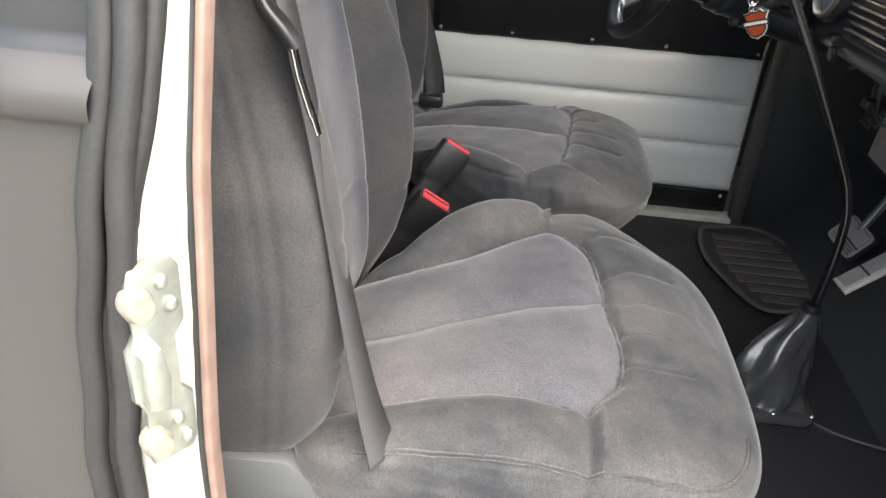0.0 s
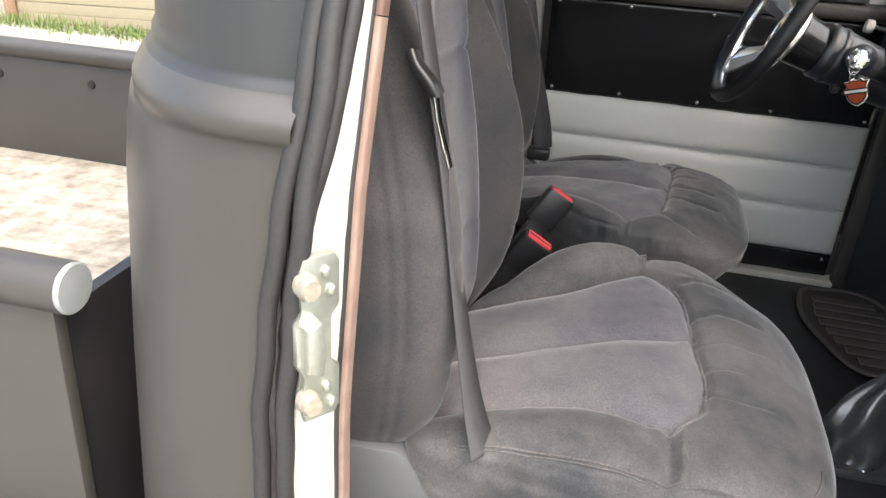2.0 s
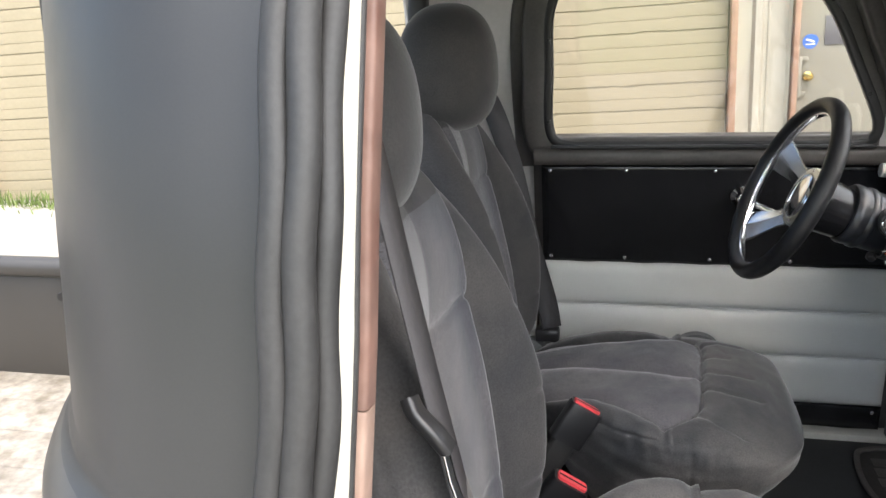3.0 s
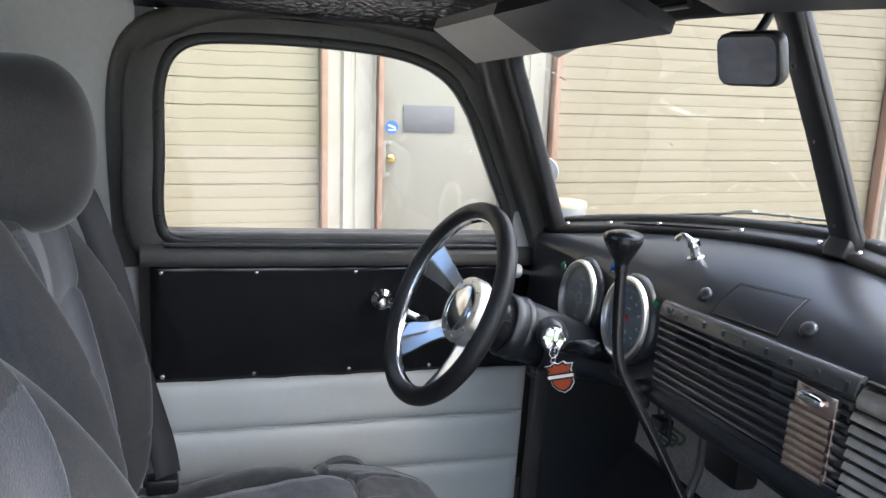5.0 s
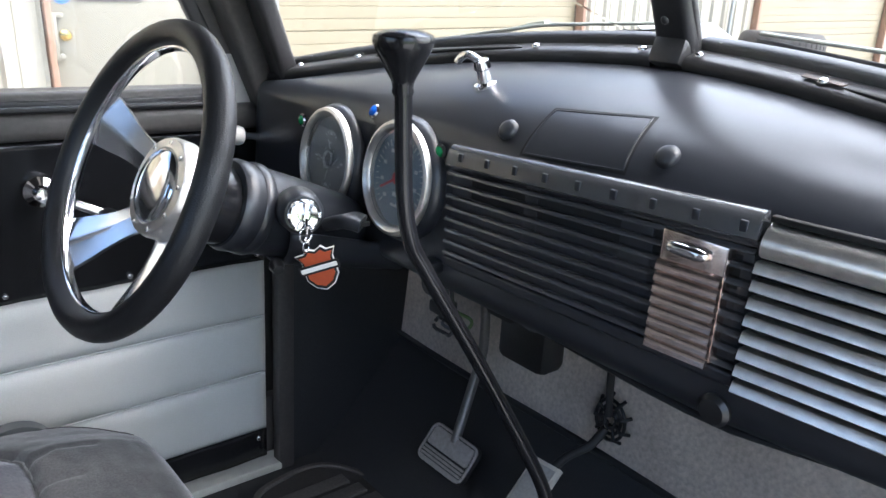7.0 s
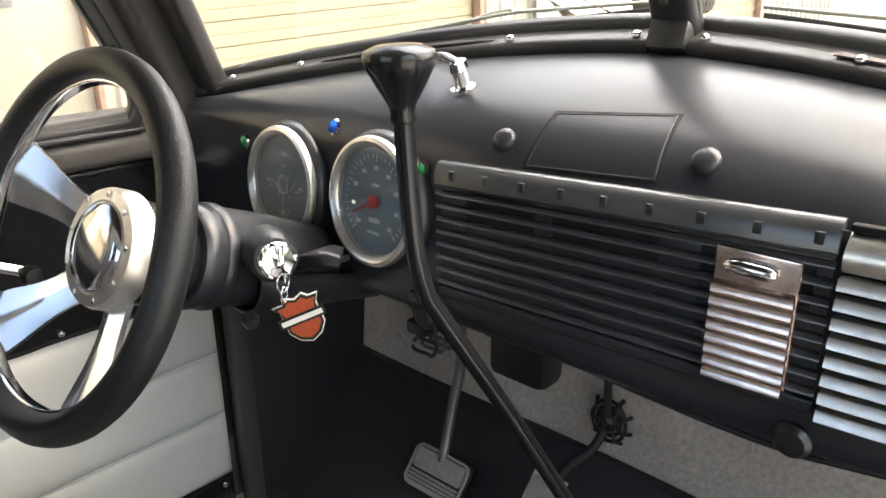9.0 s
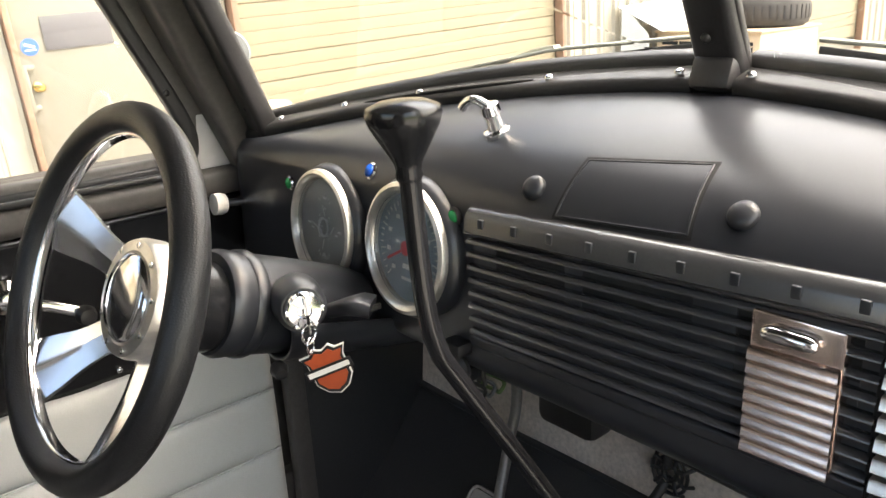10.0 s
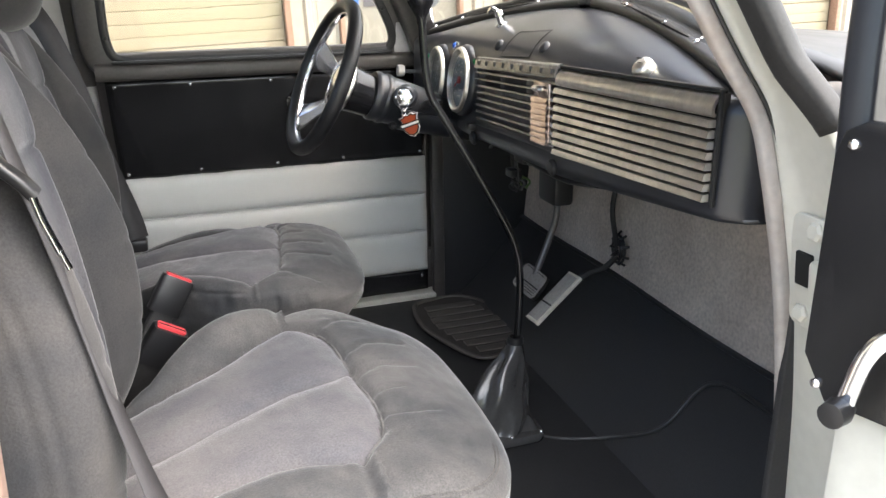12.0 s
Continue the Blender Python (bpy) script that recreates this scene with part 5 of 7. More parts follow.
    part("under_tray", sheet(under, 30, 8, 0.004), BLACK2, d, smooth=True)
    for y, z in ((0.163, 1.112), (-0.205, 1.128)):
        part("blanking_knob", lathe([(0, 0), (0.014, 0), (0.0145, 0.004), (0.011, 0.008), (0, 0.009)], facing((0.5465, y, z), (-1, 0, -0.1)), seg=20), BLACK2, d)
    for s in (-1, 1):
        def ret(u, v):
            return (lerp(0.615, 0.70, v), s * lerp(0.672, 0.71, v) + (0.031 if s < 0 else 0), lerp(1.155 if s < 0 else 1.10, 1.31, u))
        part("dash_return", sheet(ret, 6, 6, 0.004), BLACK2, d, smooth=True)
    part("heater_box", box((0.83, 0.45, 1.075), (0.13, 0.40, 0.09), 0.02), PLASTIC, d, "black heater box")
    part("pedal_bracket", box((0.75, 0.185, 1.0), (0.05, 0.09, 0.11), 0.012), BLACK2, d, "black pedal bracket")
    part("bracket", box((0.66, 0.14, 1.09), (0.05, 0.05, 0.07), 0.006), BLACK2, d)
    part("clip_block", box((0.538, 0.158, 1.138), (0.02, 0.026, 0.014), 0.003), PLASTIC, d)


def build_wires():
    rng = random.Random(5)
    w = thing("wiring_loom", (0.70, 0.2, 1.08), "tangled wires and cables hanging under the dash", "wires")
    for k in range(7):
        p = Vector((0.66 + rng.uniform(-0.03, 0.05), 0.17 + rng.uniform(-0.06, 0.1), 1.11))
        q = p + Vector((rng.uniform(-0.03, 0.05), rng.uniform(-0.07, 0.07), -rng.uniform(0.03, 0.08)))
        e = q + Vector((0.06, rng.uniform(-0.08, 0.08), rng.uniform(0.02, 0.07)))
        part("wire", sweep(smooth_path([p, p.lerp(q, 0.5) + Vector((0, 0.02, -0.02)), q, e], 6), 0.003), WIRE if k % 3 else TRIMGREY, w)
    for k, y in enumerate((0.352, 0.318, 0.33)):
        part("wire", sweep(smooth_path([(0.70, y, 1.10), (0.715, y + 0.008, 1.03), (0.718, y - 0.004, 0.965)], 6), 0.003), WIRE, w)
    part("connector", box((0.712, 0.336, 0.985), (0.03, 0.035, 0.02), 0.004), PLASTIC, w, "black plug")
    for k in range(3):
        c = Vector((0.715 + 0.01 * k, 0.335 - 0.008 * k, 0.952))
        part("wire_loop", sweep([c + Vector((0.004 * math.sin(3 * a), 0.022 * math.cos(a), 0.013 * math.sin(a) + 0.005 * k)) for a in np.linspace(0, 6.0, 22)], 0.0028), (WIRE, TRIMGREY, material("green_wire", (0.10, 0.16, 0.05), 0.5))[k], w)


# ---- steering ----
def build_steering():
    c = Vector((0.277, 0.315, 1.222))
    axis = Vector((-0.943, -0.06, 0.327)).normalized()
    M = facing(c, axis)
    # in this frame z points to the driver; turn it so that y is up along the wheel
    up = (Vector((0.327, 0, 0.945)) - axis * Vector((0.327, 0, 0.945)).dot(axis)).normalized()
    side = up.cross(axis)
    M = Matrix(((side.x, up.x, axis.x, c.x), (side.y, up.y, axis.y, c.y), (side.z, up.z, axis.z, c.z), (0, 0, 0, 1)))
    column = M
    # the wheel is dished and leans a little flatter than its column
    c = Vector((0.261, 0.315, 1.234))
    axis = Vector((-0.910, -0.06, 0.410)).normalized()
    up = (Vector((0.41, 0, 0.91)) - axis * Vector((0.41, 0, 0.91)).dot(axis)).normalized()
    side = up.cross(axis)
    M = Matrix(((side.x, up.x, axis.x, c.x), (side.y, up.y, axis.y, c.y), (side.z, up.z, axis.z, c.z), (0, 0, 0, 1)))
    w = thing("steering_wheel", c, "three-spoke polished steering wheel with black leather rim", "steering wheel")
    R = 0.157
    path = [M @ Vector((R * math.cos(a), R * math.sin(a), 0.0)) for a in np.linspace(0, 2 * math.pi, 73)[:-1]]
    part("rim", sweep(path, [(0.0143 * math.cos(a), 0.0155 * math.sin(a)) for a in np.linspace(0, 2 * math.pi, 17)[:-1]], up=tuple(axis), closed=True), LEATHER, w, "black grained leather rim", smooth=True)
    path = [M @ Vector(((R - 0.0135) * math.cos(a), (R - 0.0135) * math.sin(a), -0.004)) for a in np.linspace(0, 2 * math.pi, 73)[:-1]]
    part("inner_ring", sweep(path, rect(0.006, 0.012, 0.002), up=tuple(axis), closed=True), POLISH, w, "polished inner ring", smooth=True)
    for ang in (163, 226, 300):
        a = radians(ang)
        e = Vector((math.cos(a), math.sin(a), 0))
        t = Vector((-math.sin(a), math.cos(a), 0))

        def spoke(u, v):
            r = lerp(0.030, R - 0.012, u)
            half = 0.0225 - 0.004 * math.sin(math.pi * min(1, u * 1.3)) + 0.012 * max(0, (u - 0.35) / 0.65) ** 2
            z = lerp(-0.053, -0.007, u)
            crown = 0.0050 * (1 - abs(2 * v - 1)) - 0.004 * math.sin(math.pi * u)
            return tuple(M @ (e * r + t * lerp(-half, half, v) + Vector((0, 0, z + crown))))
        part("spoke", sheet(spoke, 20, 10, 0.006), SPOKE, w, "polished aluminium spoke", smooth=25)
    MH = M @ Matrix.Translation((0, 0, -0.040))
    part("hub", lathe([(0, -0.016), (0.052, -0.016), (0.0555, -0.012), (0.0555, 0.004), (0.053, 0.010), (0.043, 0.011), (0.041, 0.008), (0, 0.008)], MH, seg=48), BRUSHED, w, "bolted aluminium hub ring")
    part("hub_cap", lathe([(0, 0.0085), (0.0405, 0.0085), (0.0405, 0.012), (0.038, 0.0145), (0.028, 0.0165), (0.014, 0.0175), (0, 0.018)], MH, seg=48), POLISH, w, "domed chrome horn button")
    bolt = finish(lathe([(0, 0), (0.0028, 0), (0.0028, 0.0015), (0.001, 0.0018), (0, 0.001)], seg=10), CHROME, 40, "bolt")
    for k in range(9):
        a = 2 * math.pi * k / 9 + 0.2
        piece("bolt", bolt, w, MH @ Matrix.Translation((0.048 * math.cos(a), 0.048 * math.sin(a), 0.0105)))
    part("hub_adapter", lathe([(0.044, -0.115), (0.048, -0.08), (0.051, -0.0565), (0, -0.0565)], M, seg=32), GLOSS, w, "gloss black hub adapter")

    M = column
    k = thing("steering_column", c - axis * 0.1, "satin black steering column with ignition lock", "steering column")
    part("upper_housing", lathe([(0, -0.27), (0.040, -0.27), (0.045, -0.25), (0.050, -0.17), (0.052, -0.11), (0.053, -0.105), (0.0535, -0.096), (0.050, -0.09), (0, -0.09)], M, seg=40), BLACK, k)
    part("column_tube", lathe([(0, -0.75), (0.026, -0.75), (0.030, -0.27), (0.036, -0.25), (0, -0.25)], M, seg=28), BLACK, k)
    part("collar", lathe([(0.0525, -0.128), (0.0545, -0.124), (0.0545, -0.118), (0.0525, -0.114)], M, seg=40), BLACK, k)
    # ignition lock on the passenger side
    p = Vector((0.413, 0.226, 1.196))
    n = Vector((-0.35, -0.93, 0.12)).normalized()
    part("lock_boss", lathe([(0.026, -0.05), (0.024, -0.012), (0.020, -0.006), (0.018, -0.006), (0.018, -0.05)], facing(p, n), seg=28), BLACK, k)
    ig = part("ignition_lock", lathe([(0, -0.02), (0.0175, -0.02), (0.0175, 0.0), (0.015, 0.004), (0.007, 0.005), (0.006, 0.002), (0, 0.002)], facing(p, n), seg=24), CHROME, k, "chrome ignition lock")
    for a in range(6):
        part("lock_lug", box((0, 0, 0), (0.004, 0.006, 0.008), 0.001, facing(p, n) @ Matrix.Rotation(a * math.pi / 3, 4, "Z") @ Matrix.Translation((0.0165, 0, 0.0))), CHROME, ig)
    q = Vector((0.483, 0.240, 1.176))
    part("shift_socket", sweep(smooth_path([q + Vector((-0.005, 0.03, -0.01)), q + Vector((-0.004, 0.0, 0.002)), q + Vector((0.006, -0.014, 0.0))], 6), rect(0.034, 0.016, 0.006)), BLACK, k)
    part("socket_hole", box(q + Vector((0.0055, -0.0165, 0.0)), (0.016, 0.004, 0.006), 0.001), HOLE, k)
    part("hazard_knob", lathe([(0, 0), (0.007, 0), (0.009, 0.006), (0.006, 0.014), (0, 0.015)], facing((0.395, 0.258, 1.135), (-0.2, -0.9, -0.3)), seg=14), PLASTIC, k)
    part("lower_shroud", sheet(lambda u, v: (lerp(0.42, 0.60, u), 0.315 + (0.05 - 0.012 * u) * math.cos(math.pi * v), lerp(1.165, 1.115, u) - (0.052 - 0.01 * u) * math.sin(math.pi * v)), 10, 14, 0.004), BLACK, k, smooth=True)

    # key with its fob, an orange and white shield
    f = thing("key_fob", (0.42, 0.205, 1.145), "key ring with an orange, black and white enamel shield", "key fob")
    part("key", slab([(-0.011, -0.016), (0.011, -0.016), (0.012, -0.006), (0.004, 0.0), (0.004, 0.016), (-0.004, 0.016), (-0.004, 0.0), (-0.012, -0.006)], 0.0022, facing(p + n * 0.013, Vector((0.9, -0.35, 0))), bevel=0.0005), CHROME, f, "steel key")
    for k2, (dz, r) in enumerate(((-0.018, 0.010), (-0.031, 0.008))):
        cc = p + n * 0.016 + Vector((0, 0, dz))
        part("ring", sweep([cc + Vector((r * math.cos(a) * (0.6 if k2 else 0.9), 0.3 * r * math.cos(a), r * math.sin(a))) for a in np.linspace(0, 2 * math.pi, 21)[:-1]], 0.0011, closed=True), CHROME, f)
    fc = Vector((0.420, 0.203, 1.143))
    F = facing(fc, Vector((-0.66, -0.74, 0.05)))
    zax = Vector((-0.66, -0.74, 0.05)).normalized()
    yax = Vector((0.08, 0, 1)).cross(zax).cross(zax) * -1
    yax.normalize()
    xax = yax.cross(zax)
    F = Matrix(((xax.x, yax.x, zax.x, fc.x), (xax.y, yax.y, zax.y, fc.y), (xax.z, yax.z, zax.z, fc.z), (0, 0, 0, 1)))
    F = F @ pose(0, 0, 0, 0, 0, 24) @ Matrix.Scale(1.1, 4)
    shield = [(0, -0.022), (0.009, -0.018), (0.015, -0.010), (0.015, 0.008), (0.019, 0.015), (0.011, 0.015), (0.007, 0.019), (0, 0.016), (-0.007, 0.019), (-0.011, 0.015), (-0.019, 0.015), (-0.015, 0.008), (-0.015, -0.010), (-0.009, -0.018)]
    part("shield_back", slab([(x * 1.1, y * 1.1) for x, y in shield], 0.002, F), WHITE, f)
    part("shield_black", slab([(x * 1.04, y * 1.04) for x, y in shield], 0.001, F @ Matrix.Translation((0, 0, 0.0015))), PLASTIC, f)
    part("shield", slab([(x * 0.9, y * 0.9) for x, y in shield], 0.001, F @ Matrix.Translation((0, 0, 0.002))), ORANGE, f, "orange enamel")
    part("shield_bar", slab([(-0.021, -0.0045), (0.021, -0.0045), (0.021, 0.0045), (-0.021, 0.0045)], 0.001, F @ Matrix.Translation((0, 0, 0.0028))), PLASTIC, f)
    part("shield_stripe", slab([(-0.0185, -0.0022), (0.0185, -0.0022), (0.0185, 0.0022), (-0.0185, 0.0022)], 0.001, F @ Matrix.Translation((0, 0, 0.0035))), WHITE, f, "white stripe")


# ---- shifter, pedals, mats ----
def build_controls():
    g = thing("gear_lever", (0.555, -0.04, 0.54), "tall bent black gear lever with leather boot", "gear lever")
    path = smooth_path([(0.555, -0.045, 0.70), (0.562, -0.044, 0.80), (0.563, -0.041, 0.885), (0.556, -0.036, 0.93), (0.540, -0.026, 0.975), (0.483, 0.003, 1.09), (0.425, 0.027, 1.195), (0.410, 0.031, 1.225), (0.402, 0.033, 1.27), (0.397, 0.034, 1.36)], 8)
    part("lever", sweep(path, 0.0075, up=(0, 1, 0)), GLOSS, g, "bent black steel lever", smooth=True)
    top = Vector((0.397, 0.034, 1.350))
    part("knob", lathe([(0, 0), (0.009, 0), (0.0105, 0.004), (0.0095, 0.008), (0.011, 0.014), (0.020, 0.030), (0.0265, 0.042), (0.0285, 0.049), (0.027, 0.054), (0.018, 0.058), (0, 0.0595)], frame_to(top, top + Vector((-0.03, 0.01, 1))) @ Matrix.Scale(0.9, 4), seg=36), GLOSS, g, "flared black shift knob")

    def boot(u, v):
        a = 2 * math.pi * v
        r = lerp(0.064, 0.015, u ** 0.9)
        fold = 1 + 0.20 * math.sin(4 * a + 3.5 * u) * (1 - u) * u * 3 + 0.08 * math.sin(7 * a - 9 * u) * (1 - u)
        sq = 1 / max(abs(math.cos(a)), abs(math.sin(a))) ** (0.7 * (1 - u) ** 3)
        sag = 0.040 * math.sin(math.pi * min(1, u * 1.15)) ** 1.3 * max(0.0, -math.cos(a - 0.5)) ** 0.8
        cx, cy = lerp(0.520, 0.553, u ** 0.8), -0.047
        return (cx - sag + r * fold * sq * math.cos(a), cy - 0.4 * sag + r * fold * sq * math.sin(a), 0.560 + 0.178 * u + 0.006 * math.sin(5 * a + 8 * u) * u * (1 - u) * 4)
    part("boot", sheet(boot, 30, 64, 0.0), BOOTMAT, g, "creased black leather boot", smooth=True)
    part("boot_flange", slab(rect(0.150, 0.150, 0.02), 0.022, pose(0.520, -0.047, 0.550), bevel=0.006), BOOTMAT, g)
    for x, y in ((0.455, -0.112), (0.455, 0.018), (0.520, -0.115), (0.585, -0.112), (0.585, 0.018)):
        piece("screw", SCREW, g, facing((x, y, 0.5605), (0, 0, 1)))
    part("boot_band", lathe([(0.016, 0), (0.018, 0.004), (0.016, 0.014), (0.011, 0.015)], pose(0.553, -0.047, 0.732), seg=20), PLASTIC, g)

    b = thing("brake_pedal", (0.80, 0.385, 0.66), "brake pedal with ribbed rubber pad and steel arm", "pedal")
    n = Vector((-0.75, -0.1, 0.62)).normalized()
    x = Vector((0, 1, 0)).cross(n).normalized()
    y = n.cross(x)
    P = Matrix(((y.x, x.x, n.x, 0.79), (y.y, x.y, n.y, 0.385), (y.z, x.z, n.z, 0.672), (0, 0, 0, 1)))
    pad_mat = material("worn_pedal_rubber", (0.34, 0.32, 0.30), 0.38, grain=0.15, scale=150, bump=0.1, stain=0.5, second=(0.30, 0.28, 0.26), stain_scale=30)
    pd = part("pad", slab(rect(0.112, 0.072, 0.012), 0.014, P, bevel=0.004), RUBBER, b, "worn ribbed pedal pad")
    part("pad_face", slab(rect(0.098, 0.034, 0.006), 0.005, P @ Matrix.Translation((0, 0.012, 0.008)), bevel=0.002), pad_mat, pd, "smooth worn upper face")
    part("pad_rim", sweep([P @ Vector((x, y, 0.008)) for x, y in rect(0.106, 0.066, 0.012)], rect(0.005, 0.005, 0.002), closed=True, up=tuple(n)), pad_mat, pd)
    for k in range(4):
        part("pad_rib", slab(rect(0.096, 0.0042, 0.0015), 0.005, P @ Matrix.Translation((0, -0.011 - k * 0.0062, 0.008))), pad_mat, pd)
    part("arm", sweep(smooth_path([(0.80, 0.385, 0.69), (0.845, 0.40, 0.78), (0.865, 0.40, 0.86), (0.85, 0.40, 1.0), (0.80, 0.40, 1.12)], 6), rect(0.016, 0.016, 0.006), up=(0, 1, 0)), material("grey_steel", (0.22, 0.21, 0.20), 0.4, metal=0.6, grain=0.1), b, "bare steel arm")

    a = thing("accelerator", (0.72, 0.09, 0.66), "slim polished accelerator pedal with a rod", "pedal")
    p0, p1 = Vector((0.690, 0.165, 0.668)), Vector((0.805, 0.175, 0.763))
    d = (p1 - p0).normalized()
    pd = part("pad", sweep([p0 + d * t for t in np.linspace(0, 0.15, 6)], rect(0.054, 0.010, 0.003), up=(-0.6, 0, 0.8)), material("pale_pedal_edge", (0.72, 0.68, 0.58), 0.4, stain=0.5, stain_scale=40), a, "pale edged pedal pad")
    part("pad_face", sweep([p0 + d * t + Vector((-0.0040, 0, 0.0052)) for t in np.linspace(0.007, 0.143, 4)], rect(0.042, 0.003, 0.001), up=(-0.6, 0, 0.8)), material("worn_pedal_grey", (0.42, 0.40, 0.37), 0.4, grain=0.1, scale=200, stain=0.5, stain_scale=30), pd, "grey pad face")
    part("pad_groove", sweep([p0 + d * t + Vector((-0.0048, 0, 0.0063)) for t in (0.052, 0.056)], rect(0.044, 0.002), up=(-0.6, 0, 0.8)), RUBBER, pd)
    part("rod", sweep(smooth_path([(0.80, 0.170, 0.752), (0.835, 0.166, 0.770), (0.87, 0.152, 0.785), (0.893, 0.145, 0.81)], 6), 0.007), RUBBER, a)
    sp = thing("cable_grommet", (0.90, 0.138, 0.83), "black cable grommet screwed to the firewall", "grommet")
    for k in range(9):
        an = k * 2 * math.pi / 9
        part("rib", sweep([(0.895, 0.138 + 0.008 * math.cos(an), 0.83 + 0.008 * math.sin(an)), (0.888, 0.138 + 0.026 * math.cos(an), 0.83 + 0.032 * math.sin(an)), (0.902, 0.138 + 0.034 * math.cos(an), 0.83 + 0.042 * math.sin(an))], 0.003), PLASTIC, sp)
    for r in (0.014, 0.024, 0.034):
        part("ring", sweep([(0.893, 0.138 + r * 0.8 * math.cos(q), 0.83 + r * math.sin(q)) for q in np.linspace(0, 2 * math.pi, 21)[:-1]], 0.0028, closed=True, up=(1, 0, 0)), PLASTIC, sp)
    part("cable", sweep(smooth_path([(0.888, 0.138, 0.84), (0.865, 0.128, 0.93), (0.87, 0.123, 1.02), (0.86, 0.133, 1.12)], 6), 0.006), RUBBER, sp)

    m = thing("rubber_mat", (0.64, 0.47, 0.542), "dusty black ribbed rubber floor mat", "floor mat")
    o = [(0.522, 0.575), (0.552, 0.620), (0.660, 0.634), (0.718, 0.580), (0.752, 0.470), (0.755, 0.385), (0.740, 0.312), (0.662, 0.248), (0.588, 0.246), (0.538, 0.355), (0.512, 0.465)]

    def mz(x):
        return 0.546 if x < 0.735 else 0.546 + 0.213 * ((x - 0.735) / 0.205) ** 1.15
    near, far = table([0.246, 0.355, 0.465, 0.575, 0.620, 0.634], [0.590, 0.540, 0.514, 0.524, 0.554, 0.640]), table([0.246, 0.312, 0.385, 0.470, 0.580, 0.634], [0.660, 0.738, 0.752, 0.750, 0.716, 0.660])

    def base(u, v):
        y = lerp(0.247, 0.633, v)
        x = lerp(near(y), far(y), u)
        return (x, y, mz(x) + 0.004)
    # base coloured darker than the ribs to shade the grooves
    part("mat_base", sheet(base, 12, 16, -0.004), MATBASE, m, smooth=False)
    edge = smooth_path([(x, y, mz(x) + 0.008) for x, y in o], 6, True)
    part("mat_rim", sweep([(p.x, p.y, mz(p.x) + 0.008) for p in edge], rect(0.012, 0.008, 0.003), closed=True), MATRUBBER, m, smooth=True)
    for k in range(8):
        y = 0.285 + k * 0.040
        xa, xb = near(y) + 0.028, far(y) - 0.028
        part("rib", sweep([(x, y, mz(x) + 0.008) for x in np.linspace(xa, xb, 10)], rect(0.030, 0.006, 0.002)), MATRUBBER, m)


# ---- seats ----
def groove(d, width, depth):
    return depth * math.exp(-(d / width) ** 2)


def seg_dist(px, py, pts):
    best = 9.0
    for (ax, ay), (bx, by) in zip(pts, pts[1:]):
        dx, dy = bx - ax, by - ay
        t = max(0, min(1, ((px - ax) * dx + (py - ay) * dy) / (dx * dx + dy * dy)))
        best = min(best, math.hypot(px - ax - t * dx, py - ay - t * dy))
    return best


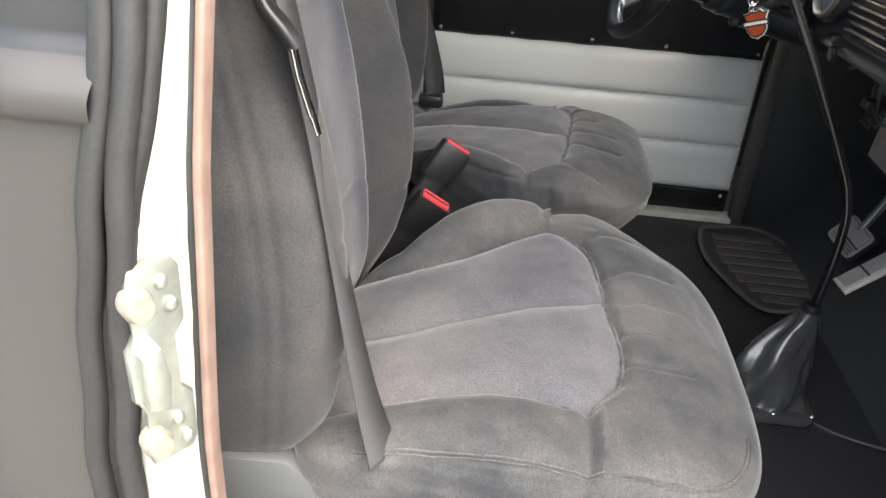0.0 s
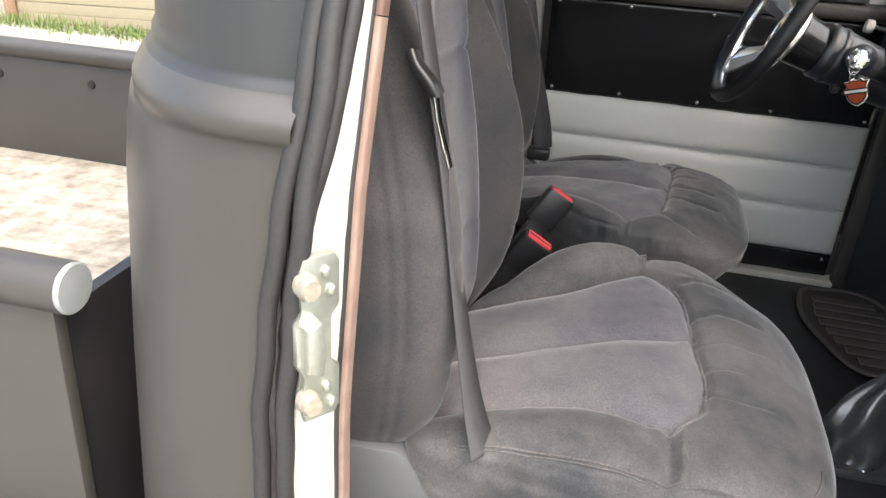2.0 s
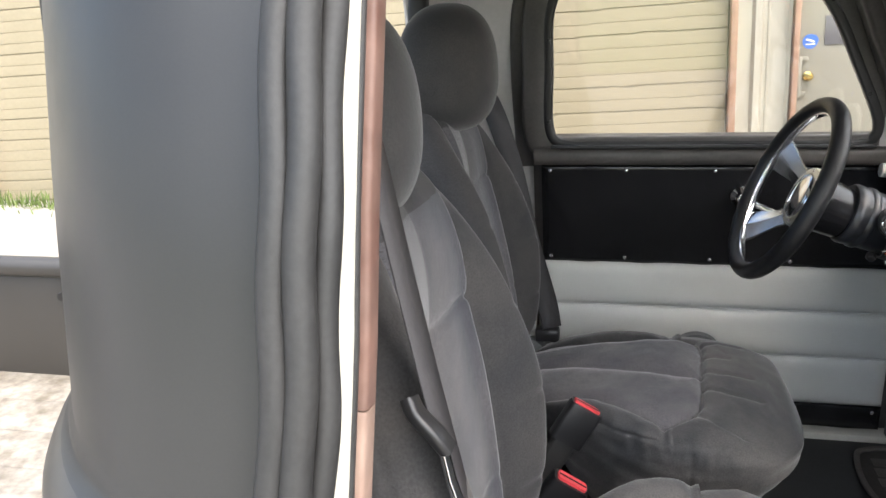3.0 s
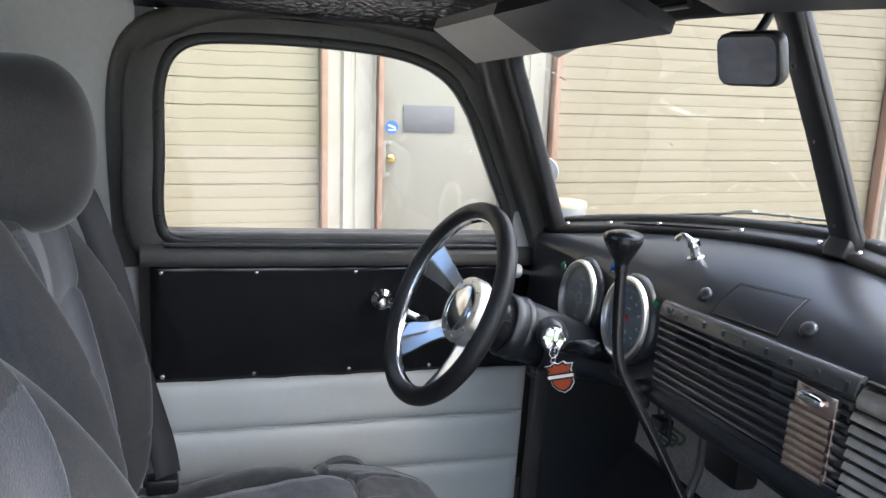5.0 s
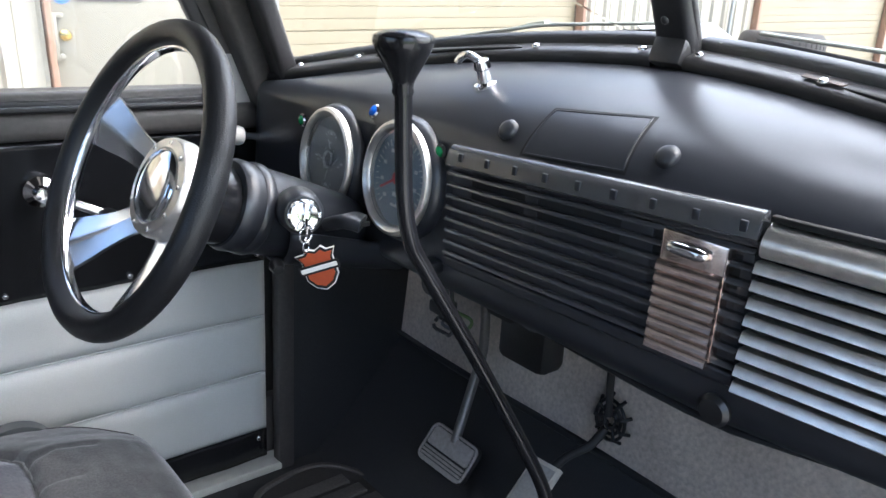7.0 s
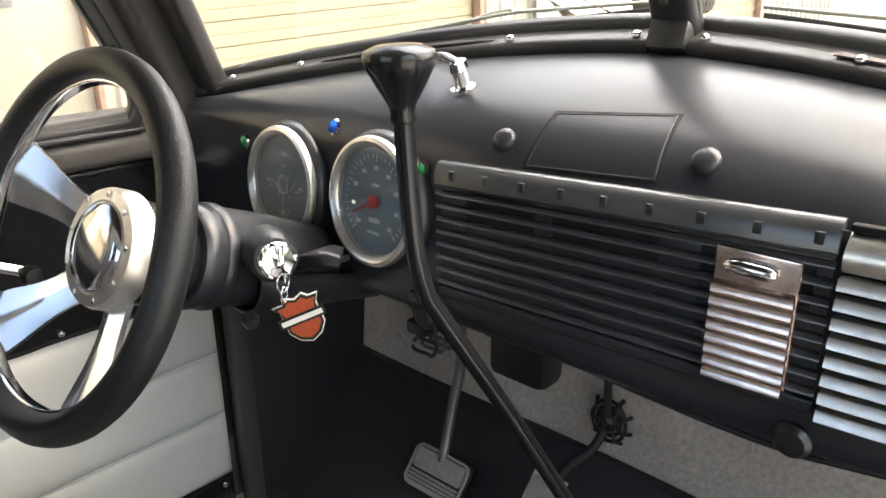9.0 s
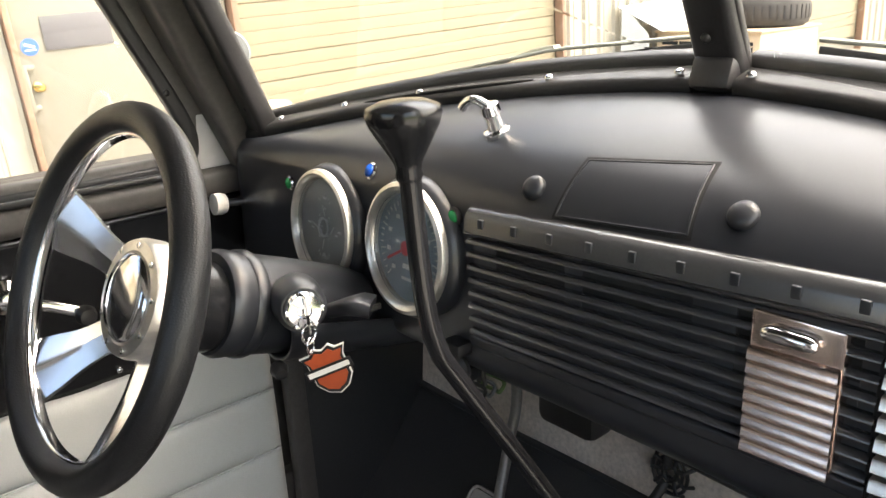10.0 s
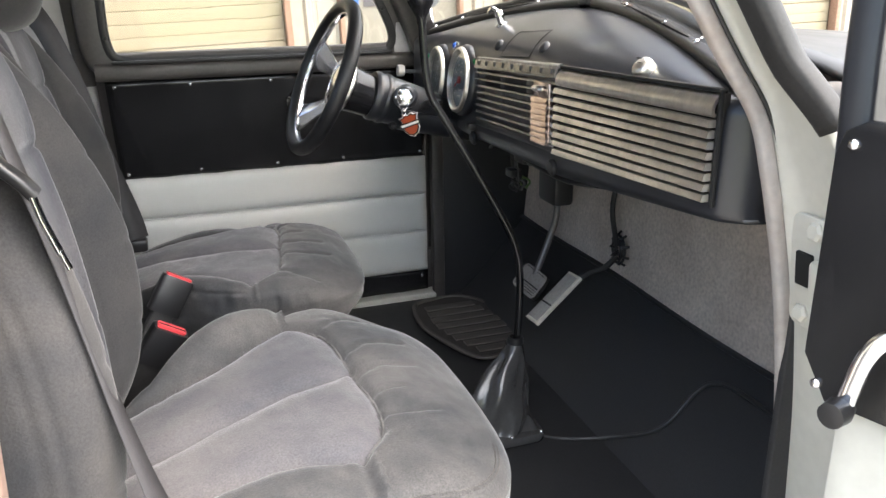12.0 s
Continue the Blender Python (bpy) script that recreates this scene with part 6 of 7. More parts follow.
def build_seat(yc, outer, label, foot_x, lean, head_x, dx=0.0, inner_width=1.0, swelling=0.052, outer_drop=0.0):
    """A bucket seat about the line y = yc; outer: -1 or 1, the side of its door."""
    s = thing("bucket_seat", (0.05 + dx, yc, 0.54), label, "seat", "two front bucket seats")
    # cushion, in its own plan: p forward from its middle, q towards the door
    cx, L, W, H, E = 0.075 + dx, 0.505, 0.52, 0.25, 7.5
    front_raw = [(0.012, -0.238), (0.050, -0.210), (0.074, -0.170), (0.085, -0.100), (0.090, -0.030), (0.100, 0.060), (0.090, 0.125), (0.056, 0.168)]
    frontline = [(v.x, v.y) for v in smooth_path([(x, y, 0) for x, y in front_raw], 3)]
    front_p = table([q for p, q in front_raw], [p for p, q in front_raw])
    inner_q = table([-0.26, -0.20, -0.10, 0.012], [-0.100, -0.115, -0.155, -0.238])
    outer_q = table([-0.26, -0.15, -0.05, 0.056], [0.190, 0.176, 0.158, 0.168])
    inner = [(p, inner_q(p)) for p in (-0.26, -0.20, -0.10, 0.012)]
    outerl = [(p, outer_q(p)) for p in (-0.26, -0.15, -0.05, 0.056)]
    middle = [(-0.26, 0.050), (-0.15, 0.028), (-0.04, -0.012), (0.088, -0.050)]
    split = [[(0.056, 0.168), (0.052, 0.275)], [(0.012, -0.238), (0.006, -0.34)]]
    tucks = [[(0.060, -0.195), (0.100, -0.225), (0.150, -0.240)], [(0.085, -0.100), (0.130, -0.120), (0.200, -0.122)], [(0.092, -0.030), (0.130, -0.044), (0.190, -0.040)], [(0.100, 0.030), (0.150, 0.026)], [(0.098, 0.085), (0.140, 0.094), (0.185, 0.090)]]
    half_in = table([-0.26, -0.19, -0.135, -0.07, -0.02, 0.045, 0.10, 0.16, 0.20, 0.26], [0.13, 0.15, 0.215, 0.275, 0.298, 0.312, 0.316, 0.305, 0.29, 0.26])
    low_z = table([-0.26, -0.20, -0.135, -0.08, 0.07, 0.18, 0.26], [0.80, 0.775, 0.735, 0.705, 0.735, 0.760, 0.775])
    insert_z = table([-0.26, -0.20, -0.10, 0.0, 0.08, 0.26], [0.836, 0.852, 0.872, 0.886, 0.889, 0.889])

    def pillow(d, w):
        k = 1 - max(0.0, min(1.0, d / w))
        return math.sqrt(1 - k * k)

    def plan(x, y):
        q = y if y > 0 else y / 0.26 * half_in(x) * inner_width
        return x * (1 - 0.16 * (min(1.2, abs(q) / 0.26)) ** 3 if x > 0 else 1), q

    def top_z(p, q):
        z = insert_z(p)
        d_front, d_out, d_in = p - front_p(q), q - outer_q(p), inner_q(p) - q
        if d_front > 0:
            z += 0.012 * pillow(d_front, 0.06) - 0.028 * (d_front / 0.17) ** 2
        swell = math.sin(math.pi * min(1, max(0, (p + 0.24) / 0.27))) ** 0.7 if -0.24 < p < 0.03 else 0.0
        if d_out > 0 and p < 0.07:
            z += (0.010 + 0.020 * swell) * pillow(d_out, 0.05)
        if d_in > 0 and p < 0.02:
            z += (0.004 + swelling * swell) * pillow(d_in, 0.075)
        if d_front < 0 and d_out < 0 and d_in < 0:
            z += 0.011 * (1 - math.exp(-(min(seg_dist(p, q, middle), -d_out, -d_in, -d_front) / 0.024) ** 2))
        for ln in (frontline, inner, outerl):
            z -= groove(seg_dist(p, q, ln), 0.0055, 0.0065)
        z -= groove(seg_dist(p, q, middle), 0.0045, 0.005)
        for ln in split:
            z -= groove(seg_dist(p, q, ln), 0.009, 0.007 if q > 0 else 0.005)
        if d_front > 0:
            for ln in tucks:
                z -= groove(seg_dist(p, q, ln), 0.0055, 0.0042)
        z -= outer_drop * max(0.0, q - 0.095)
        z += 0.0022 * noise.noise(Vector((p * 16, q * 16, 3.0 + outer))) + 0.0010 * noise.noise(Vector((p * 60, q * 38, 9.0)))
        return z

    def cushion(x, y, z):
        # the skirt falls straight, with no turn under
        if z < 0:
            full = min(1.3, (1 - min(0.999, abs(2 * z / H)) ** E) ** (-1 / E))
            x, y = x * full, y * full
        p, q = plan(x, y)
        k = (z / (H / 2) + 1) / 2
        lo, hi = low_z(p), top_z(p, q)
        # the crown stays full and turns over close to the edge
        k = k ** 0.80
        zz = lerp(lo, hi, k)
        px = cx + p - 0.11 * max(0, 0.42 - k) * (1 if p > 0 else -0.4) * abs(p) / 0.26
        # the front edge rolls back towards the crown
        roll = max(0.0, min(1.0, (zz - 0.842) / 0.032)) * max(0.0, min(1.0, (p - 0.10) / 0.13))
        px -= (0.018 + 0.010 * max(0.0, -q / 0.2)) * roll
        side = max(0.0, min(1.0, (abs(y) - 0.215) / 0.035)) * max(0.0, min(1.0, (0.95 - k) / 0.15))
        nose = max(0.0, min(1.0, (x - 0.20) / 0.04)) * max(0.0, min(1.0, (0.95 - k) / 0.15))
        w = 0.0045 * noise.noise(Vector((p * 11 + zz * 9, 3.0 * outer, zz * 46))) + 0.0030 * noise.noise(Vector((p * 48, outer, zz * 15))) * math.exp(-((zz - 0.87) / 0.035) ** 2)
        w += 0.0042 * noise.noise(Vector((p * 66, 5.0 * outer, zz * 9))) * math.exp(-((zz - 0.885) / 0.022) ** 2) * (1 if p < 0.04 else 1.4)
        w += 0.003 * math.exp(-((zz - 0.845) / 0.03) ** 2) - 0.004 * groove(p - 0.052, 0.004, 1.0) - 0.004 * groove(zz - 0.884, 0.0035, 1.0)
        qq = q + math.copysign(1, q) * w * side
        px += nose * w * 0.8
        return (px, yc + outer * qq, zz)

    def insert_here(x, y, z):
        p, q = plan(x, y)
        return 1 if z > 0.4 * H / 2 and inner_q(p) < q < outer_q(p) and p < front_p(q) else 0
    # cushion takes the worn velour lightened for the light on it
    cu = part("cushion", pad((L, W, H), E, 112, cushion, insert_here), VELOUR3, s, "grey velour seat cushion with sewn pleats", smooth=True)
    cu.data.materials.append(VELOUR2)

    def on_top(p, q, lift):
        x = p / (1 - 0.16 * (min(1.2, abs(q) / 0.26)) ** 3) if p > 0 else p
        y = q if q > 0 else q * 0.26 / (half_in(x) * inner_width)
        k = max(0.0, 1 - abs(2 * x / L) ** E - abs(2 * y / W) ** E) ** (1 / E)
        v = cushion(x, y, H / 2 * k)
        return Vector((v[0], v[1], v[2] + lift))
    for ln, rr in ((frontline, 0.0019), (outerl, 0.0012), (inner, 0.0013), (middle, 0.0009)):
        path = smooth_path([Vector((p, q, 0)) for p, q in ln], 4)
        part("seam", sweep([on_top(v.x, v.y, 0.0004) for v in path if v.x > -0.22], rr), THREAD, s, "worn pale seam piping")
    # double-stitched crown seam along the skirt
    for kz, rr in ((0.79, 0.0011), (0.74, 0.0008)):
        e = (1 - kz ** E) ** (1 / E)
        pts = []
        for a in np.linspace(-0.62, 1.02, 60):
            c, d = math.sin(a), math.cos(a)
            n = (abs(c) ** E + abs(d) ** E) ** (1 / E)
            v = Vector(cushion(c / n * e * L / 2, d / n * e * W / 2, kz * H / 2))
            pts.append(v + Vector((0, outer * 0.0006, 0.0006)))
        part("seam", sweep(pts, rr), STITCH, s, "worn pale seam piping")

    # backrest: w up along it from its foot, q towards the door
    ca, sa = math.cos(radians(lean)), math.sin(radians(lean))
    foot = Vector((foot_x, yc, 0.735))
    BH, BT = 0.675, 0.17
    knots = [v.y for v in smooth_path([(0, h, 0) for h in (0.93, 1.0, 1.04, 1.03, 0.97, 0.87, 0.76, 0.68)], 10)]
    wide = table(list(np.linspace(0, 1, len(knots))), knots)

    def back(x, y, z):
        w = z + BH / 2
        t = w / BH
        q = y
        front = max(0, min(1, (x + 0.035) / 0.10))
        front = front * front * (3 - 2 * front)
        yy = y * wide(t)
        rise = math.sin(math.pi * min(1, max(0, (t + 0.02) / 0.98))) ** 1.1
        bol = math.exp(-((abs(q) - 0.205) / 0.048) ** 2) if abs(q) < 0.205 else 1.0
        xx = x + front * (0.078 * bol * rise - 0.006 - 0.014 * (1 - min(1, abs(q) / 0.15)))
        # upper panel stands out above a cross seam
        inset = 1 if abs(q) < 0.145 else 0
        up = max(0.0, min(1.0, (w - 0.495) / 0.02))
        xx += front * inset * (0.010 * up * math.sin(math.pi * min(1, max(0, (w - 0.49) / 0.2))) + 0.004 * math.sin(math.pi * min(1, max(0, w / 0.49))))
        g = groove(abs(q) - 0.148, 0.006, 0.010)
        g += groove(w - 0.495, 0.005, 0.005) * inset
        g += groove(w - 0.24, 0.005, 0.002) * inset
        # short stitched tucks on the bolsters
        for wk in (0.20, 0.33, 0.46):
            g += groove(w - wk - 0.1 * (abs(q) - 0.2), 0.006, 0.0035) * math.exp(-((abs(q) - 0.185) / 0.025) ** 2)
        xx -= g * front
        # piped seam down the side face
        sd = max(0, min(1, (abs(q) - 0.19) / 0.04))
        run = xx - 0.030 - 0.078 * rise + 0.012 * math.sin(math.pi * t)
        gs = (groove(run, 0.006, 0.0018) + groove(run + 0.016, 0.006, 0.0014)) * sd
        gs += 0.0010 * sd * math.exp(-(run / 0.022) ** 2) * noise.noise(Vector((xx * 30, w * 90, outer)))
        yy -= math.copysign(gs, y)
        xx += 0.0025 * front * noise.noise(Vector((q * 12, w * 9, outer * 4.0)))
        yy += 0.0007 * noise.noise(Vector((x * 18, w * 14, outer * 7.0))) * sd
        zz = w
        if t < 0.2:
            xx += -0.02 * (0.2 - t) / 0.2
        k = max(0.0, (0.16 - t) / 0.16)
        zz += 0.075 * k * (abs(x) / 0.085) ** 2.2 * (0.4 + 0.6 * sd)
        yy *= 1 - 0.05 * k * k
        return (foot.x + xx * ca - zz * sa, yc + outer * yy, foot.z + zz * ca + xx * sa)

    def back_insert(x, y, z):
        return 1 if x > 0.03 and abs(y) < 0.148 and z < 0.43 * BH else 0
    # backrest takes the velour darkened for its shade
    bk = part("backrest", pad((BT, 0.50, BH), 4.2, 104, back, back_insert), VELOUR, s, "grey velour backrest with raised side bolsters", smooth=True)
    bk.data.materials.append(VELOUR2)

    # head restraint
    hc = Vector((head_x, yc, 1.458))

    def head(x, y, z):
        return (hc.x + x - 0.02 * (y / 0.13) ** 2 - 0.0045 * z / 0.1, hc.y + y * (1 - 0.14 * z / 0.11 * (1 if z > 0 else -0.4)), hc.z + z)
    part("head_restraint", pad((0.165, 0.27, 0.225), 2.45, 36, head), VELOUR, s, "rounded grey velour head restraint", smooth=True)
    for q in (-0.06, 0.06):
        part("head_post", rod((hc.x, yc + q, hc.z - 0.16), (hc.x, yc + q, hc.z - 0.05), 0.006), CHROME, s)

    # side shield on the door side
    ys = yc + outer * 0.238
    prof = [(-0.30, 0.55), (0.27, 0.55), (0.285, 0.60), (0.28, 0.70), (0.20, 0.715), (0.02, 0.70), (-0.06, 0.735), (-0.12, 0.80), (-0.17, 0.835), (-0.27, 0.83), (-0.31, 0.77)]
    Q = Matrix(((1, 0, 0, dx), (0, 0, outer, ys), (0, 1, 0, 0), (0, 0, 0, 1)))
    sh = part("side_shield", slab(prof, 0.035, Q @ Matrix.Translation((0, 0, -0.012)), bevel=0.010), TRIMGREY, s, "grey moulded plastic side shield")
    rail = smooth_path([(-0.045 + dx, ys + outer * 0.006, 0.56), (-0.03 + dx, ys + outer * 0.006, 0.64), (-0.083 + dx, ys + outer * 0.006, 0.71), (-0.12 + dx, ys + outer * 0.004, 0.79)], 8)
    part("shield_ridge", sweep(rail, rect(0.016, 0.014, 0.005), up=(0, 1, 0)), TRIMGREY, sh)
    part("screw_recess", lathe([(0, 0.0), (0.008, 0.0), (0.008, 0.002), (0.011, 0.002), (0.0115, 0)], facing((-0.122 + dx, ys + outer * 0.006, 0.642), (0, outer, 0)), seg=16), HOLE, sh)
    piece("screw", SCREW, sh, facing((0.155 + dx, ys + outer * 0.006, 0.672), (0, outer, 0)))
    lv = part("recline_lever", sweep(smooth_path([(0.0 + dx, ys + outer * 0.012, 0.690), (0.03 + dx, ys + outer * 0.020, 0.688), (0.07 + dx, ys + outer * 0.024, 0.672), (0.105 + dx, ys + outer * 0.022, 0.650)], 6), rect(0.024, 0.012, 0.005), up=(0, 1, 0)), TRIMGREY, s, "grey recline lever")
    piece("screw", SCREW, lv, facing((0.012 + dx, ys + outer * 0.021, 0.690), (0, outer, 0)))
    # star knob in its dished cup
    kx, kz = 0.187 + dx, 0.801
    yk = yc + outer * 0.262
    cup = [(0.054 * math.cos(a), 0.050 * math.sin(a)) for a in np.linspace(0, math.pi, 24)] + [(-0.054, -0.022), (-0.046, -0.032), (0.046, -0.032), (0.054, -0.022)]
    Q2 = Matrix(((1, 0, 0, kx), (0, 0, outer, yk), (0, 1, 0, kz), (0, 0, 0, 1)))
    part("knob_cup", slab(cup, 0.02, Q2 @ Matrix.Translation((0, 0, -0.008)), bevel=0.005), TRIMGREY, s, "grey dished knob surround")
    part("cup_recess", slab([(x * 0.84, y * 0.84) for x, y in cup], 0.004, Q2 @ Matrix.Translation((0, 0.002, 0.0012))), TRIMGREY, s)
    star = []
    for a in np.linspace(0, 2 * math.pi, 61)[:-1]:
        r = 0.0305 + 0.0068 * math.cos(5 * (a - math.pi / 2))
        star.append((r * math.cos(a), r * math.sin(a)))
    part("star_knob", slab(star, 0.030, Q2 @ Matrix.Translation((0, -0.004, 0.014)), bevel=0.0028), TRIMGREY, s, "grey five-pointed lumbar knob")
    part("seat_track", box((0.02 + dx, yc, 0.60), (0.46, 0.36, 0.12), 0.01), BLACK2, s)
    return s


def build_belts():
    for base, tip, lab in (((-0.16, -0.130, 0.785), (-0.0825, -0.136, 0.905), "black seat belt buckle with red release button"), ((-0.142, 0.035, 0.795), (-0.068, 0.061, 0.919), "black seat belt buckle with red release button")):
        b = thing("belt_buckle", base, lab, "buckle", "seat belt buckles")
        p, q = Vector(base), Vector(tip)
        d = (q - p).normalized()
        part("sleeve", sweep([p - d * 0.03, p + d * 0.05, p + d * 0.085], rect(0.040, 0.022, 0.006), up=(0, 1, 0.2)), RUBBER, b)
        part("housing", sweep([p + d * 0.078, p + d * 0.09, q - d * 0.006, q], rect(0.058, 0.030, 0.007), up=(0, 1, 0.2), scale=lambda t: 1.0 if t < 0.99 else 0.94), PLASTIC, b, "black plastic housing")
        part("button", sweep([q - d * 0.004, q + d * 0.004], rect(0.046, 0.018, 0.004), up=(0, 1, 0.2)), RED, b, "red release button")
        part("button_slot", sweep([q + d * 0.003, q + d * 0.0046], rect(0.044, 0.003), up=(0, 1, 0.2)), HOLE, b)
    # passenger shoulder belt, from the pillar over the backrest to the floor
    b = thing("seat_belt", (-0.1, -0.64, 0.85), "grey seat belt hanging across the passenger backrest", "seat belt", "front seat belts")
    path = smooth_path([(-0.225, -0.60, 1.62), (-0.195, -0.60, 1.45), (-0.168, -0.598, 1.30), (-0.143, -0.60, 1.18), (-0.118, -0.613, 1.05), (-0.088, -0.636, 0.93), (-0.066, -0.652, 0.872)], 8)
    part("strap", sweep(path, rect(0.046, 0.0018), up=lambda t: (1 - 0.5 * max(0, t - 0.7) / 0.3, 0.02 - 0.3 * max(0, t - 0.62) / 0.38, 0.1)), BELT2, b, smooth=True)
    part("tongue_sleeve", sweep(smooth_path([(-0.174, -0.630, 1.292), (-0.168, -0.634, 1.282), (-0.154, -0.636, 1.268), (-0.146, -0.634, 1.256)], 4), rect(0.016, 0.011, 0.004), up=(1, -0.2, 0.1)), PLASTIC, b)
    tg = part("tongue", sweep([(-0.147, -0.640, 1.256), (-0.143, -0.640, 1.235), (-0.134, -0.640, 1.205)], rect(0.008, 0.0035, 0.001), up=(1, -0.35, 0.1)), CHROME, b, "steel belt tongue")
    part("tongue_tip", sweep([(-0.134, -0.640, 1.207), (-0.129, -0.640, 1.190)], rect(0.0065, 0.003, 0.001), up=(1, -0.35, 0.1)), CHROME, tg)
    # driver belt
    b = thing("seat_belt", (-0.17, 0.55, 0.84), "dark seat belt running from the pillar to its anchor", "seat belt", "front seat belts")
    path = smooth_path([(-0.37, 0.60, 1.44), (-0.30, 0.585, 1.36), (-0.25, 0.57, 1.22), (-0.210, 0.555, 1.05), (-0.172, 0.54, 0.92), (-0.160, 0.53, 0.86)], 8)
    part("strap", sweep(path, rect(0.048, 0.0016), up=(0.55, -0.83, 0.0)), BELT, b, smooth=True)
    path = smooth_path([(-0.36, 0.61, 1.42), (-0.28, 0.60, 1.30), (-0.215, 0.575, 1.05), (-0.168, 0.55, 0.86)], 8)
    part("second_strap", sweep(path, rect(0.046, 0.0016), up=(0.8, -0.55, 0.0)), BELT, b, smooth=True)
    part("anchor_cover", box((-0.170, 0.53, 0.845), (0.055, 0.035, 0.03), 0.006), PLASTIC, b, "black anchor cover")


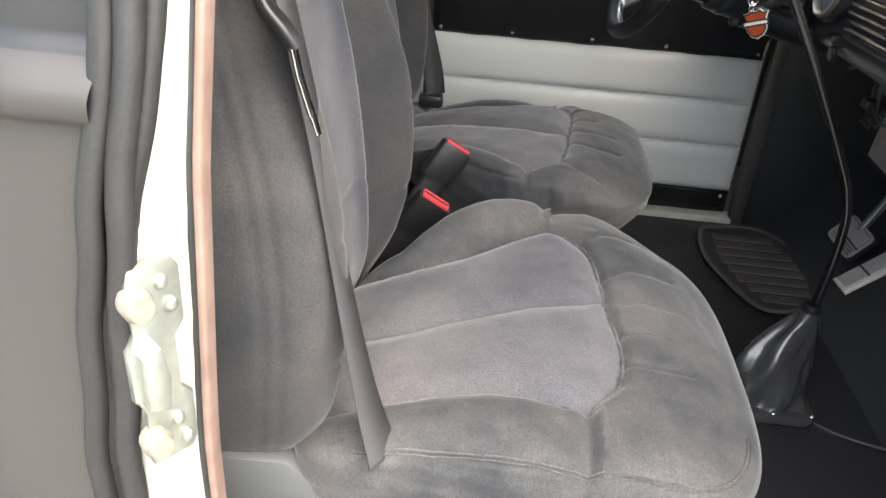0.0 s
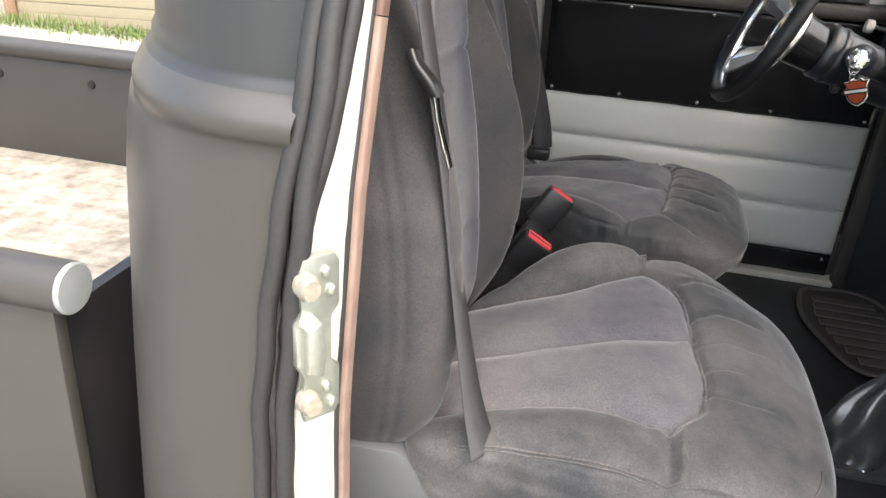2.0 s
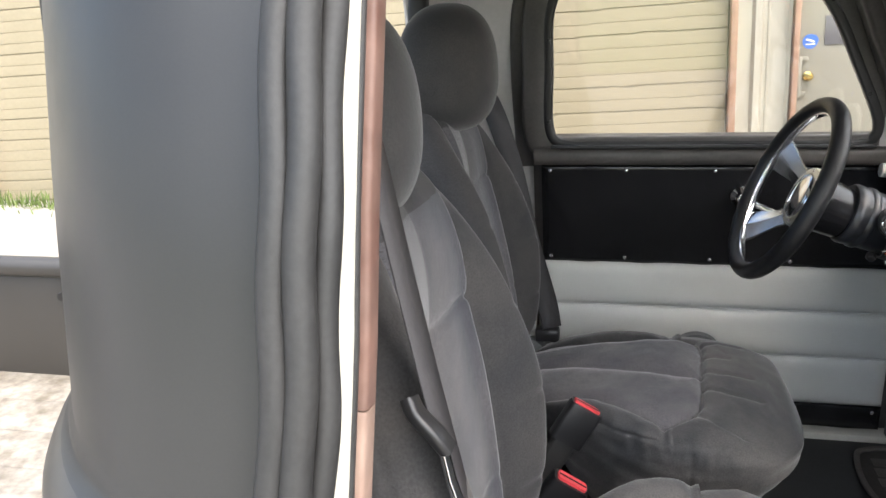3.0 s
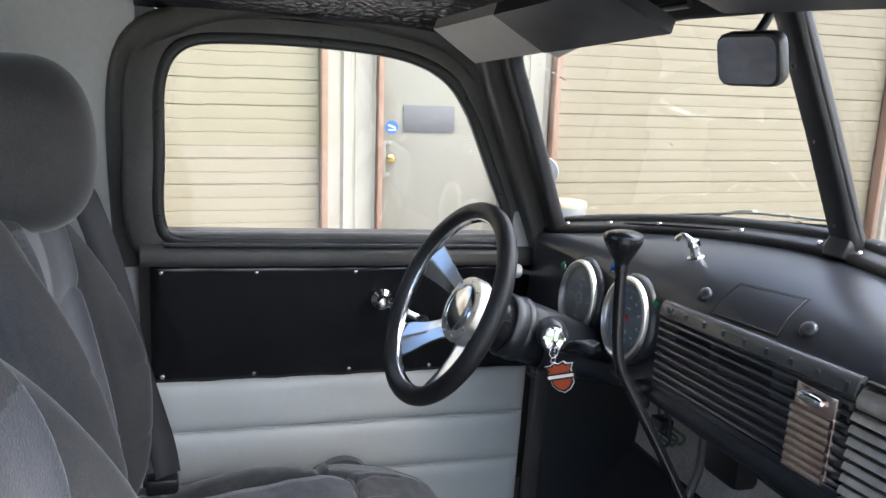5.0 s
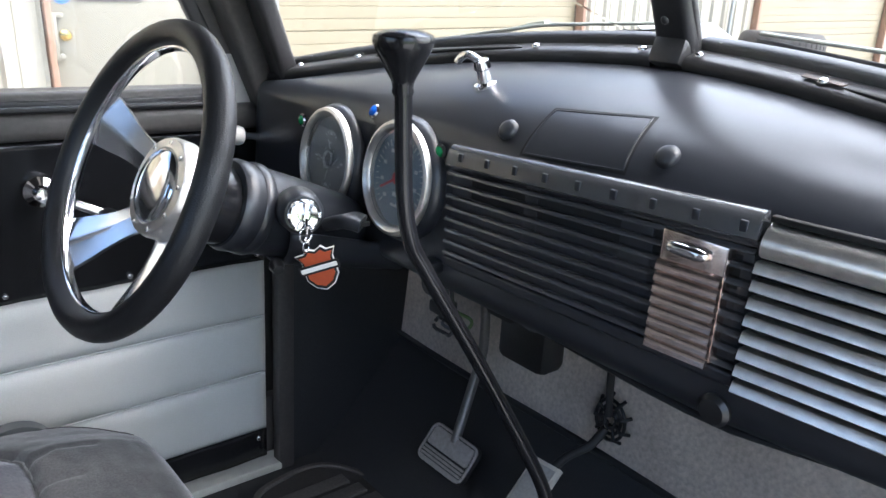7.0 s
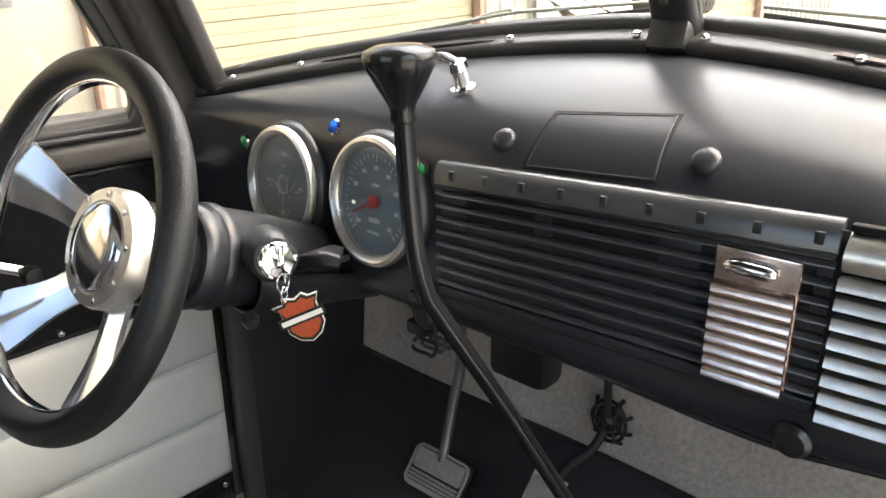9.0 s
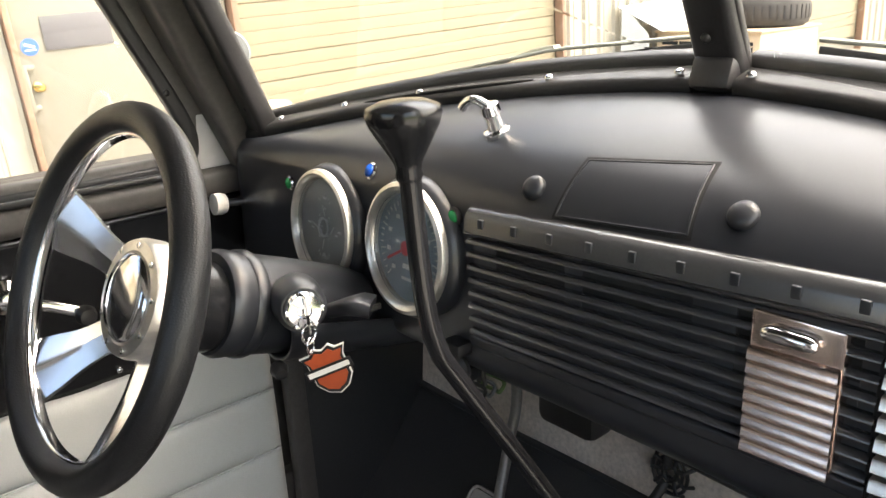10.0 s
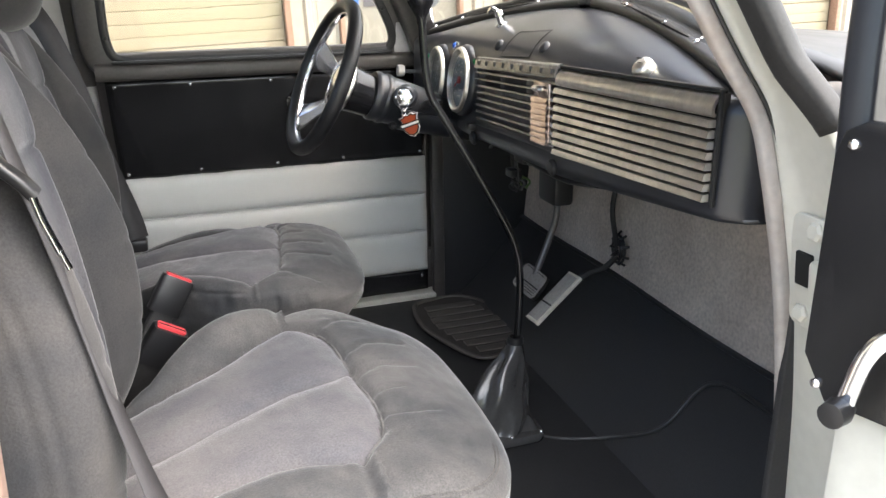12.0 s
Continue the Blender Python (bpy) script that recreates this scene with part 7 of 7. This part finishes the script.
# ---- roof things ----
def build_roof_things():
    for s in (1, -1):
        v = thing("sun_visor", (0.33, s * 0.30, 1.66), "folded-up sun visor, pale beneath and black above", "sun visor", "two sun visors")

        def vis(u, w):
            a = Vector((0.262, 0.46, 1.676)).lerp(Vector((0.33, 0.03, 1.705)), w)
            c = Vector((0.365, 0.53, 1.630)).lerp(Vector((0.44, 0.045, 1.665)), w)
            p = a.lerp(c, u)
            return (p.x, s * p.y, p.z)
        part("board", sheet(lambda u, w: vis(u, w * 0.44), 12, 10, -0.018), VISOR, v, "pale end of the visor", smooth=40)
        part("cover", sheet(lambda u, w: vis(u, 0.442 + w * 0.558), 12, 10, -0.019), LEATHER, v, "black end of the visor", smooth=40)
        part("rod", sweep(smooth_path([(0.44, s * 0.56, 1.66), (0.445, s * 0.5, 1.672), (0.47, s * 0.3, 1.685), (0.48, s * 0.08, 1.69)], 6), 0.005), BLACK2, v)
    m = thing("rear_view_mirror", (0.52, 0.0, 1.62), "small black framed rear view mirror", "mirror")
    c = Vector((0.508, -0.018, 1.622))
    n = Vector((-0.93, -0.28, -0.30)).normalized()
    M = facing(c, n)
    y = Vector((0, 0, 1))
    x = y.cross(n).normalized()
    y = n.cross(x)
    M = Matrix(((x.x, y.x, n.x, c.x), (x.y, y.y, n.y, c.y), (x.z, y.z, n.z, c.z), (0, 0, 0, 1)))
    part("shell", slab(rect(0.086, 0.064, 0.015), 0.02, M, bevel=0.005), PLASTIC, m)
    part("glass", slab(rect(0.077, 0.055, 0.011), 0.002, M @ Matrix.Translation((0, 0, 0.0105))), MIRROR, m, "mirror glass")
    part("stem", sweep(smooth_path([(0.505, 0, 1.63), (0.53, 0, 1.66), (0.55, 0, 1.70)], 5), 0.006), PLASTIC, m)
    o = thing("door_mirror", (0.70, 0.84, 1.42), "round chrome door mirror outside the driver window", "mirror")
    part("head", lathe([(0, -0.02), (0.03, -0.018), (0.055, -0.004), (0.06, 0.006), (0.057, 0.012), (0, 0.012)], Matrix.Translation((0.67, 0.85, 1.392)) @ facing((0, 0, 0), (-0.5, -0.85, 0)) @ Matrix.Scale(0.62, 4), seg=32), TINPLATE, o)
    part("arm", sweep(smooth_path([(0.67, 0.85, 1.37), (0.67, 0.83, 1.33), (0.66, 0.79, 1.28)], 5), 0.006), CHROME, o)
    for s, a in ((1, 0.0), (-1, 0.0)):
        w = thing("wiper", (0.75, s * 0.1, 1.40), "thin chrome windshield wiper at rest", "wiper", "two windshield wipers")
        p0, p1 = Vector((0.775, s * 0.045, 1.408)), Vector((0.70, s * 0.36, 1.366))
        if s < 0:
            p0, p1 = Vector((0.775, -0.06, 1.405)), Vector((0.69, -0.40, 1.372))
        part("blade", sweep([p0, p0.lerp(p1, 0.5) + Vector((0, 0, 0.003)), p1], rect(0.004, 0.008, 0.0015)), RUBBER, w, "rubber blade")
        part("bridge", sweep(smooth_path([p0 + Vector((0, 0, 0.009)), p0.lerp(p1, 0.3) + Vector((0, 0, 0.014)), p0.lerp(p1, 0.5) + Vector((0, 0, 0.017)), p0.lerp(p1, 0.7) + Vector((0, 0, 0.014)), p1 + Vector((0, 0, 0.009))], 5), rect(0.007, 0.004, 0.0015)), ZINC, w, "chrome bridge")
        pv = p0.lerp(p1, 0.75 if s > 0 else 0.8) + Vector((0.05, 0, -0.02))
        part("arm", sweep(smooth_path([p0.lerp(p1, 0.5) + Vector((0, 0, 0.02)), p0.lerp(p1, 0.65) + Vector((0.015, 0, 0.018)), p1 + Vector((0.03, 0, -0.004)), p1 + Vector((0.05, s * 0.03, -0.03))], 5), rect(0.009 if s > 0 else 0.013, 0.004, 0.0015)), ZINC, w, "chrome arm")
    n = thing("paper_notice", (0.70, -0.47, 1.40), "orange paper notice standing behind the windshield", "notice")
    a, u = Vector((-0.16, -0.985, -0.02)).normalized(), Vector((-0.5, 0.03, 0.87)).normalized()
    w = a.cross(u)
    o = Vector((0.549, -0.557, 1.428))
    P = Matrix(((a.x, u.x, w.x, o.x), (a.y, u.y, w.y, o.y), (a.z, u.z, w.z, o.z), (0, 0, 0, 1)))
    out = [(-0.030, -0.030), (-0.012, -0.033), (-0.012, -0.040), (0.018, -0.040), (0.019, -0.034), (0.030, -0.034), (0.031, -0.02), (0.026, 0.0), (0.027, 0.045), (-0.030, 0.045), (-0.030, 0.01), (-0.026, 0.0)]
    side = 1 if w.x < 0 else -1
    part("sheet", slab(out, 0.0006, P), PAPER, n, "orange notice paper")
    part("stub", slab([(-0.010, -0.038), (0.014, -0.038), (0.014, -0.028), (-0.010, -0.028)], 0.0004, P @ Matrix.Translation((0, 0, 0.0006 * side))), material("pale_stub", (0.75, 0.62, 0.52), 0.6), n)
    part("printed_bar", slab(rect(0.026, 0.006), 0.0004, P @ Matrix.Translation((0.0, 0.014, 0.0006 * side))), SIGNGREY, n)
    part("printed_bar", slab(rect(0.022, 0.0025), 0.0004, P @ Matrix.Translation((0.0, 0.014, 0.0010 * side))), WHITE, n)
    for k in range(3):
        part("printed_bar", slab(rect(0.016 - 0.004 * (k % 2), 0.0011), 0.0004, P @ Matrix.Translation((0.001, -0.004 - 0.005 * k, 0.0006 * side))), SIGNGREY, n)


build_ground()
build_building()
build_yard_things()
build_cab()
glass_panes()
build_driver_door()
build_passenger_door()
build_bed()
build_dashboard()
build_wires()
build_steering()
build_controls()
build_seat(-0.395, -1, "worn grey velour bucket seat on the passenger side", -0.232, 5.5, -0.302)
build_seat(0.305, 1, "worn grey velour bucket seat behind the steering wheel", -0.285, 9.0, -0.325, -0.028, 0.92, 0.036, 0.33)
build_belts()
build_roof_things()
build_grass()
